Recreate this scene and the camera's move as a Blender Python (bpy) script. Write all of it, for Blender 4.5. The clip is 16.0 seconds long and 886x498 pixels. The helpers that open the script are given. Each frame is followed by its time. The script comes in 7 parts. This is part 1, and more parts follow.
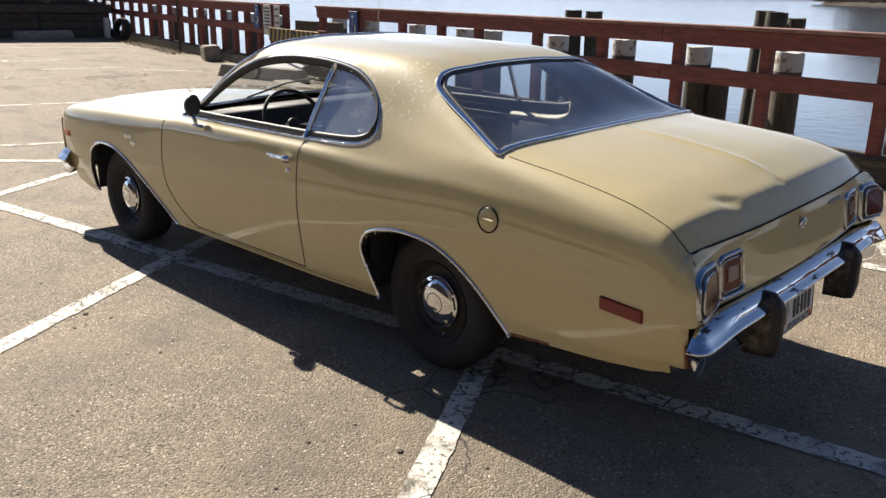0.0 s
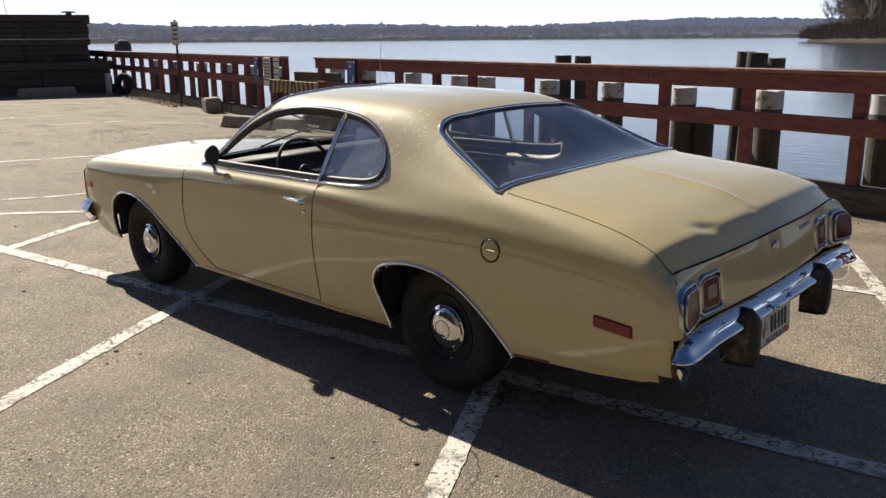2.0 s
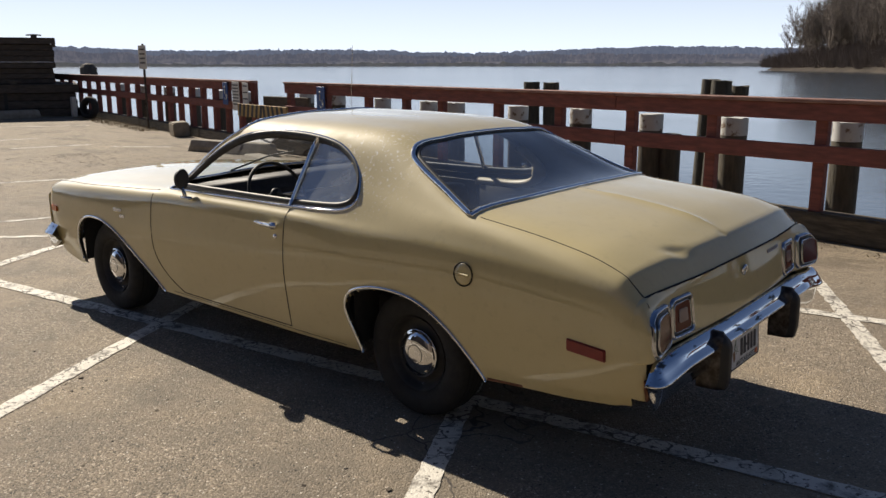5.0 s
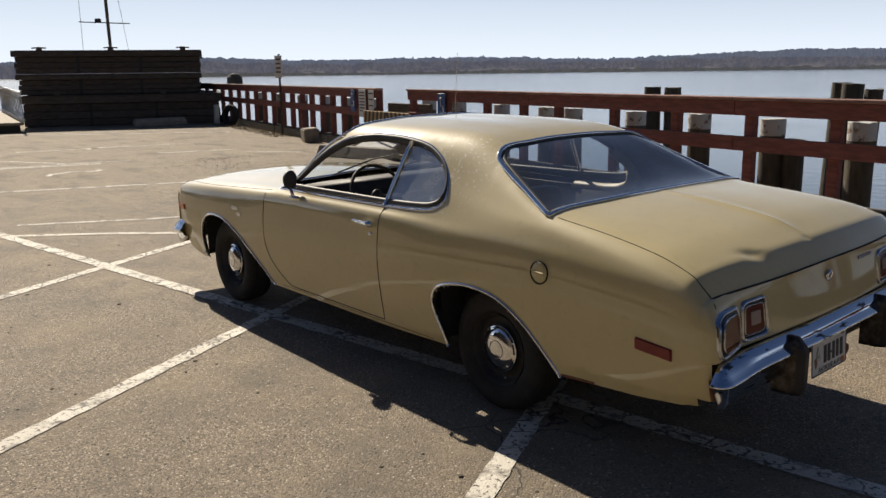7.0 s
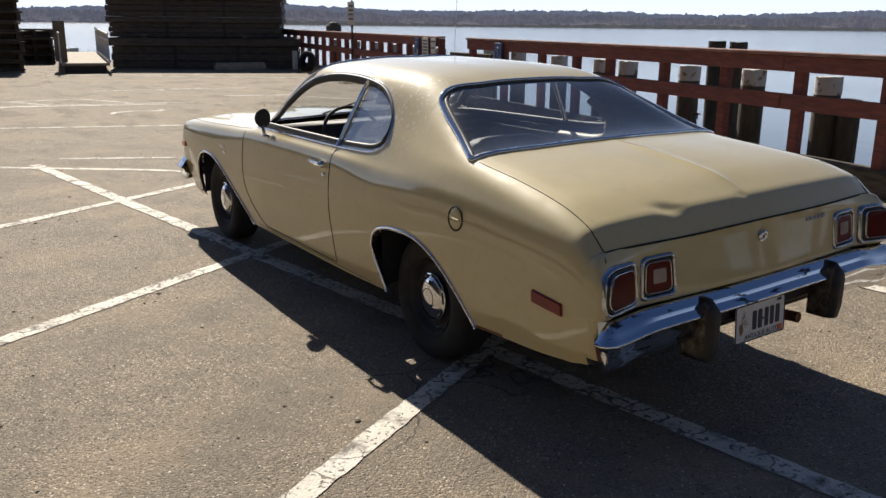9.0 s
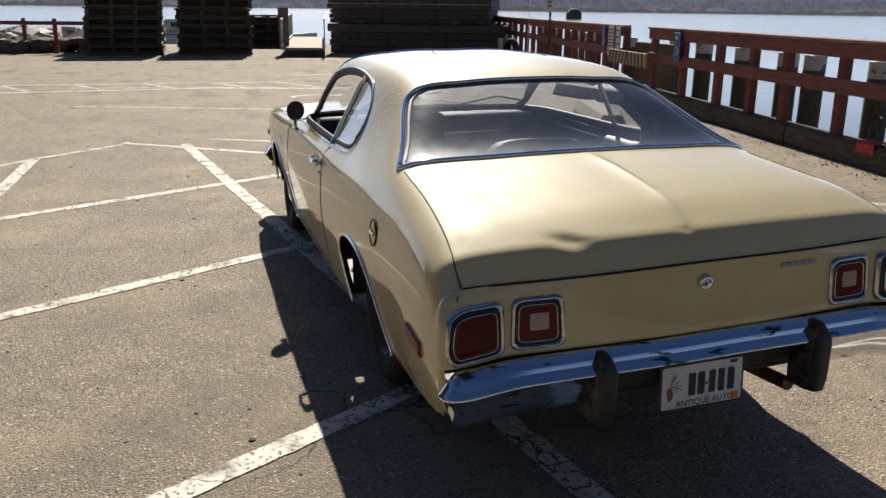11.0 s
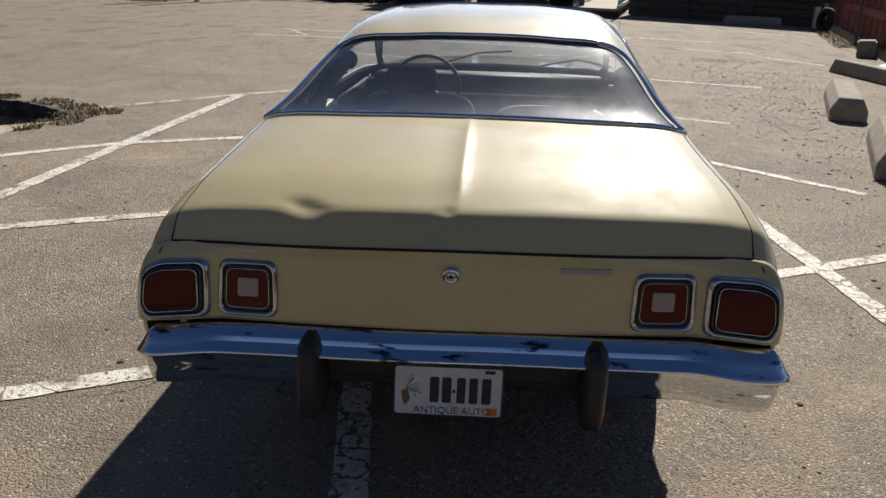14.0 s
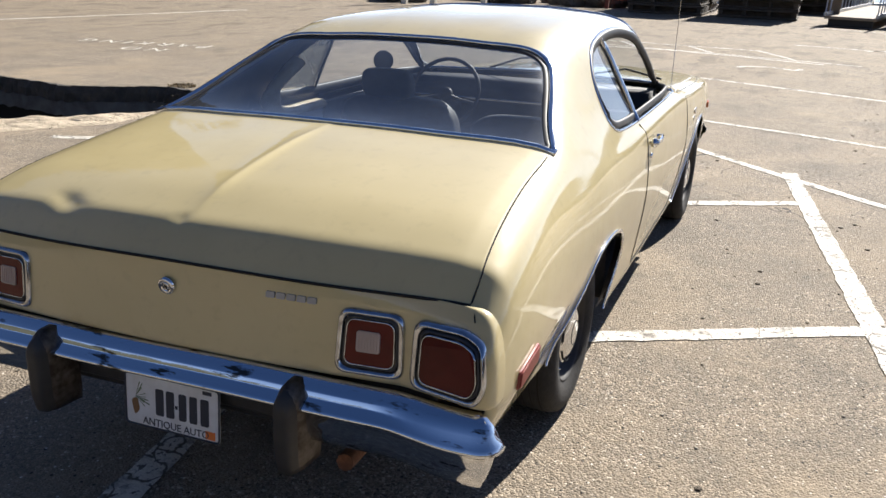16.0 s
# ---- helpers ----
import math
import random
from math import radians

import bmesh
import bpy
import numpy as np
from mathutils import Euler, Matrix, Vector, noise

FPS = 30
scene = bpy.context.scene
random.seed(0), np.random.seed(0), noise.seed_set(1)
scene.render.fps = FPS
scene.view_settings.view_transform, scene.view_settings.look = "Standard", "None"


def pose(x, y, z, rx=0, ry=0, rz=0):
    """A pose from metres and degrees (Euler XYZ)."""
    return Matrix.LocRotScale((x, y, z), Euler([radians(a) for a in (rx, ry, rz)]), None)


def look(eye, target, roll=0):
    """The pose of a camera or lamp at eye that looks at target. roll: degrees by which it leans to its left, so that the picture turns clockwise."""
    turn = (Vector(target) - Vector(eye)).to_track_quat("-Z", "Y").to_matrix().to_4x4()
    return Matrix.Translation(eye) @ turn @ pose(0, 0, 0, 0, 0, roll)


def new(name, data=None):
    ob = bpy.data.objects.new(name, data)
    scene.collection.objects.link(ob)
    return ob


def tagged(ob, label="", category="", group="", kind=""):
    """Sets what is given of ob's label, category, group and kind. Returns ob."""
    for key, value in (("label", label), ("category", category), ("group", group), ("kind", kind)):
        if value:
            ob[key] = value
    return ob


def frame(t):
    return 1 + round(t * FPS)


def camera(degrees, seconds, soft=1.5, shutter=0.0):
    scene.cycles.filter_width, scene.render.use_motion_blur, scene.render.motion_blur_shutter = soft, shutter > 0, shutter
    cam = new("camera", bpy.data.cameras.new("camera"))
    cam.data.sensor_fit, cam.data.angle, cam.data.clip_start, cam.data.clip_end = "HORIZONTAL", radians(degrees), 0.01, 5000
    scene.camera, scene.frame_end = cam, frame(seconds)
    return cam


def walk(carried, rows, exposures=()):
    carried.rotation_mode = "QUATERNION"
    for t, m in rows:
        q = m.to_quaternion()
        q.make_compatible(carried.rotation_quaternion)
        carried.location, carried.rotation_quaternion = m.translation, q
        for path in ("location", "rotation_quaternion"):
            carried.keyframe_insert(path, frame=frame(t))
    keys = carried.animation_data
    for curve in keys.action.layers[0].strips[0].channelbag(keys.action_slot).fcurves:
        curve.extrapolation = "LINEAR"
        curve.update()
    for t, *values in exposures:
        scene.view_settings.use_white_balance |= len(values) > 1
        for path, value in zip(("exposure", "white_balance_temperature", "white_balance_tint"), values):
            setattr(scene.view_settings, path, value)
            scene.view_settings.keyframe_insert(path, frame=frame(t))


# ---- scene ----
cam = camera(55.5, 16.0)
METRES, EYE, TILT, LEAN, TURN = 5.639, 1.5, 0.0, 0.0, 43.7
PATH = [
    (0, (2.399, -3.177, 1.581), (1.064, -1.807, 0.995), 1.0),
    (0.5, (2.509, -3.368, 1.589), (1.153, -2.003, 1.044), -1.0),
    (1, (2.556, -3.421, 1.604), (1.212, -2.058, 1.022), -0.7),
    (1.5, (2.579, -3.406, 1.602), (1.23, -2.027, 1.073), -0.4),
    (2, (2.601, -3.437, 1.619), (1.251, -2.045, 1.133), -0.5),
    (2.5, (2.631, -3.429, 1.617), (1.336, -1.976, 1.158), -0.5),
    (3, (2.614, -3.428, 1.619), (1.362, -1.936, 1.166), -0.4),
    (3.5, (2.605, -3.451, 1.619), (1.326, -1.977, 1.184), -0.2),
    (4, (2.582, -3.432, 1.618), (1.299, -1.962, 1.18), 0.1),
    (6.3, (2.614, -3.466, 1.611), (1.276, -2.038, 1.197), -0.5),
    (6.5, (2.635, -3.447, 1.612), (1.287, -2.034, 1.183), -0.7),
    (7, (2.842, -3.403, 1.609), (1.325, -2.167, 1.197), -0.7),
    (7.5, (2.987, -3.247, 1.598), (1.398, -2.107, 1.181), -1.2),
    (8, (2.905, -3.056, 1.597), (1.324, -1.904, 1.179), -1.0),
    (8.5, (2.913, -2.948, 1.579), (1.364, -1.776, 1.102), -0.4),
    (9, (3.195, -2.748, 1.536), (1.571, -1.7, 1.02), 0.6),
    (9.2, (3.253, -2.638, 1.55), (1.624, -1.614, 1.002), -0.1),
    (11.3, (3.361, -1.333, 1.572), (1.515, -0.798, 1.021), 0.8),
    (11.5, (3.325, -1.216, 1.561), (1.494, -0.654, 0.984), 0.7),
    (12, (3.391, -0.922, 1.534), (1.521, -0.591, 0.906), 3.4),
    (12.5, (3.359, -0.636, 1.543), (1.452, -0.592, 0.94), 0.4),
    (13, (3.184, -0.473, 1.556), (1.291, -0.371, 0.918), 3.0),
    (13.5, (3.232, -0.204, 1.532), (1.346, -0.243, 0.868), 2.4),
    (14, (3.312, 0.158, 1.558), (1.428, -0.009, 0.908), 2.2),
    (14.5, (3.103, 0.468, 1.575), (1.209, 0.192, 0.994), 2.1),
    (15, (3.003, 0.762, 1.564), (1.153, 0.335, 0.935), 2.5),
    (15.5, (3.008, 1.155, 1.563), (1.252, 0.502, 0.862), 2.1),
    (16, (2.758, 1.395, 1.571), (1.017, 0.664, 0.911), 2.1),
]
walk(cam, [(t, look(eye, target, roll)) for t, eye, target, roll in PATH],
     [(0.0, 1.0, 6000, 10), (0.5, 0.95, 6000, 10), (1.5, 0.85, 6050, 10), (2.5, 0.52, 6100, 10), (3.5, 0.5, 6100, 10), (6.5, 0.40, 6300, 10), (8.0, 0.25, 6350, 10), (8.5, 0.3, 6250, 10), (9.0, 0.55, 6050, 10), (11.4, 0.62, 6000, 10), (12.0, 0.42, 5950, 10), (12.7, 0.48, 5900, 10), (13.5, 0.44, 5850, 10), (14.0, 0.40, 5820, 10), (14.5, 0.45, 5800, 10), (15.2, 0.96, 5700, 10), (16.0, 1.1, 5700, 10)])

# ---- world, sun ----
SUN_AZ, SUN_EL = radians(168.5), radians(36.5)
world = bpy.data.worlds.new("sky")
scene.world = world
world.use_nodes = True
wn = world.node_tree
sky = wn.nodes.new("ShaderNodeTexSky")
sky.sky_type, sky.sun_disc = "NISHITA", False
sky.sun_elevation, sky.sun_rotation = SUN_EL, math.pi / 2 - SUN_AZ
sky.air_density, sky.dust_density, sky.ozone_density = 0.75, 0.35, 2.5
wn.nodes["Background"].inputs[1].default_value = 0.068
# thin haze that pales the sky towards the horizon
wsep = wn.nodes.new("ShaderNodeSeparateXYZ")
wtc = wn.nodes.new("ShaderNodeTexCoord")
wn.links.new(wtc.outputs["Generated"], wsep.inputs[0])
wabs = wn.nodes.new("ShaderNodeMath")
wabs.operation = "ABSOLUTE"
wn.links.new(wsep.outputs["Z"], wabs.inputs[0])
winv = wn.nodes.new("ShaderNodeMath")
winv.operation, winv.inputs[0].default_value = "SUBTRACT", 1.0
wn.links.new(wabs.outputs[0], winv.inputs[1])
wpow = wn.nodes.new("ShaderNodeMath")
wpow.operation, wpow.inputs[1].default_value = "POWER", 6.0
wn.links.new(winv.outputs[0], wpow.inputs[0])
whue = wn.nodes.new("ShaderNodeHueSaturation")
whue.inputs["Saturation"].default_value, whue.inputs["Value"].default_value = 1.06, 0.56
whue.inputs["Hue"].default_value = 0.506
wn.links.new(sky.outputs[0], whue.inputs["Color"])
wmix = wn.nodes.new("ShaderNodeMix")
wmix.data_type = "RGBA"
wn.links.new(wpow.outputs[0], wmix.inputs[0])
wn.links.new(whue.outputs[0], wmix.inputs[6])
wmix.inputs[7].default_value = (10.6, 11.4, 12.7, 1)
wn.links.new(wmix.outputs[2], wn.nodes["Background"].inputs[0])
sun_data = bpy.data.lights.new("sun", "SUN")
sun_data.energy, sun_data.angle, sun_data.color = 4.9, radians(0.53), (1.0, 0.875, 0.70)
sun = new("sun", sun_data)
sun.matrix_world = look((0, 0, 30), Vector((0, 0, 30)) - Vector((math.cos(SUN_EL) * math.cos(SUN_AZ), math.cos(SUN_EL) * math.sin(SUN_AZ), math.sin(SUN_EL))))
scene.view_settings.exposure = 0.0


# ---- materials ----
def nodes_of(name):
    m = bpy.data.materials.new(name)
    m.use_nodes = True
    nt = m.node_tree
    return m, nt, nt.nodes["Principled BSDF"]


def node(nt, kind, **values):
    n = nt.nodes.new("ShaderNode" + kind)
    for k, v in values.items():
        if k in n.inputs:
            n.inputs[k].default_value = v
    return n


def noise_fac(nt, scale, lo, hi, detail=5.0, coord="Object", stretch=(1, 1, 1)):
    """A 0..1 factor from noise, sharpened between lo and hi."""
    tc = nt.nodes.new("ShaderNodeTexCoord")
    mp = nt.nodes.new("ShaderNodeMapping")
    mp.inputs["Scale"].default_value = stretch
    nt.links.new(tc.outputs[coord], mp.inputs[0])
    nz = node(nt, "TexNoise", Scale=scale, Detail=detail, Roughness=0.6)
    nt.links.new(mp.outputs[0], nz.inputs["Vector"])
    mr = node(nt, "MapRange")
    mr.inputs["From Min"].default_value, mr.inputs["From Max"].default_value = lo, hi
    nt.links.new(nz.outputs["Fac"], mr.inputs["Value"])
    return mr.outputs["Result"]


def mix_col(nt, fac, a, b):
    m = nt.nodes.new("ShaderNodeMix")
    m.data_type = "RGBA"
    nt.links.new(fac, m.inputs["Factor"])
    ins = [s for s in m.inputs if s.type == "RGBA"]
    for sock, v in zip(ins, (a, b)):
        if isinstance(v, tuple):
            sock.default_value = (*v, 1)
        else:
            nt.links.new(v, sock)
    return [s for s in m.outputs if s.type == "RGBA"][0]


def bump(nt, bsdf, fac, strength, dist):
    b = node(nt, "Bump", Strength=strength, Distance=dist)
    nt.links.new(fac, b.inputs["Height"])
    nt.links.new(b.outputs[0], bsdf.inputs["Normal"])


def simple(name, col, rough=0.6, metal=0.0, col2=None, scale=8.0, lo=0.35, hi=0.65, bump_s=0.0, bump_scale=60.0, stretch=(1, 1, 1), random_v=0.0):
    m, nt, b = nodes_of(name)
    b.inputs["Base Color"].default_value = (*col, 1)
    b.inputs["Roughness"].default_value, b.inputs["Metallic"].default_value = rough, metal
    out = None
    if col2:
        out = mix_col(nt, noise_fac(nt, scale, lo, hi, stretch=stretch), col, col2)
    if random_v:
        info = nt.nodes.new("ShaderNodeObjectInfo")
        hsv = node(nt, "HueSaturation")
        mr = node(nt, "MapRange")
        mr.inputs["To Min"].default_value, mr.inputs["To Max"].default_value = 1 - random_v, 1 + random_v
        nt.links.new(info.outputs["Random"], mr.inputs["Value"])
        nt.links.new(mr.outputs[0], hsv.inputs["Value"])
        if out is None:
            hsv.inputs["Color"].default_value = (*col, 1)
        else:
            nt.links.new(out, hsv.inputs["Color"])
        out = hsv.outputs[0]
    if out is not None:
        nt.links.new(out, b.inputs["Base Color"])
    if bump_s:
        bump(nt, b, noise_fac(nt, bump_scale, 0.3, 0.7, stretch=stretch), bump_s, 0.01)
    return m


FLAKING = (-.33, -.67, 1.15)


def paint_material():
    m, nt, b = nodes_of("gold_paint")
    fade = noise_fac(nt, 1.7, 0.35, 0.7)
    c = mix_col(nt, fade, (0.530, 0.440, 0.213), (0.580, 0.485, 0.247))
    dirt = noise_fac(nt, 23.0, 0.55, 0.85)
    c = mix_col(nt, dirt, c, (0.475, 0.395, 0.20))
    # flaking lacquer, pale specks on the left rear roof pillar
    tc = nt.nodes.new("ShaderNodeTexCoord")
    away = nt.nodes.new("ShaderNodeVectorMath")
    away.operation, away.inputs[1].default_value = "DISTANCE", FLAKING
    nt.links.new(tc.outputs["Object"], away.inputs[0])
    near = node(nt, "MapRange")
    near.inputs["From Min"].default_value, near.inputs["From Max"].default_value = 0.34, 0.10
    nt.links.new(away.outputs["Value"], near.inputs["Value"])
    specks = nt.nodes.new("ShaderNodeMath")
    specks.operation = "MULTIPLY"
    nt.links.new(near.outputs[0], specks.inputs[0])
    nt.links.new(noise_fac(nt, 60.0, 0.585, 0.64, 6.0), specks.inputs[1])
    c = mix_col(nt, specks.outputs[0], c, (0.86, 0.82, 0.72))
    nt.links.new(c, b.inputs["Base Color"])
    rough = node(nt, "MapRange")
    rough.inputs["To Min"].default_value, rough.inputs["To Max"].default_value = 0.48, 0.60
    nt.links.new(noise_fac(nt, 9.0, 0.3, 0.7), rough.inputs["Value"])
    nt.links.new(rough.outputs[0], b.inputs["Roughness"])
    b.inputs["Coat Weight"].default_value, b.inputs["Coat Roughness"].default_value = 1.0, 0.05
    smear = node(nt, "MapRange")
    smear.inputs["To Min"].default_value, smear.inputs["To Max"].default_value = 0.028, 0.085
    nt.links.new(noise_fac(nt, 11.0, 0.38, 0.72, 6.0), smear.inputs["Value"])
    nt.links.new(smear.outputs[0], b.inputs["Coat Roughness"])
    b.inputs["Specular IOR Level"].default_value, b.inputs["Coat IOR"].default_value = 0.34, 1.60
    b.inputs["Metallic"].default_value = 0.0
    # orange peel in the clear coat
    peel = node(nt, "Bump", Strength=0.02, Distance=0.002)
    nt.links.new(noise_fac(nt, 70.0, 0.25, 0.75, 2.0), peel.inputs["Height"])
    nt.links.new(peel.outputs[0], b.inputs["Coat Normal"])
    bump(nt, b, noise_fac(nt, 2.2, 0.3, 0.7, 2.0), 0.05, 0.02)
    return m


def asphalt_material():
    m, nt, b = nodes_of("asphalt")
    tc = nt.nodes.new("ShaderNodeTexCoord")
    stones = node(nt, "TexVoronoi", Scale=115.0)
    nt.links.new(tc.outputs["Object"], stones.inputs["Vector"])
    small = node(nt, "TexVoronoi", Scale=210.0)
    nt.links.new(tc.outputs["Object"], small.inputs["Vector"])

    def shade_of(vor, stops):
        sep = nt.nodes.new("ShaderNodeSeparateColor")
        nt.links.new(vor.outputs["Color"], sep.inputs[0])
        ramp = nt.nodes.new("ShaderNodeValToRGB")
        el = ramp.color_ramp.elements
        el[0].position, el[0].color = stops[0][0], (*stops[0][1], 1)
        el[1].position, el[1].color = stops[-1][0], (*stops[-1][1], 1)
        for pos, col in stops[1:-1]:
            e = el.new(pos)
            e.color = (*col, 1)
        nt.links.new(sep.outputs[0], ramp.inputs[0])
        return ramp.outputs[0]
    base = shade_of(stones, [(0.0, (0.045, 0.037, 0.027)), (0.2, (0.135, 0.110, 0.079)), (0.5, (0.215, 0.173, 0.122)), (0.8, (0.31, 0.25, 0.175)), (0.94, (0.50, 0.41, 0.30)), (1.0, (0.74, 0.65, 0.53))])
    fine = shade_of(small, [(0.0, (0.06, 0.049, 0.035)), (0.5, (0.215, 0.174, 0.124)), (1.0, (0.48, 0.40, 0.30))])

    def part_of(fac, k):
        half = nt.nodes.new("ShaderNodeMath")
        half.operation, half.inputs[1].default_value = "MULTIPLY", k
        nt.links.new(fac, half.inputs[0])
        return half.outputs[0]
    base = mix_col(nt, noise_fac(nt, 55.0, 0.42, 0.58, 2.0), base, fine)
    patch = noise_fac(nt, 0.55, 0.42, 0.70)
    half = nt.nodes.new("ShaderNodeMath")
    half.operation, half.inputs[1].default_value = "MULTIPLY", 0.4
    nt.links.new(patch, half.inputs[0])
    base = mix_col(nt, half.outputs[0], base, (0.24, 0.20, 0.145))
    worn = nt.nodes.new("ShaderNodeMath")
    worn.operation, worn.inputs[1].default_value = "MULTIPLY", 0.6
    nt.links.new(noise_fac(nt, 2.2, 0.44, 0.72, 9.0), worn.inputs[0])
    base = mix_col(nt, worn.outputs[0], base, (0.10, 0.088, 0.07))
    sand = noise_fac(nt, 0.9, 0.48, 0.74, 9.0)
    base = mix_col(nt, part_of(sand, .62), base, (0.42, 0.325, 0.205))
    # dusty blotches a hand wide, pale chips and dark pits
    blotch = noise_fac(nt, 7.0, 0.46, 0.74, 8.0)
    base = mix_col(nt, part_of(blotch, .40), base, (0.25, 0.203, 0.146))
    base = mix_col(nt, part_of(noise_fac(nt, 13.0, 0.56, 0.72, 7.0), .5), base, (0.085, 0.071, 0.053))
    base = mix_col(nt, part_of(noise_fac(nt, 0.33, 0.52, 0.66, 6.0), .35), base, (0.12, 0.099, 0.074))
    chips = node(nt, "TexVoronoi", Scale=46.0)
    nt.links.new(tc.outputs["Object"], chips.inputs["Vector"])
    csep = nt.nodes.new("ShaderNodeSeparateColor")
    nt.links.new(chips.outputs["Color"], csep.inputs[0])

    def spots(channel, least, size):
        few = node(nt, "MapRange")
        few.inputs["From Min"].default_value, few.inputs["From Max"].default_value = least, least + 0.01
        nt.links.new(csep.outputs[channel], few.inputs["Value"])
        near = node(nt, "MapRange")
        near.inputs["From Min"].default_value, near.inputs["From Max"].default_value = size, size * 0.8
        nt.links.new(chips.outputs["Distance"], near.inputs["Value"])
        both = nt.nodes.new("ShaderNodeMath")
        both.operation = "MULTIPLY"
        nt.links.new(few.outputs[0], both.inputs[0])
        nt.links.new(near.outputs[0], both.inputs[1])
        return both.outputs[0]
    base = mix_col(nt, spots(0, 0.86, 0.22), base, (0.62, 0.57, 0.49))
    base = mix_col(nt, spots(1, 0.88, 0.26), base, (0.03, 0.026, 0.02))
    # sandy, dry ground towards the railing and the far end of the lot
    sep = nt.nodes.new("ShaderNodeSeparateXYZ")
    nt.links.new(tc.outputs["Object"], sep.inputs[0])
    far = node(nt, "MapRange")
    far.inputs["From Min"].default_value, far.inputs["From Max"].default_value = -4.0, -13.0
    nt.links.new(sep.outputs["X"], far.inputs["Value"])
    # and along the kerb
    along = nt.nodes.new("ShaderNodeMath")
    along.operation, along.inputs[1].default_value = "MULTIPLY_ADD", 0.158
    nt.links.new(sep.outputs["X"], along.inputs[0])
    nt.links.new(sep.outputs["Y"], along.inputs[2])
    kerbside = node(nt, "MapRange")
    kerbside.inputs["From Min"].default_value, kerbside.inputs["From Max"].default_value = 2.0, 4.3
    nt.links.new(along.outputs[0], kerbside.inputs["Value"])
    either = nt.nodes.new("ShaderNodeMath")
    either.operation = "MAXIMUM"
    nt.links.new(far.outputs[0], either.inputs[0])
    nt.links.new(kerbside.outputs[0], either.inputs[1])
    rag = noise_fac(nt, 0.7, 0.3, 0.7)
    mul = nt.nodes.new("ShaderNodeMath")
    mul.operation = "MULTIPLY"
    nt.links.new(either.outputs[0], mul.inputs[0])
    add = nt.nodes.new("ShaderNodeMath")
    add.operation = "ADD"
    nt.links.new(rag, add.inputs[0])
    add.inputs[1].default_value = 0.45
    nt.links.new(add.outputs[0], mul.inputs[1])
    mul.use_clamp = True
    grain = noise_fac(nt, 45.0, 0.4, 0.62, 5.0)
    drift = noise_fac(nt, 0.9, 0.40, 0.60, 8.0, stretch=(0.5, 1.3, 1))
    sandy = mix_col(nt, grain, (0.14, 0.110, 0.074), (0.43, 0.345, 0.230))
    sandy = mix_col(nt, part_of(noise_fac(nt, 9.0, 0.50, 0.62, 9.0), .75), sandy, (0.11, 0.088, 0.062))
    sandy = mix_col(nt, part_of(noise_fac(nt, 2.3, 0.50, 0.64, 9.0), .5), sandy, (0.17, 0.138, 0.10))
    sandy = mix_col(nt, part_of(drift, .45), sandy, (0.20, 0.158, 0.108))
    sandy = mix_col(nt, part_of(noise_fac(nt, 1.5, 0.53, 0.60, 10.0, stretch=(0.6, 1.4, 1)), .65), sandy, (0.105, 0.078, 0.050))
    base = mix_col(nt, part_of(mul.outputs[0], .88), base, sandy)
    # old cracks filled with dirt
    warp = node(nt, "TexNoise", Scale=1.3, Detail=4.0)
    nt.links.new(tc.outputs["Object"], warp.inputs["Vector"])
    vadd = nt.nodes.new("ShaderNodeVectorMath")
    vadd.operation = "ADD"
    nt.links.new(tc.outputs["Object"], vadd.inputs[0])
    nt.links.new(warp.outputs["Color"], vadd.inputs[1])
    crack = node(nt, "TexVoronoi", Scale=0.42)
    crack.feature = "DISTANCE_TO_EDGE"
    nt.links.new(vadd.outputs[0], crack.inputs["Vector"])
    line = node(nt, "MapRange")
    line.inputs["From Min"].default_value, line.inputs["From Max"].default_value = 0.0028, 0.001
    nt.links.new(crack.outputs["Distance"], line.inputs["Value"])
    few = nt.nodes.new("ShaderNodeMath")
    few.operation = "MULTIPLY"
    nt.links.new(line.outputs[0], few.inputs[0])
    nt.links.new(noise_fac(nt, 0.5, 0.56, 0.62, 2.0), few.inputs[1])
    base = mix_col(nt, few.outputs[0], base, (0.06, 0.05, 0.04))
    nt.links.new(base, b.inputs["Base Color"])
    b.inputs["Roughness"].default_value = 0.85
    bump(nt, b, stones.outputs["Distance"], 0.6, 0.009)
    b.inputs["Normal"].links[0].from_node.invert = True
    return m


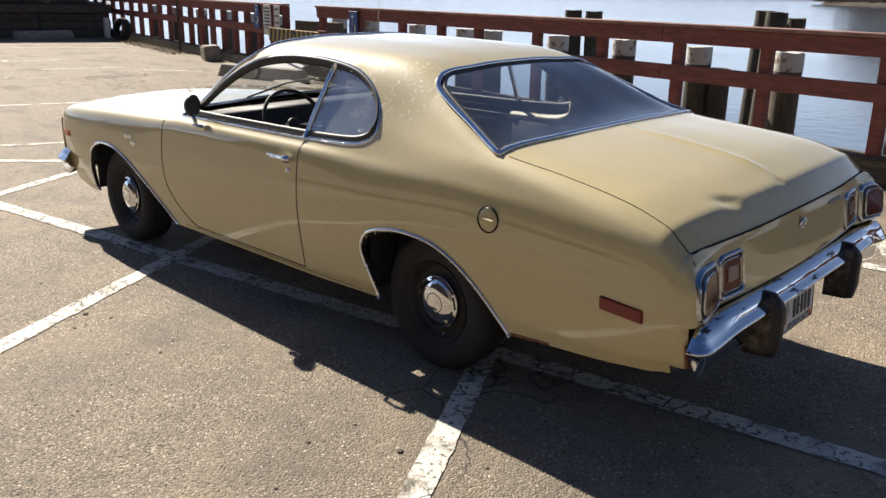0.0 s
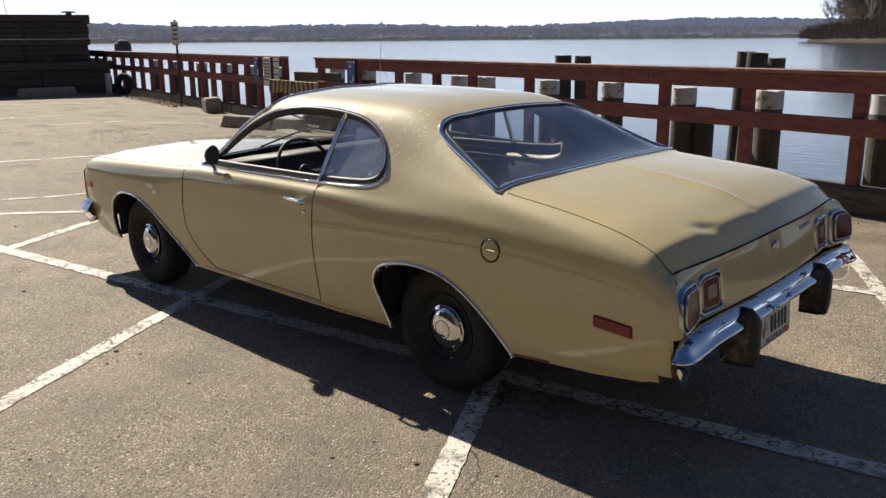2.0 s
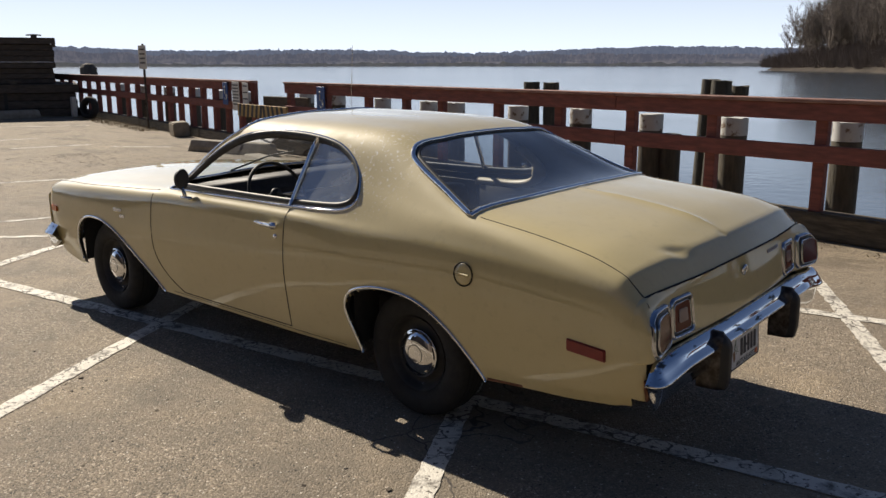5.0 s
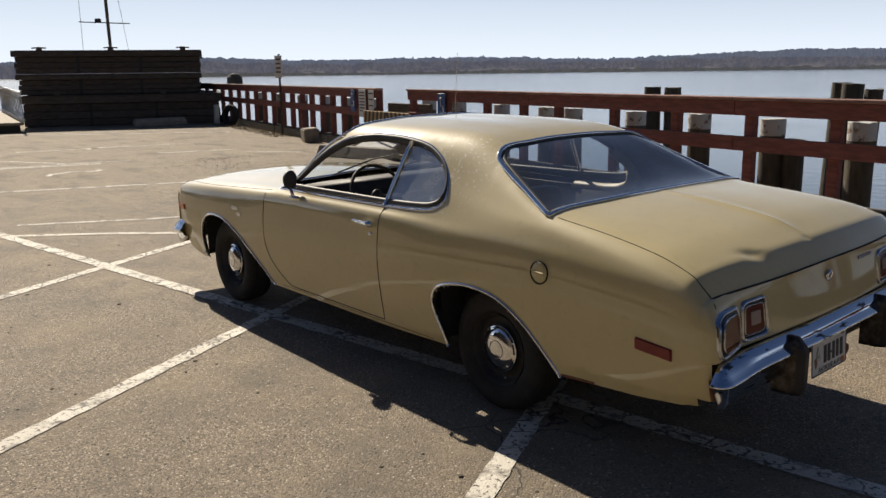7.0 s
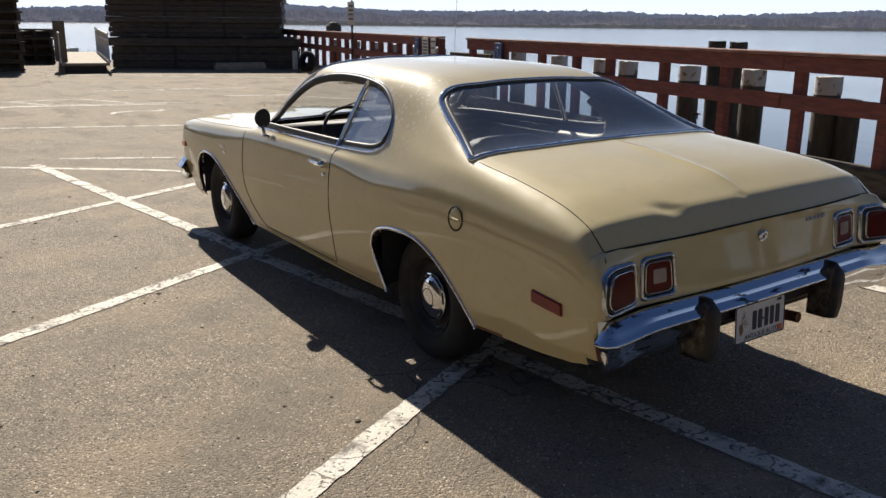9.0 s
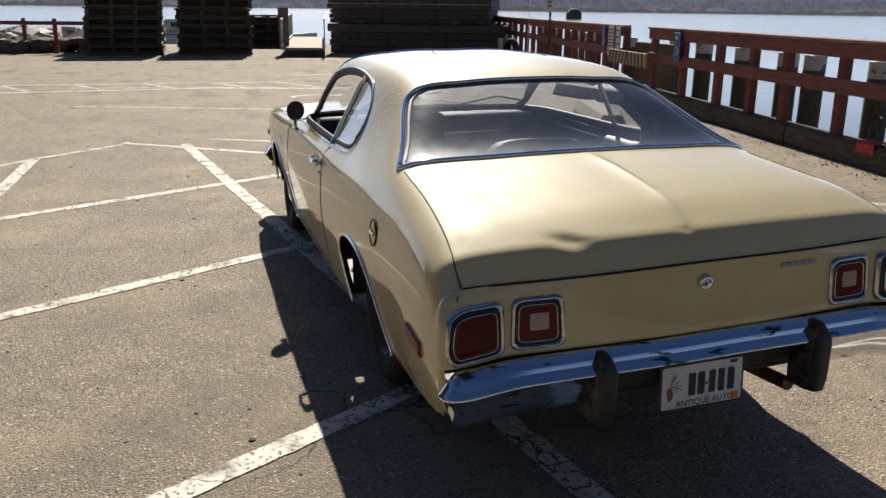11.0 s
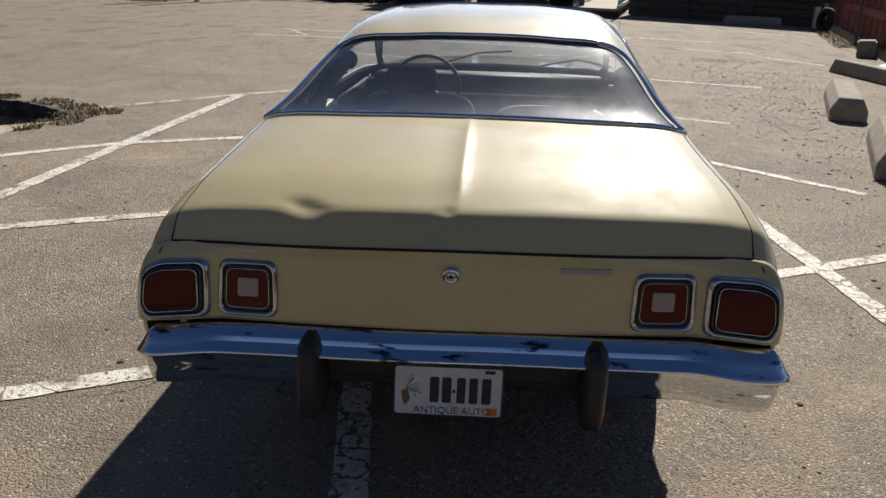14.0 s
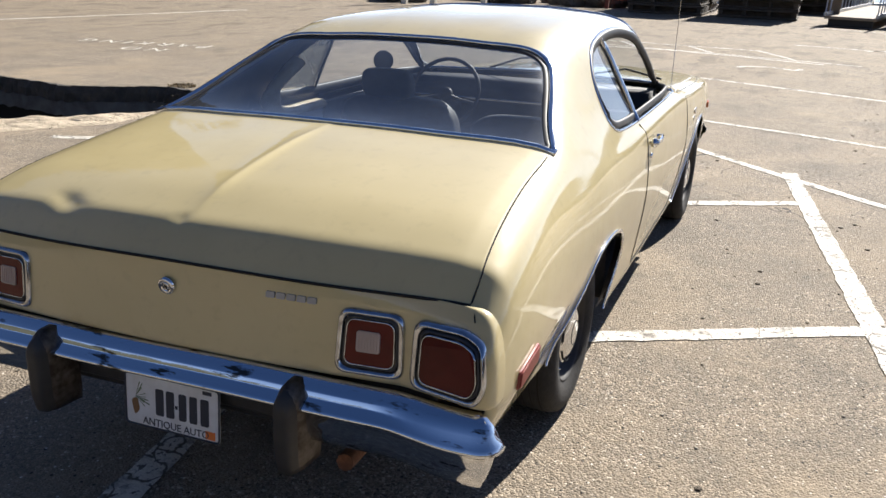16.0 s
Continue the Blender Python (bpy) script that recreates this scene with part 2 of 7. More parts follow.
def line_material(name="line_paint", amount=0.5):
    m, nt, b = nodes_of(name)
    tc = nt.nodes.new("ShaderNodeTexCoord")
    warp = node(nt, "TexNoise", Scale=5.0, Detail=4.0)
    nt.links.new(tc.outputs["Object"], warp.inputs["Vector"])
    sc = nt.nodes.new("ShaderNodeVectorMath")
    sc.operation = "MULTIPLY_ADD"
    sc.inputs[1].default_value = (0.25, 0.25, 0.25)
    nt.links.new(warp.outputs["Color"], sc.inputs[0])
    nt.links.new(tc.outputs["Object"], sc.inputs[2])
    cr = node(nt, "TexVoronoi", Scale=5.5)
    cr.feature = "DISTANCE_TO_EDGE"
    nt.links.new(sc.outputs[0], cr.inputs["Vector"])
    line = node(nt, "MapRange")
    line.inputs["From Min"].default_value, line.inputs["From Max"].default_value = 0.035, 0.015
    nt.links.new(cr.outputs["Distance"], line.inputs["Value"])
    gate = nt.nodes.new("ShaderNodeMath")
    gate.operation = "MULTIPLY"
    nt.links.new(line.outputs[0], gate.inputs[0])
    nt.links.new(noise_fac(nt, 1.4, 0.42, 0.52, 2.0), gate.inputs[1])
    chips = noise_fac(nt, 42.0, amount + 0.10, amount + 0.16, 5.0)
    broad = noise_fac(nt, 7.0, amount + 0.06, amount + 0.20, 6.0)
    both = nt.nodes.new("ShaderNodeMath")
    both.operation = "MAXIMUM"
    nt.links.new(chips, both.inputs[0])
    nt.links.new(broad, both.inputs[1])
    wear = nt.nodes.new("ShaderNodeMath")
    wear.operation = "MAXIMUM"
    nt.links.new(both.outputs[0], wear.inputs[0])
    nt.links.new(gate.outputs[0], wear.inputs[1])
    tint = mix_col(nt, noise_fac(nt, 3.0, 0.3, 0.7), (0.76, 0.72, 0.635), (0.60, 0.56, 0.475))
    c = mix_col(nt, wear.outputs[0], tint, (0.13, 0.112, 0.09))
    nt.links.new(c, b.inputs["Base Color"])
    b.inputs["Roughness"].default_value = 0.75
    stones = node(nt, "TexVoronoi", Scale=88.0)
    nt.links.new(tc.outputs["Object"], stones.inputs["Vector"])
    bump(nt, b, stones.outputs["Distance"], 0.5, 0.006)
    b.inputs["Normal"].links[0].from_node.invert = True
    return m


def glass_material(name, tint, gloss=0.06, rough=0.02, haze=0.0, dust=0.0):
    m, nt, b = nodes_of(name)
    nt.nodes.remove(b)
    tr = node(nt, "BsdfTransparent", Color=(*tint, 1))
    gl = node(nt, "BsdfGlossy", Color=(1, 1, 1, 1), Roughness=rough)
    lw = node(nt, "LayerWeight", Blend=0.5)
    pw = nt.nodes.new("ShaderNodeMath")
    pw.operation = "POWER"
    pw.inputs[1].default_value = 4.0
    nt.links.new(lw.outputs["Facing"], pw.inputs[0])
    fr = node(nt, "MapRange")
    fr.inputs["To Min"].default_value, fr.inputs["To Max"].default_value = gloss, 0.95
    nt.links.new(pw.outputs[0], fr.inputs["Value"])
    mx = nt.nodes.new("ShaderNodeMixShader")
    nt.links.new(fr.outputs[0], mx.inputs[0])
    nt.links.new(tr.outputs[0], mx.inputs[1])
    nt.links.new(gl.outputs[0], mx.inputs[2])
    last = mx
    if haze:
        # pale blue veil: dust, and sky reflection put in as diffuse colour
        df = node(nt, "BsdfDiffuse", Color=(0.68, 0.73, 0.78, 1))
        m2 = nt.nodes.new("ShaderNodeMixShader")
        amt = node(nt, "MapRange")
        amt.inputs["To Min"].default_value, amt.inputs["To Max"].default_value = haze * 0.4, haze
        nt.links.new(noise_fac(nt, 4.0, 0.4, 0.7), amt.inputs["Value"])
        nt.links.new(amt.outputs[0], m2.inputs[0])
        nt.links.new(mx.outputs[0], m2.inputs[1])
        nt.links.new(df.outputs[0], m2.inputs[2])
        last = m2
    if dust:
        # a film of dust that scatters the sun widely
        film = node(nt, "BsdfGlossy", Color=(0.9, 0.93, 0.97, 1), Roughness=0.38)
        m3 = nt.nodes.new("ShaderNodeMixShader")
        amt = node(nt, "MapRange")
        amt.inputs["To Min"].default_value, amt.inputs["To Max"].default_value = dust * 0.7, dust * 1.25
        nt.links.new(noise_fac(nt, 14.0, 0.3, 0.7, 6.0), amt.inputs["Value"])
        nt.links.new(amt.outputs[0], m3.inputs[0])
        nt.links.new(last.outputs[0], m3.inputs[1])
        nt.links.new(film.outputs[0], m3.inputs[2])
        last = m3
    nt.links.new(last.outputs[0], nt.nodes["Material Output"].inputs[0])
    return m


def water_material():
    m, nt, b = nodes_of("river_water")
    b.inputs["Base Color"].default_value = (0.03, 0.042, 0.055, 1)
    b.inputs["Roughness"].default_value, b.inputs["IOR"].default_value = 0.12, 3.0
    w1 = noise_fac(nt, 2.2, 0.2, 0.8, 3.0, stretch=(1.0, 0.7, 1))
    w2 = noise_fac(nt, 0.05, 0.38, 0.62, 2.0, stretch=(0.4, 1.0, 1))
    mul = nt.nodes.new("ShaderNodeMath")
    mul.operation = "MULTIPLY"
    nt.links.new(w1, mul.inputs[0])
    nt.links.new(w2, mul.inputs[1])
    bump(nt, b, mul.outputs[0], 0.40, 0.045)
    return m


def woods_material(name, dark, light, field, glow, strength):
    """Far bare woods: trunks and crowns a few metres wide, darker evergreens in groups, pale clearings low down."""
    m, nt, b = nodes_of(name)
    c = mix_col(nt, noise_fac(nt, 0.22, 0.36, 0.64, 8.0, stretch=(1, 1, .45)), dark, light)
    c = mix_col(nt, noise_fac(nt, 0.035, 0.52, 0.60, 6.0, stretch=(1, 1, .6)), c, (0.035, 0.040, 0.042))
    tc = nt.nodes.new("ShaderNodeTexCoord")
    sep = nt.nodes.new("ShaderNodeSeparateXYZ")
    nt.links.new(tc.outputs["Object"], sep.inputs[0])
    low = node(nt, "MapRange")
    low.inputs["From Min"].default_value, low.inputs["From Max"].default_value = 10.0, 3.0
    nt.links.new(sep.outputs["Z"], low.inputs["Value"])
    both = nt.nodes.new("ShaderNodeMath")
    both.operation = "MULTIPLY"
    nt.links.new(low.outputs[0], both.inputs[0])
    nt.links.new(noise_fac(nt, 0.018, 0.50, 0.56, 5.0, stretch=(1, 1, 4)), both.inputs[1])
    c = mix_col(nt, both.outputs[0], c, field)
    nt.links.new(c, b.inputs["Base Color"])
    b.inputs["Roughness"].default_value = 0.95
    # haze of the distance, put in as a faint bluish glow
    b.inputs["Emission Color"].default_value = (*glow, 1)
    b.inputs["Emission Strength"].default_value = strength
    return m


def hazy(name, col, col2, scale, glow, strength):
    """A far, backlit surface; the bright air before it is put in as a glow."""
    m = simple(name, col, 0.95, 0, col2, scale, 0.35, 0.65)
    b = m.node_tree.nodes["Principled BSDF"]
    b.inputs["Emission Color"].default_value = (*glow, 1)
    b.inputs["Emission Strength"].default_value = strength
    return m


PAINT = paint_material()
ASPHALT = asphalt_material()
LINE = line_material("line_paint", 0.465)
LINE_WORN = line_material("worn_line_paint", 0.42)
WATER = water_material()
CHROME = simple("chrome", (0.78, 0.79, 0.81), 0.05, 1.0, (0.66, 0.66, 0.66), 14, 0.5, 0.8)
# the dark streaks along y are reflections painted into the bumper's chrome
BUMPER_CHROME = simple("chrome_with_dark_reflections", (0.72, 0.75, 0.80), 0.06, 1.0, (0.10, 0.09, 0.08), 26, 0.60, 0.66, stretch=(1, .3, 1.4))
LAMP_CHROME = simple("aged_chrome", (0.50, 0.52, 0.56), 0.10, 1.0, (0.30, 0.30, 0.32), 40, 0.45, 0.7)
CHROME_DULL = simple("dull_chrome", (0.62, 0.62, 0.62), 0.24, 1.0, (0.42, 0.38, 0.33), 30, 0.5, 0.75)
GUARD_METAL = simple("rusty_guard_metal", (0.13, 0.115, 0.10), 0.4, 0.6, (0.035, 0.026, 0.02), 25, 0.35, 0.6)
RUBBER = simple("tyre_rubber", (0.020, 0.020, 0.020), 0.85, 0, (0.032, 0.030, 0.028), 20, bump_s=0.2)
BLACK_PAINT = simple("black_steel", (0.022, 0.021, 0.021), 0.6, 0, (0.036, 0.033, 0.030), 25)
# near black: the shade inside gaps and slots is put into the colour
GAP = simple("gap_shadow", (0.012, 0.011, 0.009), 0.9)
BLACK_VINYL = simple("black_vinyl", (0.034, 0.032, 0.030), 0.62, 0, (0.050, 0.047, 0.045), 15, bump_s=0.1)
BLACK_RUBBER = simple("black_rubber", (0.024, 0.024, 0.025), 0.55, 0, (0.04, 0.037, 0.033), 18)
CREAM_TRIM = simple("cream_trim", (0.72, 0.63, 0.46), 0.5, 0, (0.5, 0.4, 0.24), 9)
MARKER_RED = simple("marker_lens", (0.24, 0.025, 0.02), 0.45, 0, (0.18, 0.018, 0.015), 9)
RIM_DARK = simple("dull_dark_rim", (0.045, 0.05, 0.06), 0.3, 0.5)
RED_LENS = simple("red_lens", (0.085, 0.007, 0.006), 0.16, 0, (0.055, 0.005, 0.004), 8)
RED_LENS.node_tree.nodes["Principled BSDF"].inputs["Specular IOR Level"].default_value = 0.22
INNER_LENS = simple("bright_red_lens", (0.115, 0.011, 0.008), 0.2, 0, (0.085, 0.008, 0.006), 8)
INNER_LENS.node_tree.nodes["Principled BSDF"].inputs["Specular IOR Level"].default_value = 0.22
CLEAR_LENS = simple("clear_lens", (0.45, 0.36, 0.31), 0.25)
AMBER_LENS = simple("amber_lens", (0.55, 0.12, 0.02), 0.2)
WHITE_PLATE = simple("plate_white", (0.72, 0.73, 0.74), 0.45, 0, (0.62, 0.62, 0.62), 20)
DARK_INK = simple("dark_ink", (0.03, 0.035, 0.05), 0.6)
GREEN_INK = simple("green_ink", (0.10, 0.16, 0.07), 0.6)
BROWN_INK = simple("brown_ink", (0.22, 0.12, 0.05), 0.6)
ORANGE_INK = simple("orange_sticker", (0.75, 0.2, 0.04), 0.6)
SILVER_BLUE = simple("badge_metal", (0.30, 0.32, 0.37), 0.4, 0.8)
RUST = simple("rust", (0.12, 0.045, 0.02), 0.9, 0, (0.22, 0.10, 0.05), 40)
RED_WOOD = simple("red_stained_timber", (0.25, 0.080, 0.062), 0.8, 0, (0.15, 0.052, 0.042), 5, bump_s=0.35, bump_scale=30, stretch=(1, 6, 6), random_v=0.12)
CAP_WOOD = simple("sun_bleached_red_timber", (0.34, 0.21, 0.17), 0.8, 0, (0.22, 0.10, 0.08), 5, bump_s=0.35, bump_scale=30, stretch=(1, 6, 6), random_v=0.15)
GREY_WOOD = simple("weathered_timber", (0.20, 0.165, 0.12), 0.85, 0, (0.10, 0.08, 0.058), 6, bump_s=0.4, bump_scale=30, stretch=(1, 6, 6), random_v=0.15)
KERB_WOOD = simple("dark_kerb_timber", (0.13, 0.105, 0.075), 0.9, 0, (0.055, 0.045, 0.033), 5, bump_s=0.5, bump_scale=30, stretch=(1, 6, 6), random_v=0.15)
DARK_WOOD = simple("creosoted_timber", (0.056, 0.046, 0.038), 0.85, 0, (0.105, 0.086, 0.068), 4, bump_s=0.4, bump_scale=25, stretch=(1, 1, 5), random_v=0.25)
PALLET_WOOD = simple("grey_pallet_timber", (0.095, 0.078, 0.058), 0.85, 0, (0.05, 0.04, 0.03), 5, bump_s=0.3, bump_scale=30, stretch=(5, 1, 5), random_v=0.3)
RED_CLOTH = simple("red_cloth", (0.50, 0.07, 0.06), 0.9, 0, (0.40, 0.05, 0.05), 18)
PILE_WOOD = simple("wet_pile_timber", (0.055, 0.048, 0.037), 0.8, 0, (0.10, 0.085, 0.06), 7, bump_s=0.5, bump_scale=20, stretch=(3, 3, 0.6), random_v=0.2)
PILE_WHITE = simple("white_pile_paint", (0.55, 0.55, 0.53), 0.75, 0, (0.20, 0.14, 0.09), 9, 0.54, 0.62, bump_s=0.25)
CONCRETE = simple("concrete", (0.36, 0.32, 0.26), 0.9, 0, (0.25, 0.215, 0.165), 7, bump_s=0.35, bump_scale=45, random_v=0.1)
ALUMINIUM = simple("pale_aluminium", (0.62, 0.63, 0.64), 0.5, 0.35, (0.5, 0.5, 0.5), 6)
WHITE_PAINT = simple("white_paint", (0.72, 0.70, 0.64), 0.6, 0, (0.55, 0.52, 0.45), 7)
BLUE_SIGN = simple("blue_sign_face", (0.02, 0.07, 0.26), 0.5)
SIGN_FACE = simple("sign_face", (0.66, 0.66, 0.64), 0.5)
SIGN_INK = simple("sign_ink", (0.09, 0.09, 0.10), 0.6)
YELLOW_PAINT = simple("faded_yellow_paint", (0.45, 0.30, 0.10), 0.7, 0, (0.34, 0.23, 0.09), 9)
BOULDER = simple("grey_boulder", (0.135, 0.122, 0.108), 0.9, 0, (0.07, 0.062, 0.054), 4, bump_s=0.6, bump_scale=12, random_v=0.2)
PALE_SCRAP = simple("pale_scrap", (0.5, 0.5, 0.5), 0.7, 0, (0.33, 0.31, 0.28), 5, random_v=0.3)
BARK = simple("bare_branches", (0.115, 0.092, 0.076), 0.9, 0, (0.17, 0.138, 0.115), 0.2)
POINT_SCRUB = simple("brown_scrub", (0.085, 0.062, 0.048), 0.95, 0, (0.14, 0.104, 0.080), 0.25)
# for the unseen backdrops that the car's paint reflects
BACKDROP_BROWN = simple("backdrop_brown", (0.078, 0.060, 0.047), 0.95, 0, (0.125, 0.098, 0.078), 0.25)
BACKDROP_DARK = simple("backdrop_dark", (0.034, 0.037, 0.026), 0.95, 0, (0.062, 0.060, 0.042), 0.25)
BANK = simple("shore_bank", (0.085, 0.066, 0.048), 0.95, 0, (0.05, 0.04, 0.03), 0.3)
# both woods glow slightly, in place of the haze over the river
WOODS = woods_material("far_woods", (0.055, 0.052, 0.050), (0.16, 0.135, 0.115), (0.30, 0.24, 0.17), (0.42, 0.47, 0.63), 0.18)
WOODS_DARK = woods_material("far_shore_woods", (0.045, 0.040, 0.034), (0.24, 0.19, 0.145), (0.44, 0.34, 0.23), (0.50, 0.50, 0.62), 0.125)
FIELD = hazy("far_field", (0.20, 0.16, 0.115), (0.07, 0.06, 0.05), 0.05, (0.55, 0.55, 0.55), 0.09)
GLASS = glass_material("window_glass", (0.84, 0.87, 0.89), 0.06, 0.02, 0.02)
# left pane only: more gloss and veil, to imitate the reflected sky
GLASS_QUARTER = glass_material("quarter_glass", (0.66, 0.73, 0.79), 0.34, 0.02, 0.36)
GLASS_REAR = glass_material("rear_glass", (0.78, 0.83, 0.87), 0.10, 0.012, 0.05, 0.026)
DRY_GRASS = simple("dry_grass", (0.30, 0.235, 0.13), 0.9, 0, (0.16, 0.12, 0.065), 12)
SAND_EDGE = simple("pale_sand", (0.62, 0.52, 0.38), 0.95, 0, (0.42, 0.35, 0.25), 14, bump_s=0.7, bump_scale=45)
PIT_WALL = simple("stained_concrete", (0.16, 0.155, 0.145), 0.9, 0, (0.09, 0.085, 0.075), 5, bump_s=0.4)
TAN_DECK = simple("tan_deck", (0.36, 0.30, 0.22), 0.8, 0, (0.26, 0.22, 0.17), 6)
DARK_HOLE = simple("old_asphalt_edge", (0.045, 0.042, 0.038), 0.9, 0, (0.09, 0.08, 0.068), 6, bump_s=0.5)


# ---- mesh helpers ----
def mesh_of(name, verts, faces, material, smooth=False):
    me = bpy.data.meshes.new(name)
    me.from_pydata([tuple(v) for v in verts], [], [tuple(f) for f in faces])
    me.materials.append(material)
    if smooth:
        me.polygons.foreach_set("use_smooth", [True] * len(me.polygons))
    me.update()
    return me


def part(name, data, material, parent, label=""):
    """One mesh object under a thing or a part; data: a bmesh, or (verts, faces)."""
    if isinstance(data, tuple):
        me = mesh_of(name, data[0], data[1], material, len(data) > 2 and data[2])
    else:
        me = bpy.data.meshes.new(name)
        data.to_mesh(me)
        data.free()
        me.materials.append(material)
    ob = new(name, me)
    if parent is not None:
        ob.parent = parent
    if label:
        ob["label"] = label
    return ob


def thing(name, label, category, group="", kind="", m=None):
    e = new(name)
    e.empty_display_size = 0.1
    if m is not None:
        e.matrix_basis = m
    return tagged(e, label, category, group, kind)


def box(lo, hi, bevel=0.0, seg=1, m=None):
    bm = bmesh.new()
    bmesh.ops.create_cube(bm, size=1.0)
    for v in bm.verts:
        v.co = Vector([lo[i] + (hi[i] - lo[i]) * (v.co[i] + 0.5) for i in range(3)])
    if bevel:
        bmesh.ops.bevel(bm, geom=list(bm.edges), offset=bevel, segments=seg, affect="EDGES")
    if m is not None:
        bmesh.ops.transform(bm, matrix=m, verts=bm.verts)
    return bm


def smooth_all(bm):
    for f in bm.faces:
        f.smooth = True
    return bm


def lathe(profile, seg=32, axis="y", smooth=True):
    """Turns (radius, along) pairs round an axis."""
    verts, faces = [], []
    n = len(profile)
    for k in range(seg):
        a = 2 * math.pi * k / seg
        for r, h in profile:
            c, s = r * math.cos(a), r * math.sin(a)
            verts.append({"y": (c, h, s), "z": (c, s, h), "x": (h, c, s)}[axis])
    for k in range(seg):
        for j in range(n - 1):
            a, b = k * n + j, ((k + 1) % seg) * n + j
            faces.append((a, b, b + 1, a + 1))
    return verts, faces, smooth


def sweep(path, rx, rz=None, seg=8, closed=False, up=(0, 0, 1)):
    """A tube of half-widths rx, rz along a path."""
    rz = rz or rx
    pts = [Vector(p) for p in path]
    n = len(pts)
    verts, faces = [], []
    for i, p in enumerate(pts):
        a = pts[(i - 1) % n] if closed or i else pts[i]
        b = pts[(i + 1) % n] if closed or i < n - 1 else pts[i]
        d = (b - a).normalized()
        s = d.cross(Vector(up))
        s = s.normalized() if s.length > 1e-5 else Vector((1, 0, 0))
        u = s.cross(d).normalized()
        for k in range(seg):
            t = 2 * math.pi * k / seg
            verts.append(p + s * (rx * math.cos(t)) + u * (rz * math.sin(t)))
    for i in range(n if closed else n - 1):
        for k in range(seg):
            a, b = i * seg + k, ((i + 1) % n) * seg + k
            a2, b2 = i * seg + (k + 1) % seg, ((i + 1) % n) * seg + (k + 1) % seg
            faces.append((a, b, b2, a2))
    if not closed:
        faces.append(tuple(range(seg - 1, -1, -1)))
        faces.append(tuple((n - 1) * seg + k for k in range(seg)))
    return verts, faces, True


def spline(points, per=8, closed=False):
    """Catmull-Rom through points."""
    p = [np.array(q, float) for q in points]
    n = len(p)
    out = []
    for i in range(n if closed else n - 1):
        a, b, c, d = (p[(i + k) % n] if closed else p[min(max(i + k, 0), n - 1)] for k in (-1, 0, 1, 2))
        for j in range(per):
            t = j / per
            out.append(0.5 * (2 * b + (c - a) * t + (2 * a - 5 * b + 4 * c - d) * t * t + (3 * b - a - 3 * c + d) * t ** 3))
    if not closed:
        out.append(p[-1])
    return np.array(out)


def smooth_curve(points, per=8):
    """A curve through unevenly spaced points that does not overshoot between them."""
    p = np.array(points, float)
    t = np.concatenate([[0], np.cumsum(np.linalg.norm(np.diff(p, axis=0), axis=1) ** 0.5)])
    d = np.diff(p, axis=0) / np.diff(t)[:, None]
    m = np.vstack([d[:1], (d[:-1] * np.diff(t)[1:, None] + d[1:] * np.diff(t)[:-1, None]) / (t[2:] - t[:-2])[:, None], d[-1:]])
    out = []
    for i in range(len(p) - 1):
        h = t[i + 1] - t[i]
        for j in range(per):
            u = j / per
            out.append((1 + 2 * u) * (1 - u) ** 2 * p[i] + u * (1 - u) ** 2 * h * m[i] + u * u * (3 - 2 * u) * p[i + 1] + u * u * (u - 1) * h * m[i + 1])
    out.append(p[-1])
    return np.array(out)


def rounded(points, r, per=5):
    """A closed outline in two dimensions with its corners rounded by r."""
    out = []
    n = len(points)
    for i in range(n):
        a, b, c = (np.array(points[(i + k) % n], float) for k in (-1, 0, 1))
        ra = min(r, 0.45 * np.linalg.norm(a - b), 0.45 * np.linalg.norm(c - b))
        p, q = b + (a - b) / np.linalg.norm(a - b) * ra, b + (c - b) / np.linalg.norm(c - b) * ra
        for j in range(per + 1):
            t = j / per
            out.append((1 - t) ** 2 * p + 2 * t * (1 - t) * b + t * t * q)
    return np.array(out)


def slab(outline, d0, d1, place):
    """A plate with an outline in two dimensions, between depths d0 and d1; place(u, v, d) gives the point."""
    n = len(outline)
    verts = [place(u, v, d0) for u, v in outline] + [place(u, v, d1) for u, v in outline]
    faces = [tuple(range(n)), tuple(range(2 * n - 1, n - 1, -1))]
    faces += [(i, (i + 1) % n, n + (i + 1) % n, n + i) for i in range(n)]
    bm = bmesh.new()
    vs = [bm.verts.new(v) for v in verts]
    for f in faces:
        bm.faces.new([vs[i] for i in f])
    bmesh.ops.recalc_face_normals(bm, faces=bm.faces)
    return bm


def ring_slab(outer, inner, d0, d1, place):
    """A frame between two outlines of equal count, with a raised face."""
    n = len(outer)
    mid = (outer + inner) / 2
    rows = [(outer, d0), (outer, d0 + (d1 - d0) * 0.7), (mid, d1), (inner, d0 + (d1 - d0) * 0.7), (inner, d0)]
    verts, faces = [], []
    for o, d in rows:
        verts += [place(u, v, d) for u, v in o]
    for k in range(len(rows) - 1):
        for i in range(n):
            j = (i + 1) % n
            faces.append((k * n + i, k * n + j, (k + 1) * n + j, (k + 1) * n + i))
    return verts, faces, True


# ---- the car ----
import functools
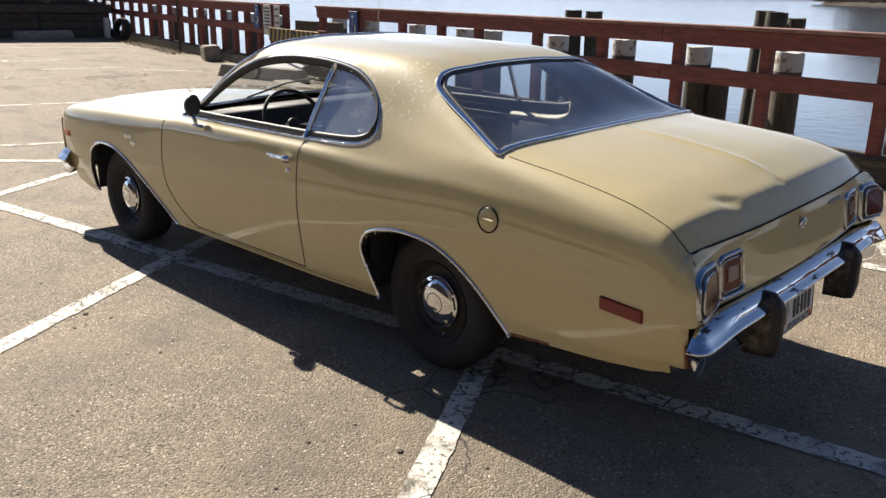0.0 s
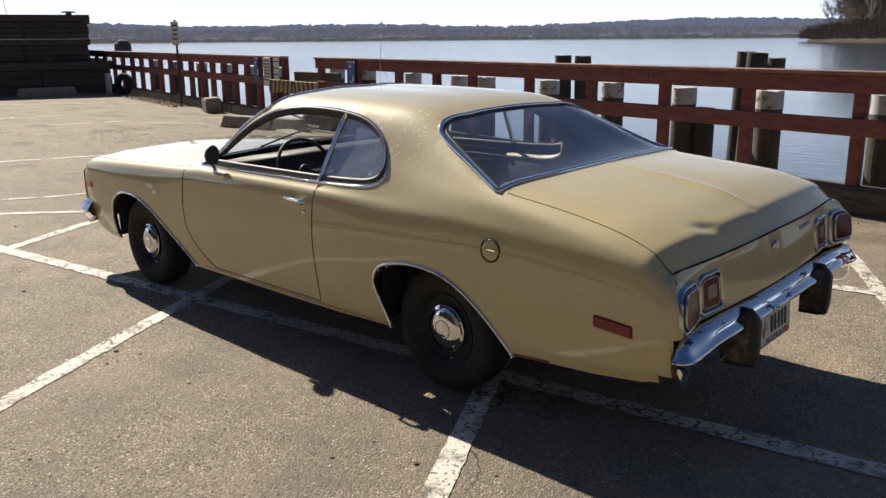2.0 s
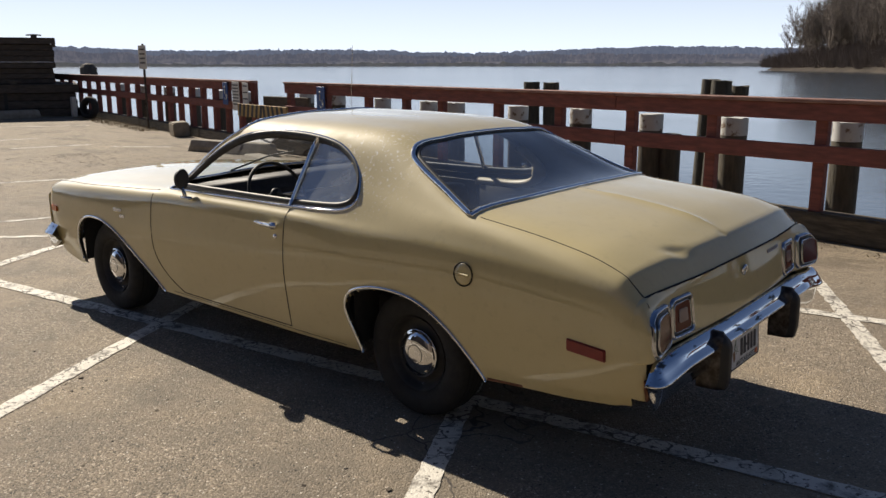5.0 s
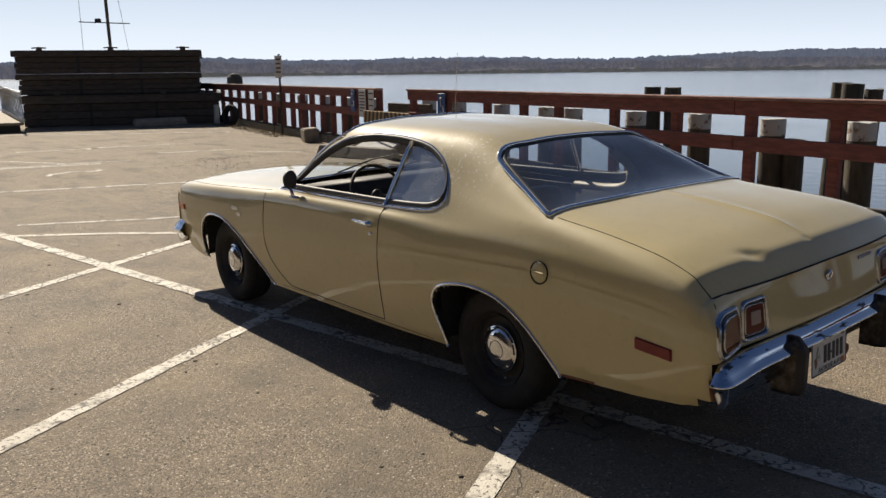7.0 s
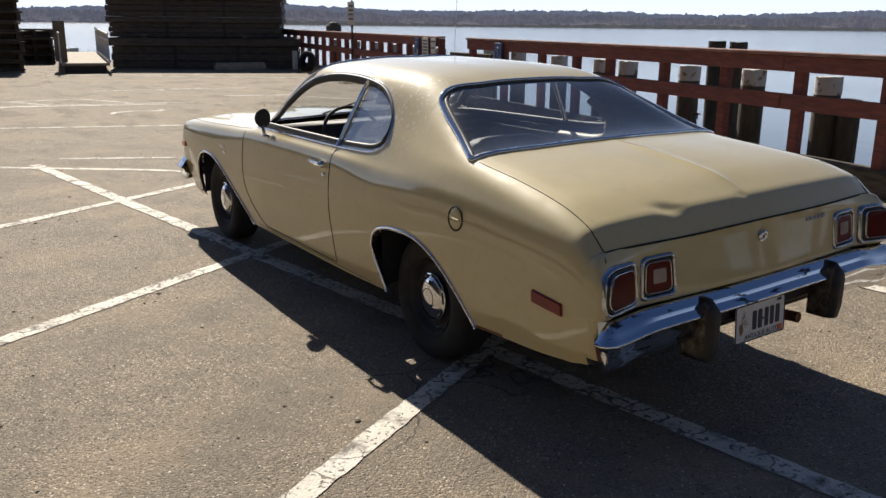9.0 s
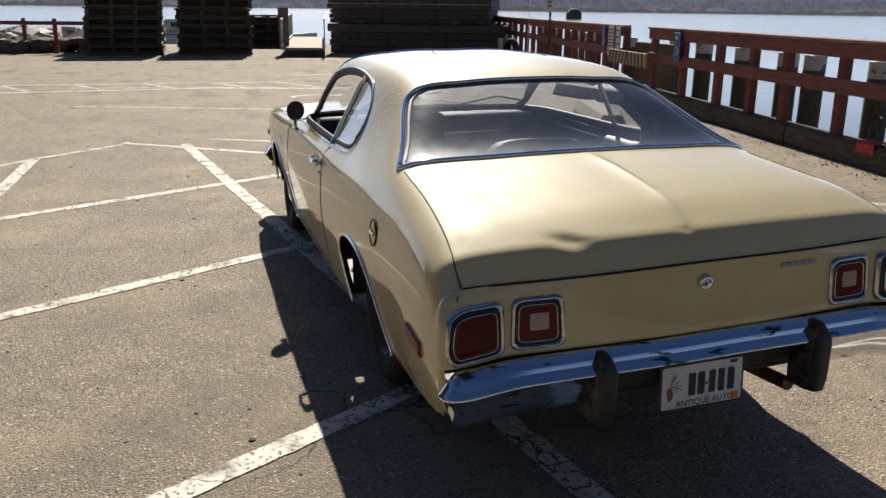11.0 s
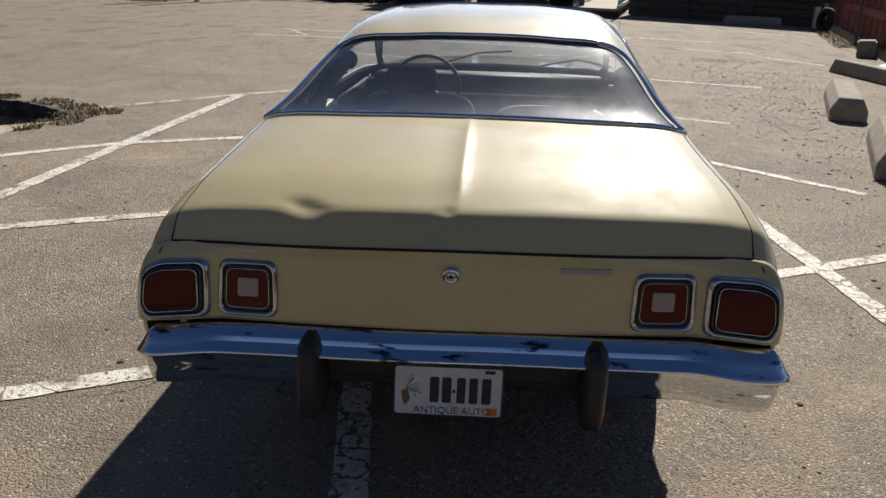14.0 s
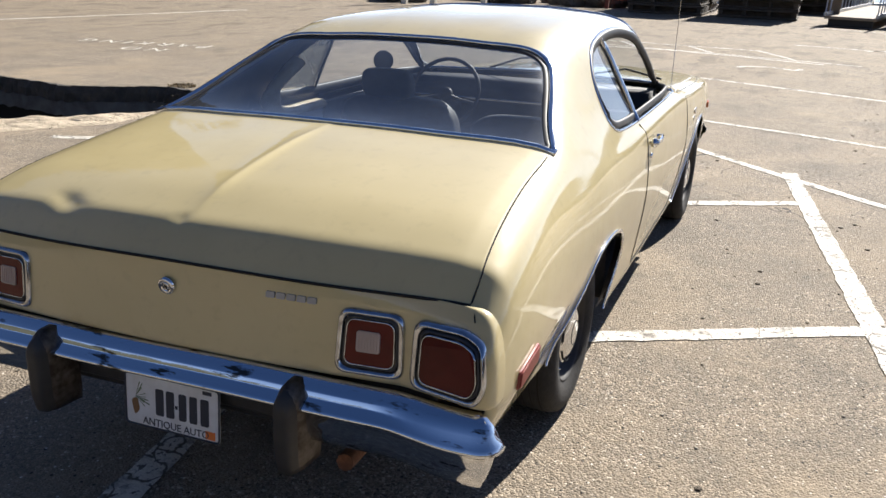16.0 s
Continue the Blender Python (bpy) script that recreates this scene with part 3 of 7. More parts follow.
# Half sections: x, then (y, z) from the sill up over the shoulder, window and roof edge to the middle.
SECTIONS = [
    (-3.600, (.714, .360), (.753, .450), (.772, .580), (.772, .680), (.758, .735), (.709, .770), (.594, .785), (.431, .795), (.211, .800), (0, 0.805)),
    (-3.450, (.772, .300), (.811, .420), (.828, .580), (.826, .700), (.806, .765), (.756, .795), (.632, .815), (.450, .830), (.220, .840), (0, 0.845)),
    (-3.000, (.811, .260), (.835, .420), (.854, .600), (.849, .730), (.825, .800), (.766, .830), (.632, .845), (.450, .865), (.220, .880), (0, 0.885)),
    (-2.300, (.820, .250), (.844, .410), (.864, .600), (.854, .750), (.830, .835), (.766, .865), (.632, .880), (.450, .900), (.220, .915), (0, 0.920)),
    (-2.050, (.820, .250), (.844, .410), (.867, .600), (.857, .760), (.836, .850), (.785, .876), (.670, .890), (.479, .908), (.239, .925), (0, 0.930)),
    (-1.900, (.820, .250), (.844, .410), (.867, .600), (.857, .760), (.838, .855), (.800, .885), (.723, .925), (.660, .970), (.335, 1.012), (0, 1.022)),
    (-1.700, (.820, .250), (.844, .410), (.867, .600), (.857, .760), (.838, .860), (.802, .890), (.723, .990), (.638, 1.113), (.326, 1.158), (0, 1.165)),
    (-1.500, (.820, .250), (.844, .410), (.867, .600), (.857, .765), (.838, .862), (.804, .895), (.718, 1.040), (.619, 1.218), (.316, 1.265), (0, 1.271)),
    (-1.360, (.820, .250), (.844, .410), (.867, .600), (.857, .765), (.838, .864), (.804, .897), (.713, 1.060), (.609, 1.263), (.316, 1.320), (0, 1.325)),
    (-1.200, (.820, .250), (.844, .410), (.866, .600), (.857, .765), (.838, .865), (.804, .900), (.710, 1.075), (.604, 1.267), (.316, 1.325), (0, 1.330)),
    (-0.750, (.818, .250), (.843, .410), (.864, .600), (.858, .765), (.838, .866), (.804, .902), (.710, 1.080), (.588, 1.268), (.316, 1.321), (0, 1.326)),
    (-0.400, (.816, .260), (.842, .410), (.862, .600), (.861, .755), (.836, .855), (.806, .903), (.718, 1.060), (.555, 1.267), (.297, 1.299), (0, 1.304)),
    (-0.200, (.816, .265), (.842, .420), (.861, .600), (.863, .745), (.842, .850), (.813, .902), (.732, 1.030), (.554, 1.220), (.287, 1.251), (0, 1.256)),
    (0.000, (.816, .270), (.842, .420), (.861, .600), (.864, .735), (.847, .845), (.822, .900), (.755, .995), (.618, 1.132), (.306, 1.160), (0, 1.165)),
    (0.280, (.816, .290), (.840, .434), (.859, .600), (.863, .730), (.848, .840), (.824, .893), (.783, .960), (.730, .998), (.354, 1.024), (0, 1.030)),
    (0.600, (.820, .331), (.846, .452), (.864, .600), (.869, .715), (.857, .820), (.837, .876), (.804, .928), (.739, .968), (.369, .998), (0, 1.006)),
    (0.900, (.835, .372), (.861, .463), (.879, .600), (.881, .700), (.871, .795), (.855, .850), (.826, .892), (.765, .928), (.387, .957), (0, 0.964)),
    (1.050, (.838, .396), (.863, .480), (.881, .590), (.883, .680), (.874, .768), (.860, .820), (.834, .857), (.780, .884), (.390, .908), (0, 0.913)),
    (1.090, (.837, .401), (.862, .482), (.880, .587), (.882, .675), (.873, .757), (.860, .805), (.836, .840), (.785, .866), (.390, .888), (0, 0.893)),
    (1.115, (.835, .409), (.860, .482), (.879, .585), (.881, .670), (.872, .748), (.859, .792), (.836, .820), (.788, .842), (.390, .860), (0, 0.865)),
    (1.155, (.832, .414), (.857, .486), (.876, .580), (.879, .660), (.870, .728), (.856, .766), (.834, .789), (.790, .800), (.390, .807), (0, 0.812)),
]
PER = 6


def pchip(xs, ys, x):
    """Monotone cubic through (xs, ys), for columns of ys."""
    xs, ys = np.array(xs), np.array(ys)
    h = np.diff(xs)
    d = np.diff(ys, axis=0) / h[:, None]
    m = np.zeros_like(ys)
    m[0], m[-1] = d[0], d[-1]
    for i in range(1, len(xs) - 1):
        s = d[i - 1] * d[i]
        w1, w2 = 2 * h[i] + h[i - 1], h[i] + 2 * h[i - 1]
        with np.errstate(divide="ignore", invalid="ignore"):
            v = (w1 + w2) / (w1 / d[i - 1] + w2 / d[i])
        m[i] = np.where(s > 0, v, 0)
    i = int(np.clip(np.searchsorted(xs, x) - 1, 0, len(xs) - 2))
    t = (x - xs[i]) / h[i]
    return ((1 + 2 * t) * (1 - t) ** 2 * ys[i] + t * (1 - t) ** 2 * h[i] * m[i]
            + t * t * (3 - 2 * t) * ys[i + 1] + t * t * (t - 1) * h[i] * m[i + 1])


SEC_X = [s[0] for s in SECTIONS]
SEC_Y = [[c for p in s[1:] for c in p] for s in SECTIONS]


def section(x):
    return section_at(round(float(x), 4))


@functools.lru_cache(maxsize=None)
def section_at(x):
    """The half section at x: an array of (y, z), sill first."""
    soft = 0.10 * min(1.0, max(0.0, (x + 1.0) / 0.3)) * min(1.0, max(0.0, (0.98 - x) / 0.25))
    key = sum(w * pchip(SEC_X, SEC_Y, x + o * soft) for o, w in ((-1.5, .12), (-.75, .23), (0, .30), (.75, .23), (1.5, .12))).reshape(-1, 2)
    pts = smooth_curve(np.vstack([key, [[-key[-2][0], key[-2][1]]]]), PER)
    pts = pts[: PER * (len(key) - 1) + 1]
    y8, z8, z9 = pts[-2][0], pts[-2][1], pts[-1][1]
    extra = [(y, z9 - (z9 - z8) * (y / y8) ** 2) for y in (.036, .024, .014, .006)]
    return np.vstack([pts[:-1], extra, pts[-1:]])


def side_y(x, z):
    s = section(x)
    return float(np.interp(z, s[:, 1], s[:, 0]))


def top_z(x, y):
    s = section(x)
    return float(np.interp(-abs(y), -s[20:, 0], s[20:, 1]))


def outline_distance(poly, p):
    """Signed distance of points p (n, 2) to a closed outline, negative inside."""
    a, b = poly, np.roll(poly, -1, axis=0)
    d = b - a
    out = np.full(len(p), 1e9)
    inside = np.zeros(len(p), bool)
    for i in range(len(a)):
        t = np.clip(((p - a[i]) @ d[i]) / max(d[i] @ d[i], 1e-12), 0, 1)
        out = np.minimum(out, np.linalg.norm(p - a[i] - t[:, None] * d[i], axis=1))
        cross = (a[i][1] > p[:, 1]) != (b[i][1] > p[:, 1])
        with np.errstate(divide="ignore", invalid="ignore"):
            xi = a[i][0] + (p[:, 1] - a[i][1]) / (d[i][1] if abs(d[i][1]) > 1e-12 else 1e-12) * d[i][0]
        inside ^= cross & (p[:, 0] < xi)
    return np.where(inside, -out, out)


def snap(grid, axes, poly, rows):
    """Moves the grid's points onto an outline where it crosses, within rows; gives the signed distances."""
    n, m, _ = grid.shape
    sd = np.full((n, m), 1.0)
    lo, hi = rows
    sub = grid[:, lo:hi]
    sd[:, lo:hi] = outline_distance(poly, sub[..., axes].reshape(-1, 2)).reshape(n, hi - lo)
    for di, dj in ((1, 0), (0, 1)):
        for i in range(n - di):
            for j in range(lo, hi - dj):
                a, b = sd[i, j], sd[i + di, j + dj]
                if a * b < 0:
                    t = a / (a - b)
                    p = grid[i, j] * (1 - t) + grid[i + di, j + dj] * t
                    if t < 0.5:
                        grid[i, j], sd[i, j] = p, 0
                    else:
                        grid[i + di, j + dj], sd[i + di, j + dj] = p, 0
    return sd


# outlines, in (x, z) on the sides and (x, y) on the top
SIDE_WINDOW = spline([(-1.990, 0.893), (-1.860, 0.966), (-1.660, 1.095), (-1.500, 1.180), (-1.350, 1.232), (-1.180, 1.259), (-1.000, 1.265), (-0.800, 1.255), (-0.620, 1.226), (-0.490, 1.170), (-0.405, 1.102), (-0.358, 1.023), (-0.362, 0.966), (-0.430, 0.932), (-0.550, 0.919), (-0.800, 0.910), (-1.300, 0.904), (-1.750, 0.898)], 6, True)
REAR_ARCH = np.array([(-.27, .10), (-.283, .26), (-.318, .35), (-.352, .43), (-.362, .485), (-.345, .535), (-.30, .575), (-.22, .602), (-.12, .617), (-.01, .617), (.09, .602), (.18, .567), (.27, .510), (.35, .440), (.42, .365), (.468, .305), (.49, .26), (.49, .10)])
FRONT_ARCH = np.array([(-3.08, .10), (-3.085, .40), (-3.06, .50), (-3.00, .575), (-2.91, .618), (-2.80, .632), (-2.68, .622), (-2.55, .583), (-2.42, .52), (-2.28, .43), (-2.15, .34), (-2.03, .25), (-2.0, .10)])
REAR_GLASS = np.vstack([spline([(0.332, 0.749), (0.166, 0.687), (0.001, 0.640), (-0.097, 0.608), (-0.151, 0.581), (-0.186, 0.530), (-0.200, 0.447), (-0.210, 0.223), (-0.214, 0.000)], 6)])
REAR_GLASS = np.vstack([REAR_GLASS, REAR_GLASS[-2::-1] * (1, -1), spline([(0.332, -0.749), (0.357, -0.363), (0.367, 0.000), (0.357, 0.363), (0.332, 0.749)], 5)[1:-1]])
WINDSHIELD = np.vstack([spline([(-1.955, .70), (-1.70, .652), (-1.48, .61), (-1.41, .56), (-1.385, .40), (-1.37, 0)], 6)])
WINDSHIELD = np.vstack([WINDSHIELD, WINDSHIELD[-2::-1] * (1, -1), spline([(-1.955, -.70), (-2.03, -.35), (-2.045, 0), (-2.03, .35), (-1.955, .70)], 5)[1:-1]])


def raised(x, y, z):
    """The rear edge of the lid: bowed out at its middle and a little high."""
    k = min(1, max(0, (z - .64) / .14))
    s, q = min(1, max(0, (x - .45) / .705)) ** 1.5, min(1, max(0, (x - .85) / .305)) ** 1.2
    return (x + .048 * (1 - min(1, abs(y) / .80) ** 2) * q * k, y, z + .016 * s * k)


def settle(car):
    """The parked body stands a touch askew: turned, rolled to its left and slightly twisted at the tail."""
    bpy.context.view_layer.update()
    for ob in car.children_recursive:
        if ob.type != "MESH" or ob.data.users > 1:
            continue
        kick = ob.name.split(".")[0] in ("body", "quarter_end", "corner_seal", "inner_lining", "arch_moulding")
        m = ob.matrix_world
        back = m.inverted()
        for v in ob.data.vertices:
            c = m @ v.co
            x, y, z = c
            t = min(1, max(0, (x - .3) / .8))
            t = t * t * (3 - 2 * t)
            c.x = x - (0.0128 * (1 - t) + .018 * t) * y
            c.y = y + 0.0128 * (x - 1.2) - 0.0149 * (z - .75) * (1 - t) + -0.0076 * (1 - t)
            c.z = z + (0.0149 * (1 - t) + .030 * t) * y + 0.0139 * (1 - t)
            if kick and y > .70:
                k = min(1, max(0, (.60 - c.z) / .2)) * min(1, max(0, (x - .08) / .35))
                c.z, c.y = c.z + .045 * k, c.y - .022 * k
            v.co = back @ c


def car_grid():
    xs = np.unique(np.round(np.concatenate([np.arange(-3.60, 1.155, 0.03), [1.155], np.arange(1.005, 1.155, 0.008), np.arange(-.405, .52, .015), np.arange(-3.12, -1.98, .015)]), 4))
    xs = xs[np.concatenate([[True], np.diff(xs) > .004])]
    return np.array([[raised(x, y, z) for y, z in section(x)] for x in xs])


def build_body(car):
    grid = car_grid()
    n, m, _ = grid.shape
    # the dent in the lid, on the left half only, and the crease down its middle
    sd_w = snap(grid, [0, 2], SIDE_WINDOW, (26, 46))
    sd_r = snap(grid, [0, 2], REAR_ARCH, (0, 24))
    sd_f = snap(grid, [0, 2], FRONT_ARCH, (0, 24))
    sd_g = snap(grid, [0, 1], REAR_GLASS, (38, m))
    sd_s = snap(grid, [0, 1], WINDSHIELD, (36, m))

    def inside(sd, i, j):
        q = (sd[i, j], sd[i + 1, j], sd[i + 1, j + 1], sd[i, j + 1])
        return max(q) <= 1e-6 or (max(q) < 0.004 and min(q) < 0)

    def door_front(z):
        return -2.062 + (0.26 * ((0.56 - z) / 0.28) ** 2.4 if z < 0.56 else 0.0)

    def kind(i, j):
        c = (grid[i, j] + grid[i + 1, j + 1]) / 2
        if inside(sd_w, i, j):
            return None
        if inside(sd_r, i, j) or inside(sd_f, i, j):
            return None
        if inside(sd_g, i, j):
            return "rear_window"
        if inside(sd_s, i, j):
            return "windshield"
        if c[0] > 0.375 and j >= 42:
            return "trunk_lid"
        if c[0] < -2.06 and j >= 30:
            return "hood"
        if j < 30 and c[2] > 0.285 and door_front(c[2]) < c[0] < -0.80:
            return "door"
        if c[0] < -2.0 and j < 30:
            return "front_fender"
        return "body"

    faces = {}
    for i in range(n - 1):
        for j in range(m - 1):
            k = kind(i, j)
            if k:
                faces.setdefault(k, []).append((i, j))

    def lid_shape(p):
        x, y, z = p
        if x > 0.345:
            z += 0.008 * math.exp(-(abs(y) / (0.016 if y > 0 else 0.030)) ** 1.3) * min(1, (x - 0.34) / 0.25) * min(1, max(0, (1.10 - x) / 0.12))
            # the dish of the dent, its sharp front fold and the rim pushed up behind it
            u, v = (x - 1.100) / .036, (y + .425 - (x - 1.100) * .8) / .052
            d = u * u + v * v
            deep = .0092 * math.exp(-d * (1.2 if u < 0 else .9))
            rim = math.hypot((x - 1.142) / .016, (y + .410) / .060)
            out = .004 * math.exp(-rim * rim)
            z += out * .6 - deep
            d = math.hypot((x - 1.120) / .016, (y + .025) / .018)
            z -= .005 * math.exp(-d * d)
            x += out - .45 * deep
        return (x, y, z)

    def panel(name, cells, sides, material, label=""):
        vid, verts, fs = {}, [], []
        for sgn in sides:
            for i, j in cells:
                q = []
                for a, b in ((i, j), (i + 1, j), (i + 1, j + 1), (i, j + 1)):
                    x, y, z = grid[a, b]
                    key = (a, b, sgn if b < m - 1 else 0)
                    if key not in vid:
                        vid[key] = len(verts)
                        verts.append(lid_shape((x, sgn * y, z)) if name == "trunk_lid" else (x, sgn * y, z))
                    q.append(vid[key])
                if len({tuple(np.round(verts[k], 6)) for k in q}) == 4:
                    fs.append(tuple(q if sgn < 0 else q[::-1]))
        return part(name, (verts, fs, True), material, car, label)

    panel("body", faces["body"], (-1, 1), PAINT, "gold-beige painted shell of roof and rear quarters")
    def lid_panel(cells, fine=5):
        """The lid, its cells split across for the dents."""
        vid, verts, fs = {}, [], []

        def at(a, c):
            b, t = divmod(c, fine)
            t /= fine
            if t == 0:
                return grid[a, b]
            p1, p2 = grid[a, b], grid[a, b + 1]
            p0, p3 = grid[a, b - 1], grid[a, min(b + 2, m - 1)]
            if min(abs(p0[1] - p1[1]), abs(p1[1] - p2[1]), abs(p2[1] - p3[1])) < .03:
                return p1 + (p2 - p1) * t
            return .5 * (2 * p1 + (p2 - p0) * t + (2 * p0 - 5 * p1 + 4 * p2 - p3) * t * t + (3 * p1 - p0 - 3 * p2 + p3) * t ** 3)
        for sgn in (-1, 1):
            for i, j in cells:
                step = 1 if abs(grid[i, j][1] - grid[i, j + 1][1]) > .03 else fine
                for c in range(j * fine, (j + 1) * fine, step):
                    q = []
                    for a, k in ((i, c), (i + 1, c), (i + 1, c + step), (i, c + step)):
                        key = (a, k, sgn if k < (m - 1) * fine else 0)
                        if key not in vid:
                            x, y, z = at(a, k)
                            vid[key] = len(verts)
                            verts.append(lid_shape((x, sgn * y, z)))
                        q.append(vid[key])
                    if len({tuple(np.round(verts[k], 6)) for k in q}) == 4:
                        fs.append(tuple(q if sgn < 0 else q[::-1]))
        return part("trunk_lid", (verts, fs, True), PAINT, car, "gold trunk lid with a dent in its rear edge")

    lid_panel(faces["trunk_lid"])
    panel("hood", faces["hood"], (-1, 1), PAINT)
    for s, side in ((-1, "left"), (1, "right")):
        panel("front_fender", faces["front_fender"], (s,), PAINT)
        panel("door", faces["door"], (s,), PAINT)
    g = panel("rear_window", faces["rear_window"], (-1, 1), GLASS_REAR, "dusty tinted rear window")
    g.visible_shadow = False
    g = panel("windshield", faces["windshield"], (-1, 1), GLASS)
    g.visible_shadow = False
    # inner skin, dark, to close roof and quarters from within
    verts, fs, vid = [], [], {}
    for sgn in (-1, 1):
        for i, j in faces["body"] + faces["door"] + faces["front_fender"] + faces["trunk_lid"] + faces["hood"]:
            q = []
            for a, b in ((i, j), (i + 1, j), (i + 1, j + 1), (i, j + 1)):
                x, y, z = grid[a, b]
                key = (a, b, sgn if b < m - 1 else 0)
                if key not in vid:
                    vid[key] = len(verts)
                    f = 0.022 if b < 30 else 0.016
                    w = max(0.0, y - f * (1.0 if b < 44 else 0.2))
                    verts.append((x, sgn * w, z - (0.02 if b >= 40 else 0.004) - (.04 if x > .42 and b >= 40 else 0)))
                q.append(vid[key])
            fs.append(tuple(q[::-1] if sgn < 0 else q))
    part("inner_lining", (verts, fs, True), BLACK_VINYL, car, "black lining of roof and cabin")


def side_path(points, sgn, out=0.0, per=1):
    return [(x, sgn * (side_y(x, z) + out), z) for x, z in points]


def tail_face(y, z):
    """The rear face: bowed at its middle, running out again into the corners."""
    q = min(1, abs(y) / .66) ** 2
    mid = float(np.interp(-z, (-.826, -.812, -.76, -.69, -.62), (.045, .047, .055, .067, .078)))
    side = float(np.interp(-z, (-.826, -.808, -.79, -.63), (.012, .022, .029, .046)))
    end = float(np.interp(z, (.597, .599, .604, .612), (0, .75, .94, 1)))
    t = min(1, max(0, (abs(y) - .64) / .22))
    k = min(1, max(0, (.81 - z) / .08))
    return (mid * (1 - q) + side * q + .046 * t * k) * end


def tail_x(y, z, w=None):
    w = w or side_y(1.155, min(z - .008, .799))
    s = max(0.0, (min(1, abs(y) / w) - .90) / .10)
    return 1.155 + tail_face(y, z) * (1 - s ** 4.5) ** (1 / 4.5)


def tail_panel(car):
    """The rear panel below the lid, rounded into the quarters."""
    zs = np.concatenate([np.linspace(.809, .75, 14), np.linspace(.74, .62, 12), np.linspace(.617, .597, 11)])
    verts, fs = [], []
    us = np.sin(np.linspace(-1, 1, 121) * math.pi / 2)
    for z in zs:
        w = side_y(1.155, min(z, .799)) if z < .80 else .79
        for u in us:
            zr = raised(1.155, w * u, min(z, top_z(1.155, w * u)))[2]
            verts.append((tail_x(w * u, zr, w), w * u, zr))
    k = len(us)
    for i in range(len(zs) - 1):
        for j in range(k - 1):
            fs.append((i * k + j, i * k + j + 1, (i + 1) * k + j + 1, (i + 1) * k + j))
    return part("tail_panel", (verts, [f[::-1] for f in fs], True), PAINT, car, "gold rear panel with faint dents")


def bezel(outer, inner, d0, base, rise, place):
    """A frame with a softly rounded face between two outlines."""
    n = len(outer)
    rows = [(0, d0)] + [(k / 8, base + rise * math.sin(math.pi * k / 8) ** .7) for k in range(9)] + [(1, d0)]
    verts = [place(*(outer[i] * (1 - t) + inner[i] * t), d) for t, d in rows for i in range(n)]
    faces = [(k * n + i, k * n + (i + 1) % n, (k + 1) * n + (i + 1) % n, (k + 1) * n + i) for k in range(len(rows) - 1) for i in range(n)]
    return verts, faces, True


def tail_lamps(car):
    for s in (-1, 1):
        for inner in (True, False):
            if inner:
                o = [(.482, .779), (.646, .779), (.652, .620), (.476, .620)]
            else:
                o = [(.672, .778), (.805, .777), (.853, .755), (.864, .655), (.846, .612), (.668, .615)]
            o = rounded(o, 0.032, 7)
            c = o.mean(axis=0)
            half = (o.max(axis=0) - o.min(axis=0)) / 2
            inn = c + (o - c) * (1 - 0.0235 / half)
            inn2 = c + (o - c) * (1 - 0.0160 / half)

            def place(u, v, d, s=s, inner=inner):
                if inner:
                    return (1.155 + tail_face(u, v) + d, s * u, v)
                a, b = tail_face(.668, v), tail_face(.866, v)
                return (1.155 + a + (b - a) * (u - .668) / .198 + d + .004 - 3.0 * max(0.0, u - .80) ** 2, s * u, v)
            lamp = part("tail_lamp", bezel(o, inn2, -0.03, 0.003, 0.009, place), LAMP_CHROME, car, "chrome-framed red tail lamp")
            more = 0 if inner else .011
            part("inner_rim", ring_slab(inn2, inn, -0.02, 0.008 + more * .6, place), RIM_DARK, lamp)
            thin = c + (o - c) * (1 - 0.0265 / half)
            part("lens_rim", ring_slab(inn, thin, -0.012, 0.009 + more, place), LAMP_CHROME, lamp)
            part("lens", slab(thin, -0.02, 0.006 + more, place), INNER_LENS if inner else RED_LENS, lamp, "orange-red lens" if inner else "deep red lens")
            if inner:
                rv = rounded([(.532, .729), (.590, .729), (.591, .679), (.532, .679)], 0.007)
                part("reversing_light", slab(rv, 0.006, 0.010, place), CLEAR_LENS, lamp, "white reversing lens")
                for k in range(7):
                    u = .536 + k * .0075
                    part("rib", slab(np.array([(u, .726), (u + .003, .726), (u + .003, .682), (u, .682)]), 0.010, 0.012, place), CLEAR_LENS, lamp)


def bumper(car, x0, sgn_x, z0, w, wrap):
    """A chrome blade bumper: x0 the face, sgn_x +1 rearward; ends wrap round the corners."""
    b = part("bumper", sweep_bumper(x0, sgn_x, z0, w, wrap), BUMPER_CHROME, car, "wide chrome bumper with dark reflections painted in")
    return b


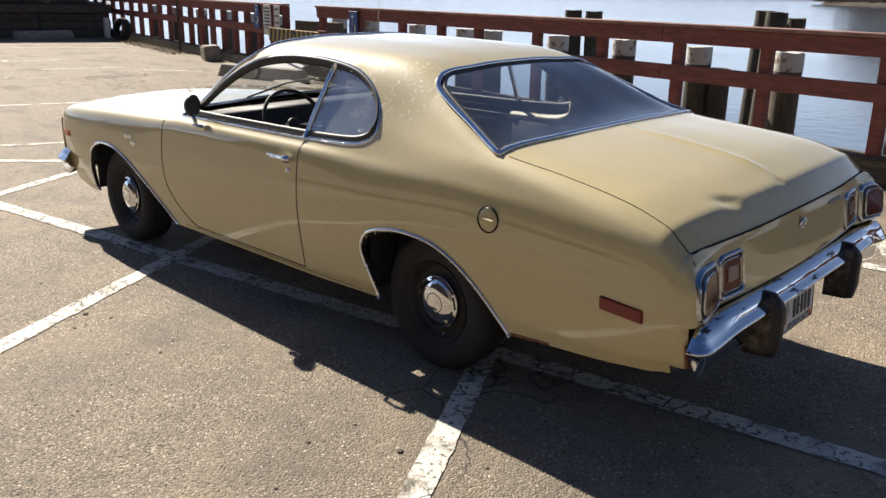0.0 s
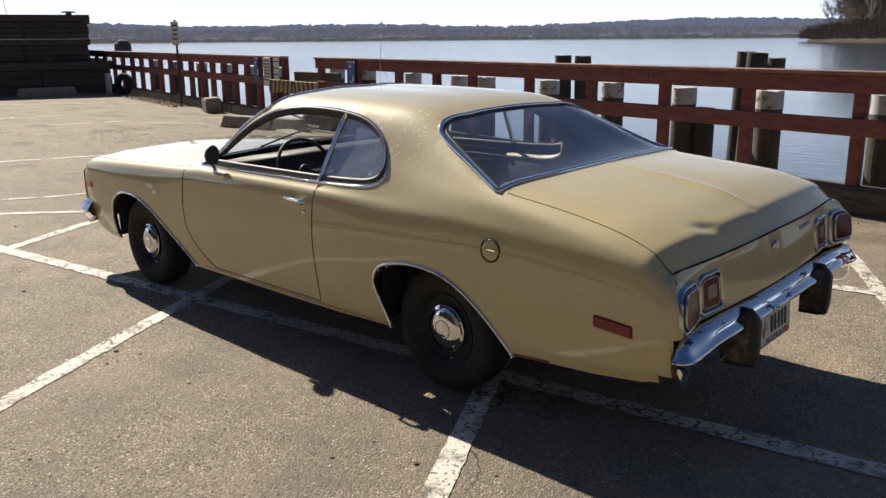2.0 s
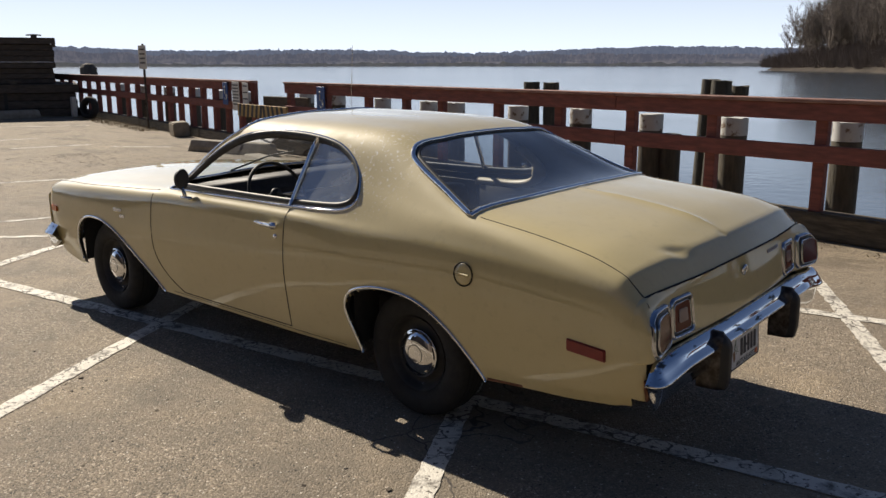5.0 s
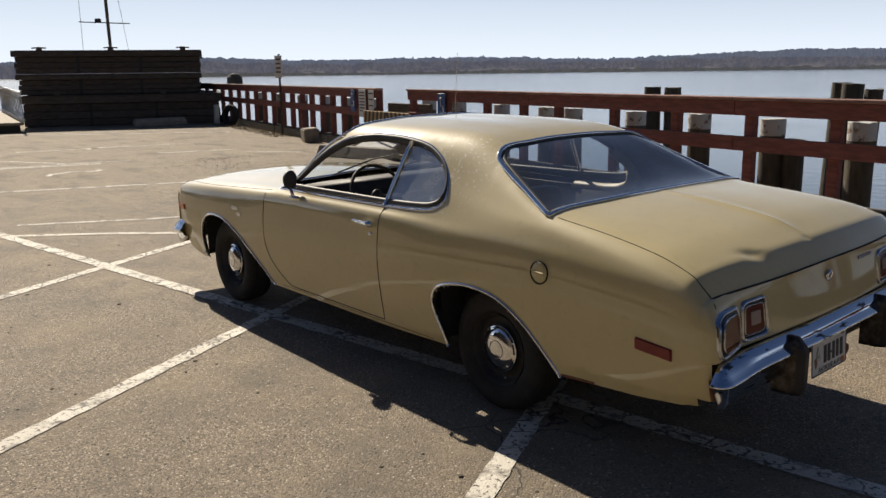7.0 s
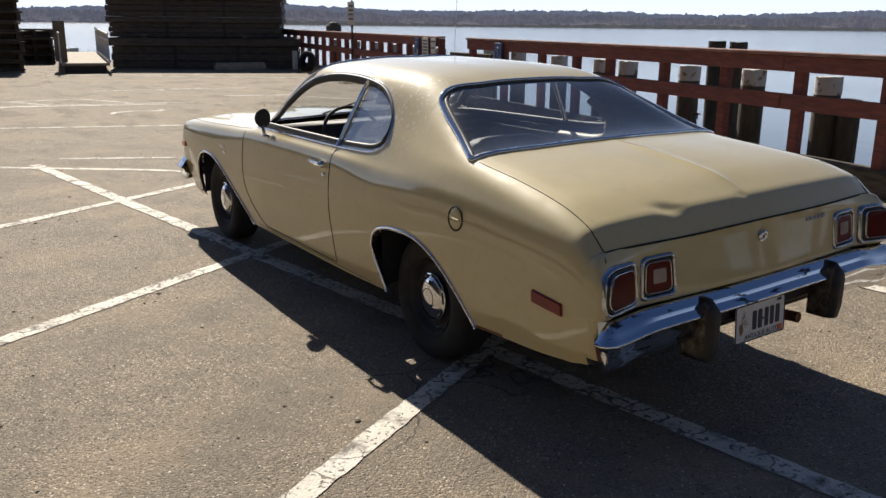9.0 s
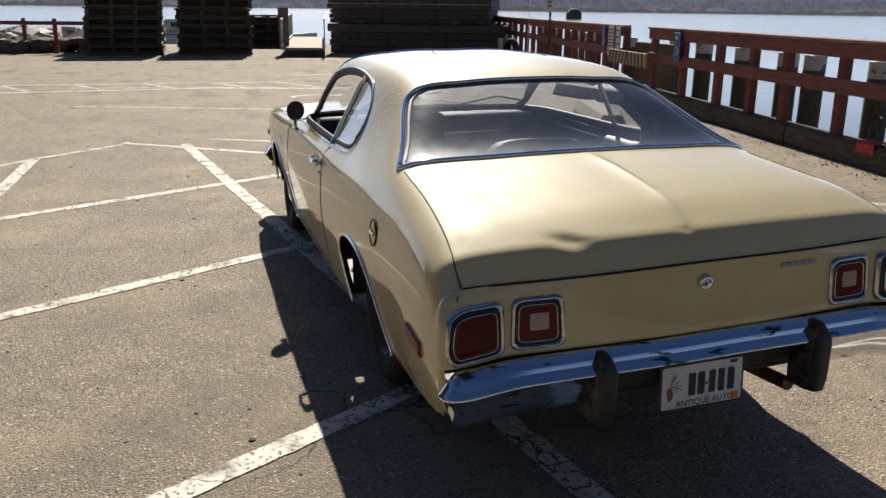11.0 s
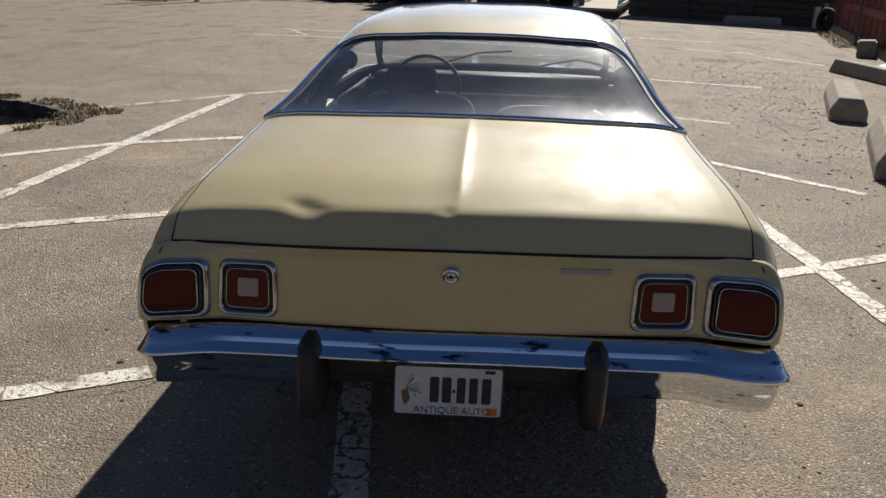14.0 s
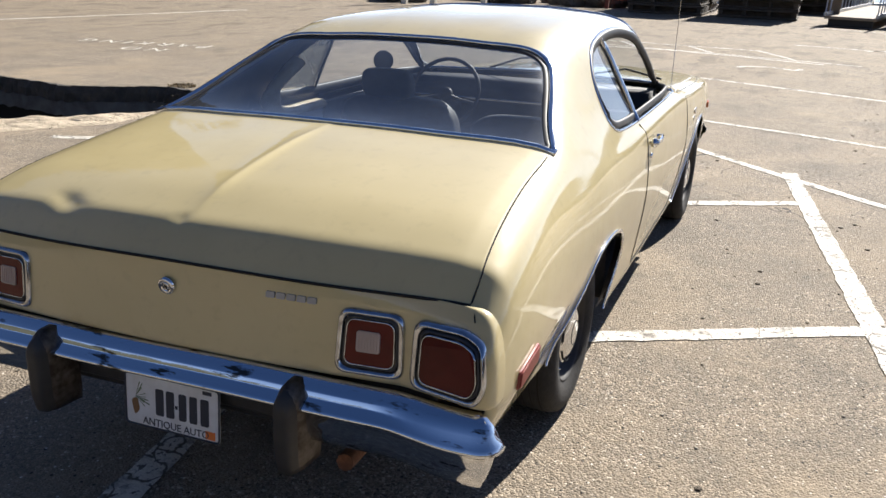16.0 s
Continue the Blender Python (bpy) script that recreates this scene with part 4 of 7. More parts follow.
def sweep_bumper(x0, sx, z0, w, wrap):
    """A blade: top shelf, upper facet, a steep groove facet, lower facet, a bright lip, and an apron that turns under."""
    prof = [(-.07, .046), (-.050, .054), (-.032, .057), (-.024, .054), (-.006, .035), (-.003, .032), (-.0015, .020), (.001, .017), (.020, .004), (.025, -.001), (.027, -.005), (.025, -.009), (.014, -.012),
            (.004, -.022), (.001, -.05), (-.008, -.085), (-.020, -.108), (-.034, -.116)]
    plain = {4: (-.010, .040), 5: (-.003, .032), 6: (.005, .022), 7: (.010, .015)}
    verts, fs, path = [], [], []
    for u in np.linspace(-1, 1, 97):
        a = abs(u)
        back = (0.012 if sx > 0 else 0.02) * a ** 2
        if a > 0.82:
            t = (a - 0.82) / 0.18
            h = min(t * 1.4 * math.pi / 2, math.pi / 2)
            y = math.copysign(w - 0.035 + 0.035 * math.sin(h), u)
            back += (0.022 if sx > 0 else 0.05) * (1 - math.cos(h)) + wrap * max(0, t - 0.5) / 0.5
        else:
            y = u / 0.82 * (w - 0.035)
        path.append((x0 - sx * back, y + (.016 if sx > 0 else -.025 * (y > 0)), a))
    n = len(prof)
    for i, (x, y, a) in enumerate(path):
        p0, p1 = path[max(i - 1, 0)], path[min(i + 1, len(path) - 1)]
        d = Vector((p1[0] - p0[0], p1[1] - p0[1], 0)).normalized()
        out = Vector((d.y, -d.x, 0)) * sx
        if out.x * sx < 0 and abs(out.x) > 0.3:
            out = -out
        if abs(out.x) <= 0.3:
            out = Vector((0, math.copysign(1, y), 0))
        # the ends droop, the lip more than the top, and the groove runs out
        e = min(1, max(0, (abs(y) - .62) / .20))
        e = e * e * (3 - 2 * e) * (1 if y > 0 else .55)
        g = min(1, max(0, (.70 - abs(y)) / .10))
        tail = min(1, max(0, (a - .88) / .12))
        for k, (o, h) in enumerate(prof):
            if k in plain:
                q = plain[k]
                o, h = q[0] + (o - q[0]) * g, q[1] + (h - q[1]) * g
            if h < -.02 and abs(y) < .36 and sx > 0:
                h, o = -.022, o * .5 - .04
            if h < -.03:
                h = -.03 + (h + .03) * (1 - (.55 if y > 0 else .75) * tail ** 2)
            drop = (-.016 - .016 * min(1, max(0, (.03 - h) / .05))) * e
            verts.append((x + out.x * o, y + out.y * o, z0 + h + drop + .004 * math.sin(y * 9) * (.3 + .7 * e)))
    for i in range(len(path) - 1):
        for j in range(n - 1):
            fs.append((i * n + j, (i + 1) * n + j, (i + 1) * n + j + 1, i * n + j + 1))
    return verts, (fs if sx > 0 else [q[::-1] for q in fs]), True


def bumper_fittings(blade, x0, z0):
    """Bolts and the jack slot in the apron at either end of the rear bumper."""
    for s in (-1, 1):
        for y, z in ((.645, -.052), (.755, -.066)):
            bolt = part("bolt", lathe([(0, .006), (.008, .005), (.011, .002), (.012, -.002)], 14, "x"), CHROME_DULL, blade)
            bolt.matrix_basis = Matrix.Translation((x0 - .012, s * y, z0 + z))
        part("jack_slot", slab(rounded([(s * .545 - .006, z0 - .034), (s * .545 + .006, z0 - .034), (s * .545 + .006, z0 - .066), (s * .545 - .006, z0 - .066)], .003, 2), -.012, .003, lambda u, v, d: (x0 - .012 + d, u, v)), GAP, blade)


def bumper_guard(car, y, x0, z1, z0):
    """An upright guard with an arched top: a metal shell and a rubber facing."""
    def shell(half, face, back, z0, z1, arch):
        rows = []
        for k in range(15):
            v = z0 + (z1 - z0) * k / 14
            q = max(0.0, (v - (z1 - arch)) / arch)
            w = half * max(.12, (1 - q ** 2.4)) ** .5 if q else half * (1 - .10 * max(0, (z0 + .04 - v) / .04))
            f = face * (1 - .55 * q ** 2) - .010 * max(0, (z0 + .05 - v) / .05)
            ring = []
            for j in range(13):
                t = -1 + 2 * j / 12
                ring.append((x0 + back + (f - back) * (1 - abs(t) ** 5) ** .5, y + w * t, v))
            rows.append(ring)
        verts = [p for r in rows for p in r]
        fs = [(i * 13 + j, i * 13 + j + 1, (i + 1) * 13 + j + 1, (i + 1) * 13 + j) for i in range(14) for j in range(12)]
        fs += [tuple(range(12, -1, -1)), tuple(14 * 13 + j for j in range(13))]
        return verts, fs, True
    g = part("bumper_guard", shell(.039, .034, -.07, z0, z1, .055), GUARD_METAL, car, "upright bumper guard, rusty chrome")
    part("rubber_pad", shell(.031, .052, .0, z0 + .004, z1 - .012, .05), BLACK_RUBBER, g, "black rubber facing")
    return g


def wheel(car, x, y, s, name="wheel"):
    w = new(name)
    w.parent = car
    w.matrix_basis = pose(x, y, 0.300) @ Matrix.Diagonal((.953, 1, .953, 1))
    w.empty_display_size = 0.1
    # tyre, with rounded shoulders; y outward times s
    prof = [(.185, -.07), (.20, -.088), (.245, -.098), (.285, -.094), (.305, -.080), (.313, -.055), (.315, 0), (.313, .055), (.305, .080), (.285, .094), (.245, .098), (.20, .088), (.185, .07)]
    part("tyre", lathe([(r, s * h) for r, h in prof], 40), RUBBER, w, "plain black tyre")
    for k in range(4):
        h = -.045 + .03 * k
        part("tread_groove", lathe([(.3135, s * (h - .003)), (.316, s * h), (.3135, s * (h + .003))], 40), GAP, w)
    rim = part("rim", lathe([(.187, s * .082), (.178, s * .074), (.170, s * .045), (.150, s * .030), (.125, s * .045), (.10, s * .05), (.03, s * .05), (.0, s * .05)], 36), BLACK_PAINT, w, "black steel rim")
    cap = part("hubcap", lathe([(.119, s * .060), (.123, s * .067), (.119, s * .071), (.105, s * .070), (.101, s * .074), (.092, s * .079), (.080, s * .0845), (.063, s * .0885), (.045, s * .091), (.022, s * .0925), (0, s * .093)], 40), CHROME, w, "small chrome hubcap")
    for k in range(8):
        a = k * math.pi / 4 + .2
        vent = part("cap_slot", sweep([(.111 * math.cos(a + t), s * .0735, .111 * math.sin(a + t)) for t in np.linspace(-.25, .25, 6)], .006, .002, 5), BLACK_PAINT, cap)
    part("cap_ring", lathe([(.049, s * .089), (.048, s * .0918), (.045, s * .0920), (.044, s * .090)], 36), BLACK_PAINT, cap)
    part("valve", lathe([(.004, s * .03), (.004, s * .055), (0, s * .055)], 8), CHROME_DULL, w)
    for ob in w.children:
        if ob.name.startswith("valve"):
            ob.location = (0.02, 0, -0.155)
    return w


def lettering(name, body, size, material, parent, m, depth=0.001, align="CENTER"):
    cu = bpy.data.curves.new(name, "FONT")
    cu.body, cu.size, cu.align_x, cu.align_y, cu.extrude, cu.resolution_u = body, size, align, "CENTER", depth, 3
    tmp = bpy.data.objects.new(name, cu)
    scene.collection.objects.link(tmp)
    dg = bpy.context.evaluated_depsgraph_get()
    me = bpy.data.meshes.new_from_object(tmp.evaluated_get(dg))
    bpy.data.objects.remove(tmp)
    me.materials.clear()
    me.materials.append(material)
    ob = new(name, me)
    ob.parent = parent
    ob.matrix_basis = m
    return ob


def plate(car):
    """Rear plate under the bumper: its number is shown as bars."""
    base = new("licence_plate")
    base.parent = car
    base["label"] = "white licence plate with dark characters"
    base.empty_display_size = 0.05
    base.matrix_basis = Matrix.Translation((1.240, 0.003, .428)) @ pose(0, 0, 0, 0, -4, 0)
    P = lambda u, v, d: (d, u, v)
    o = rounded([(-.153, .076), (.153, .076), (.153, -.076), (-.153, -.076)], .012)
    part("sheet", slab(o, -.001, .001, P), WHITE_PLATE, base)
    oi = rounded([(-.148, .071), (.148, .071), (.148, -.071), (-.148, -.071)], .010)
    part("border", ring_slab(o, oi, .001, .003, P), DARK_INK, base)
    lettering("caption", "ANTIQUE AUTO", .029, DARK_INK, base, Matrix.Translation((.0016, .012, -.058)) @ pose(0, 0, 0, 90, 0, 90), .0006)
    for k, (u, w) in enumerate(((-.038, .026), (-.004, .026), (.036, .024), (.070, .024), (.106, .026))):
        part("character_bar", slab(rounded([(u - w / 2, .042), (u + w / 2, .042), (u + w / 2, -.034), (u - w / 2, -.034)], .006), .001, .0022, P), DARK_INK, base)
    part("character_dot", slab(rounded([(.012, .006), (.020, .006), (.020, -.004), (.012, -.004)], .002), .001, .0022, P), DARK_INK, base)
    part("state_bar", slab(np.array([(.10, .066), (.128, .066), (.128, .056), (.10, .056)]), .001, .002, P), DARK_INK, base)
    part("sticker", slab(np.array([(.108, -.045), (.138, -.045), (.138, -.068), (.108, -.068)]), .001, .002, P), ORANGE_INK, base)
    part("pine_cone", slab(rounded([(-.132, -.002), (-.112, .006), (-.104, -.03), (-.122, -.048)], .012), .001, .002, P), BROWN_INK, base)
    rng = random.Random(4)
    for k in range(11):
        a = math.radians(rng.uniform(-50, 80))
        u0, v0 = -.118, .008
        l = rng.uniform(.03, .05)
        du, dv = math.cos(a) * l, math.sin(a) * l
        part("needle", slab(np.array([(u0, v0), (u0 + du, v0 + dv), (u0 + du - dv * .06, v0 + dv + du * .06)]), .001, .0018, P), GREEN_INK, base)


def cushion_form(x0, x1, w, z0, z1, lean, puff=.03, n=9):
    """A padded slab: rounded edges, slightly fuller in the middle."""
    bm = box((x0, -w / 2, z0), (x1, w / 2, z1))
    bmesh.ops.subdivide_edges(bm, edges=bm.edges, cuts=n, use_grid_fill=True)
    cx, hx, cz, hz, hy = (x0 + x1) / 2, (x1 - x0) / 2, (z0 + z1) / 2, (z1 - z0) / 2, w / 2
    for v in bm.verts:
        a, b, c = (v.co.x - cx) / hx, v.co.y / hy, (v.co.z - cz) / hz
        e = 5.0
        k = (abs(a) ** e + abs(b) ** e + abs(c) ** e) ** (-1 / e) if max(abs(a), abs(b), abs(c)) > .99 else 1
        f = 1 + puff * (1 - b * b) * (1 - c * c)
        z = cz + c * k * hz
        v.co = Vector((cx + a * k * hx * f + lean * (z - z0), b * k * hy * (1 - .05 * max(0, c) ** 2), z))
    return smooth_all(bm)


def seat(car, x, y, w, back_h, rear=False):
    s = new("rear_seat" if rear else "front_seat")
    s.parent = car
    s.empty_display_size = 0.1
    s.matrix_basis = Matrix.Translation((x, y, 0))
    part("cushion", cushion_form(-.50, .02, w, .34, .54, 0), BLACK_VINYL, s)
    part("backrest", cushion_form(-.08, .07, w, .45, back_h, .25), BLACK_VINYL, s)
    return s


def interior(car):
    for y in (-.33, .33):
        seat(car, -.93, y, .60, .93 if y < 0 else .88)
    part("head_restraint", cushion_form(-.82, -.73, .25, .92, 1.06, .15), BLACK_VINYL, car).matrix_basis = Matrix.Translation((0, -.35, 0))
    seat(car, .02, 0, 1.28, .87, True)
    part("parcel_shelf", box((.05, -.66, .885), (.36, .66, .905), .004), BLACK_VINYL, car)
    d = box((-2.02, -.74, .62), (-1.66, .74, .90), .05, 3)
    part("dashboard", smooth_all(d), BLACK_VINYL, car, "black padded dashboard")
    part("dash_strip", box((-1.665, -.66, .80), (-1.652, .66, .815), .003), CHROME_DULL, car)
    part("floor_pan", box((-1.97, -.80, .255), (-.40, .80, .28), 0), BLACK_PAINT, car)
    part("floor_pan", box((-3.4, -.42, .255), (-1.98, .42, .28), 0), BLACK_PAINT, car)
    part("floor_pan", box((-.39, -.42, .255), (.42, .42, .28), 0), BLACK_PAINT, car)
    part("boot_floor", box((.54, -.78, .43), (1.10, .78, .46), 0), BLACK_PAINT, car)
    part("firewall", box((-2.14, -.80, .24), (-2.10, .80, .86), 0), BLACK_PAINT, car)
    part("boot_wall", box((.20, -.42, .27), (.23, .42, .84), 0), BLACK_PAINT, car)
    # steering wheel
    c, tilt = Vector((-1.47, -.36, .855)), Matrix.Rotation(radians(62), 4, "Y")
    sw = new("steering_wheel")
    sw.parent = car
    sw.matrix_basis = Matrix.Translation(c) @ tilt
    sw["label"] = "thin black two-spoke steering wheel"
    ring = [(.195 * math.cos(a), .195 * math.sin(a), 0) for a in np.linspace(0, 2 * math.pi, 40, endpoint=False)]
    part("rim", sweep(ring, .011, seg=8, closed=True), BLACK_VINYL, sw)
    for a in (70, -70):
        e = (.19 * math.cos(radians(180 - a + 90 - 90)), .19 * math.sin(radians(a)), 0)
        part("spoke", sweep([(0, 0, -.02), (.03, .19 * .5 * (1 if a > 0 else -1), -.012), (.05, .186 * (1 if a > 0 else -1), 0)], .012, .006, 6), BLACK_PAINT, sw)
    part("hub", lathe([(.0, .0), (.035, -.004), (.04, -.02), (.03, -.05)], 20, "z"), BLACK_PAINT, sw)
    part("column", sweep([(0, 0, -.03), (0, 0, -.32)], .028, seg=10), BLACK_VINYL, sw)
    for s in (-1, 1):
        dp = part("door_trim", box((-2.02, s * .755 - .01, .30), (-.84, s * .755 + .01, .865), .008), BLACK_VINYL, car)
        part("armrest", smooth_all(box((-1.55, s * .712 - .03, .60), (-1.0, s * .712 + .03, .66), .02, 2)), CREAM_TRIM, dp)
        part("sill_cap", sweep([(x, s * (side_y(x, .89) - .022), .89) for x in np.linspace(-1.93, -.86, 16)], .016, .006, 6), BLACK_VINYL, car)
        qt = [(-.84, .855), (-.70, .858), (-.55, .862), (-.44, .878), (-.36, .915), (-.325, .975), (-.345, 1.04), (-.42, 1.11)]
        part("quarter_trim", sweep([(x, s * (side_y(x, z) - .075), z) for x, z in spline(qt, 5)], .045, .026, 10), CREAM_TRIM, car, "cream moulded trim round the quarter window")
        part("quarter_panel", smooth_all(box((-.82, s * .745 - .012, .64), (-.05, s * .745 + .012, .845), .01)), BLACK_VINYL, car)
    part("rear_mirror", smooth_all(box((-1.50, -.11, 1.185), (-1.475, .11, 1.235), .010, 2)), BLACK_VINYL, car)


def trims(car):
    for s in (-1, 1):
        part("window_moulding", sweep(side_path(SIDE_WINDOW, s, -.002), .006, .007, 6, True), CHROME, car, "bright side window moulding")
        inner = [(x, s * (side_y(x, z) - .012), z) for x, z in (np.array(SIDE_WINDOW) - SIDE_WINDOW.mean(axis=0)) * (.968, .90) + SIDE_WINDOW.mean(axis=0)]
        part("window_seal", sweep(inner, .010, .022, 8, True), BLACK_RUBBER, car)
        # divider post and rear quarter glass
        post = [(x, s * (side_y(x, z) - .004), z) for x, z in zip(np.linspace(-.815, -.745, 9), np.linspace(.908, 1.240, 9))]
        post = [(-.815 + .03 * ((z - .905) / .32), y, z) for _, y, z in post]
        part("window_divider", sweep(post, .013, .013, 8), CHROME, car, "bright metal divider post")
        q = [p for p in SIDE_WINDOW if p[0] > -.815 + .03 * (p[1] - .905) / .32]
        start = min(range(len(q)), key=lambda k: (q[k][0] + (q[k][1] < 1.0) * 9))
        q = np.array(q[start:] + q[:start])
        g = part("quarter_window", ([(x, s * (side_y(x, z) - .006), z) for x, z in q], [tuple(range(len(q)))]), GLASS_QUARTER if s < 0 else GLASS, car, "fixed rear quarter glass, dusty, with pale sky reflection painted in" if s < 0 else "clear fixed rear quarter glass")
        g.visible_shadow = False
        part("window_catch", lathe([(.0, -.004), (.012, -.004), (.012, .004), (0, .004)], 12), CHROME, car).matrix_basis = Matrix.Translation((-.475, s * (side_y(-.475, .985) - .02), .985))
        # wheel lips
        part("arch_moulding", sweep(side_path(spline(REAR_ARCH[1:-2], 4), s, .003), .006, .009, 6), CHROME, car, "bright wheel arch moulding")
        part("arch_moulding", sweep(side_path(spline(np.vstack([[(-3.083, .30)], FRONT_ARCH[1:-1]]), 4), s, .003), .006, .009, 6), CHROME, car, "bright wheel arch moulding")
        # gaps
        fz = np.linspace(.875, .283, 26)
        front = [(-2.062 + (0.26 * ((0.56 - z) / 0.28) ** 2.4 if z < 0.56 else 0.0), z) for z in fz]
        rear = [(-.80 - (.02 * (.9 - z)), z) for z in np.linspace(.283, .90, 20)]
        bottom = [(x, .283) for x in np.linspace(front[-1][0], rear[0][0], 20)][1:-1]
        part("door_gap", sweep(side_path(front + bottom + rear, s, -.0005), .0032, .0032, 6), GAP, car)
        part("sill_gap", sweep(side_path([(x, .270) for x in np.linspace(-1.93, -.40, 30)], s, -.001), .002, .002, 6), GAP, car)
        # side marker
        x0, x1 = (.90, 1.06)
        o = rounded([(x0, .626), (x1, .620), (x1, .578), (x0, .584)], .006, 2)
        mk = part("side_marker", slab(o, 0, .010, lambda u, v, d, s=s: (u, s * (side_y(u, v) + d), v)), MARKER_RED, car, "red side marker lamp")
        o2 = (o - o.mean(axis=0)) * (1.05, 1.16) + o.mean(axis=0)
        part("bezel", ring_slab(o2, o, -.002, .006, lambda u, v, d, s=s: (u, s * (side_y(u, v) + d), v)), MARKER_RED, mk)
        o = rounded([(-3.46, .640), (-3.36, .640), (-3.36, .602), (-3.46, .602)], .006, 2)
        part("front_marker", slab(o, 0, .010, lambda u, v, d, s=s: (u, s * (side_y(u, v) + d), v)), AMBER_LENS, car, "orange side marker lamp")
        # fender badge as bars
        for k, (a, b, z) in enumerate(((-2.52, -2.42, .715), (-2.44, -2.38, .680))):
            part("badge", slab(rounded([(a, z + .012), (b, z + .010), (b, z - .010), (a, z - .012)], .004, 2), 0, .004, lambda u, v, d, s=s: (u, s * (side_y(u, v) + d), v)), CHROME_DULL, car)
        # door handle
        h = new("door_handle")
        h.parent = car
        h["label"] = "chrome pull handle"
        yy = side_y(-.90, .812)
        part("grip", sweep([(-1.005, s * (yy + .006), .817), (-.995, s * (yy + .030), .820), (-.925, s * (yy + .036), .818), (-.875, s * (yy + .030), .816)], .008, .011, 8), CHROME, h)
        part("button_housing", smooth_all(box((-.89, s * (yy + .017) - .02, .798), (-.84, s * (yy + .017) + .02, .832), .010, 2)), CHROME, h)
        part("lock_barrel", lathe([(0, s * .008), (.011, s * .008), (.013, 0)], 14), CHROME, h).matrix_basis = Matrix.Translation((-.865, s * side_y(-.865, .758), .758))
        # drip rail
        # rust along the sill
    part("rear_window_moulding", sweep([(x, y, top_z(x, y) + .003) for x, y in REAR_GLASS], .013, .010, 6, True), CHROME, car, "bright rear window moulding")
    part("rear_window_seal", sweep([(x, y, top_z(x, y) - .002) for x, y in (REAR_GLASS - (.06, 0)) * (.93, .965) + (.06, 0)], .012, .006, 6, True), BLACK_RUBBER, car)
    part("windshield_moulding", sweep([(x, y, top_z(x, y) + .002) for x, y in WINDSHIELD], .012, .010, 6, True), CHROME, car)
    lid = [(x, -section(x)[42][0] - .006) for x in (.375, .45, .60, .75, .9, 1.0, 1.05, 1.10)]
    for s in (-1, 1):
        part("lid_gap", sweep([(x, s * abs(y), raised(x, y, top_z(x, y))[2] - .001) for x, y in spline(lid, 8)] + [(1.155, s * .79, .818)], .0026, .0024, 6), GAP, car)
        part("hood_gap", sweep([(x, s * y, top_z(x, y) - .001) for x, y in spline([(-3.55, .72), (-3.0, .785), (-2.4, .79), (-2.05, .79)], 8)], .003, .003, 6), GAP, car)
    part("lid_gap", sweep([(1.157 + .048 * (1 - min(1, abs(y) / .80) ** 2), y, raised(1.155, y, top_z(1.155, y))[2] - .002) for y in np.linspace(-.79, .79, 40)], .005, .0038, 6), GAP, car)
    for s in (-1, 1):
        part("quarter_seam", sweep([(tail_x(s * .80, z) + .0005, s * (.80 + (.818 - z) * .5), z) for z in np.linspace(.812, .79, 4)], .002, seg=5), GAP, car)
    # lock, badge bars
    lk = part("trunk_lock", lathe([(.012, .004), (.014, .007), (.021, .008), (.024, .005), (.025, 0)], 24, "x"), CHROME, car, "round chrome trunk lock")
    part("keyhole", lathe([(0, .0055), (.0125, .0055), (.0125, .003)], 20, "x"), CHROME_DULL, lk)
    part("key_slot", lathe([(0, .0062), (.0052, .0062), (.0052, .004)], 14, "x"), GAP, lk)
    lk.matrix_basis = Matrix.Translation((tail_x(0, .758) + .003, -.004, .760)) @ pose(0, 0, 0, 0, 12, 0)
    for k in range(5):
        u = .285 + k * .028
        part("badge_bar", slab(rounded([(u, .788), (u + .024, .788), (u + .024, .773), (u, .773)], .003, 2), 0, .004, lambda a, b, d: (tail_x(a, b) + d, a, b)), SILVER_BLUE, car)
    # filler cap
    gc = part("filler_cap", lathe([(0, .003), (.028, .0035), (.043, .002), (.046, -.003)], 32), PAINT, car, "round body-coloured filler cap")
    tilt = math.degrees(math.atan2(side_y(.382, .73) - side_y(.382, .80), .08))
    gc.matrix_basis = Matrix.Translation((.382, -side_y(.382, .766) - .002, .766)) @ pose(0, 0, 0, -tilt, 0, 0) @ pose(0, 0, 0, 0, 0, 180)
    gr = part("cap_gap", sweep([(.049 * math.cos(a), .001, .049 * math.sin(a)) for a in np.linspace(0, 6.283, 28, endpoint=False)], .0028, seg=6, closed=True), GAP, gc)
    part("cap_grip", sweep([(-.03, .006, 0), (0, .013, 0), (.03, .006, 0)], .004, .006, 6), PAINT, gc)
    # door mirror
    mr = new("door_mirror")
    mr.parent = car
    mr["label"] = "round chrome door mirror"
    part("stalk", sweep(spline([(-1.68, -.853, .873), (-1.685, -.856, .90), (-1.71, -.853, .925)], 5), .010, .012, 8), CHROME_DULL, mr)
    part("foot", smooth_all(box((-1.72, -.868, .866), (-1.62, -.838, .882), .006, 2)), CHROME_DULL, mr)
    head = part("head", lathe([(0, -.030), (.025, -.028), (.048, -.014), (.058, .004), (.058, .012), (.052, .014)], 28, "x"), BLACK_PAINT, mr, "dark back of the mirror")
    head.matrix_basis = Matrix.Translation((-1.715, -.850, .975)) @ pose(0, 0, 0, 0, 0, 22)
    face = part("mirror_glass", lathe([(0, .012), (.052, .012)], 28, "x"), BLACK_VINYL, mr)
    face.matrix_basis = head.matrix_basis.copy()
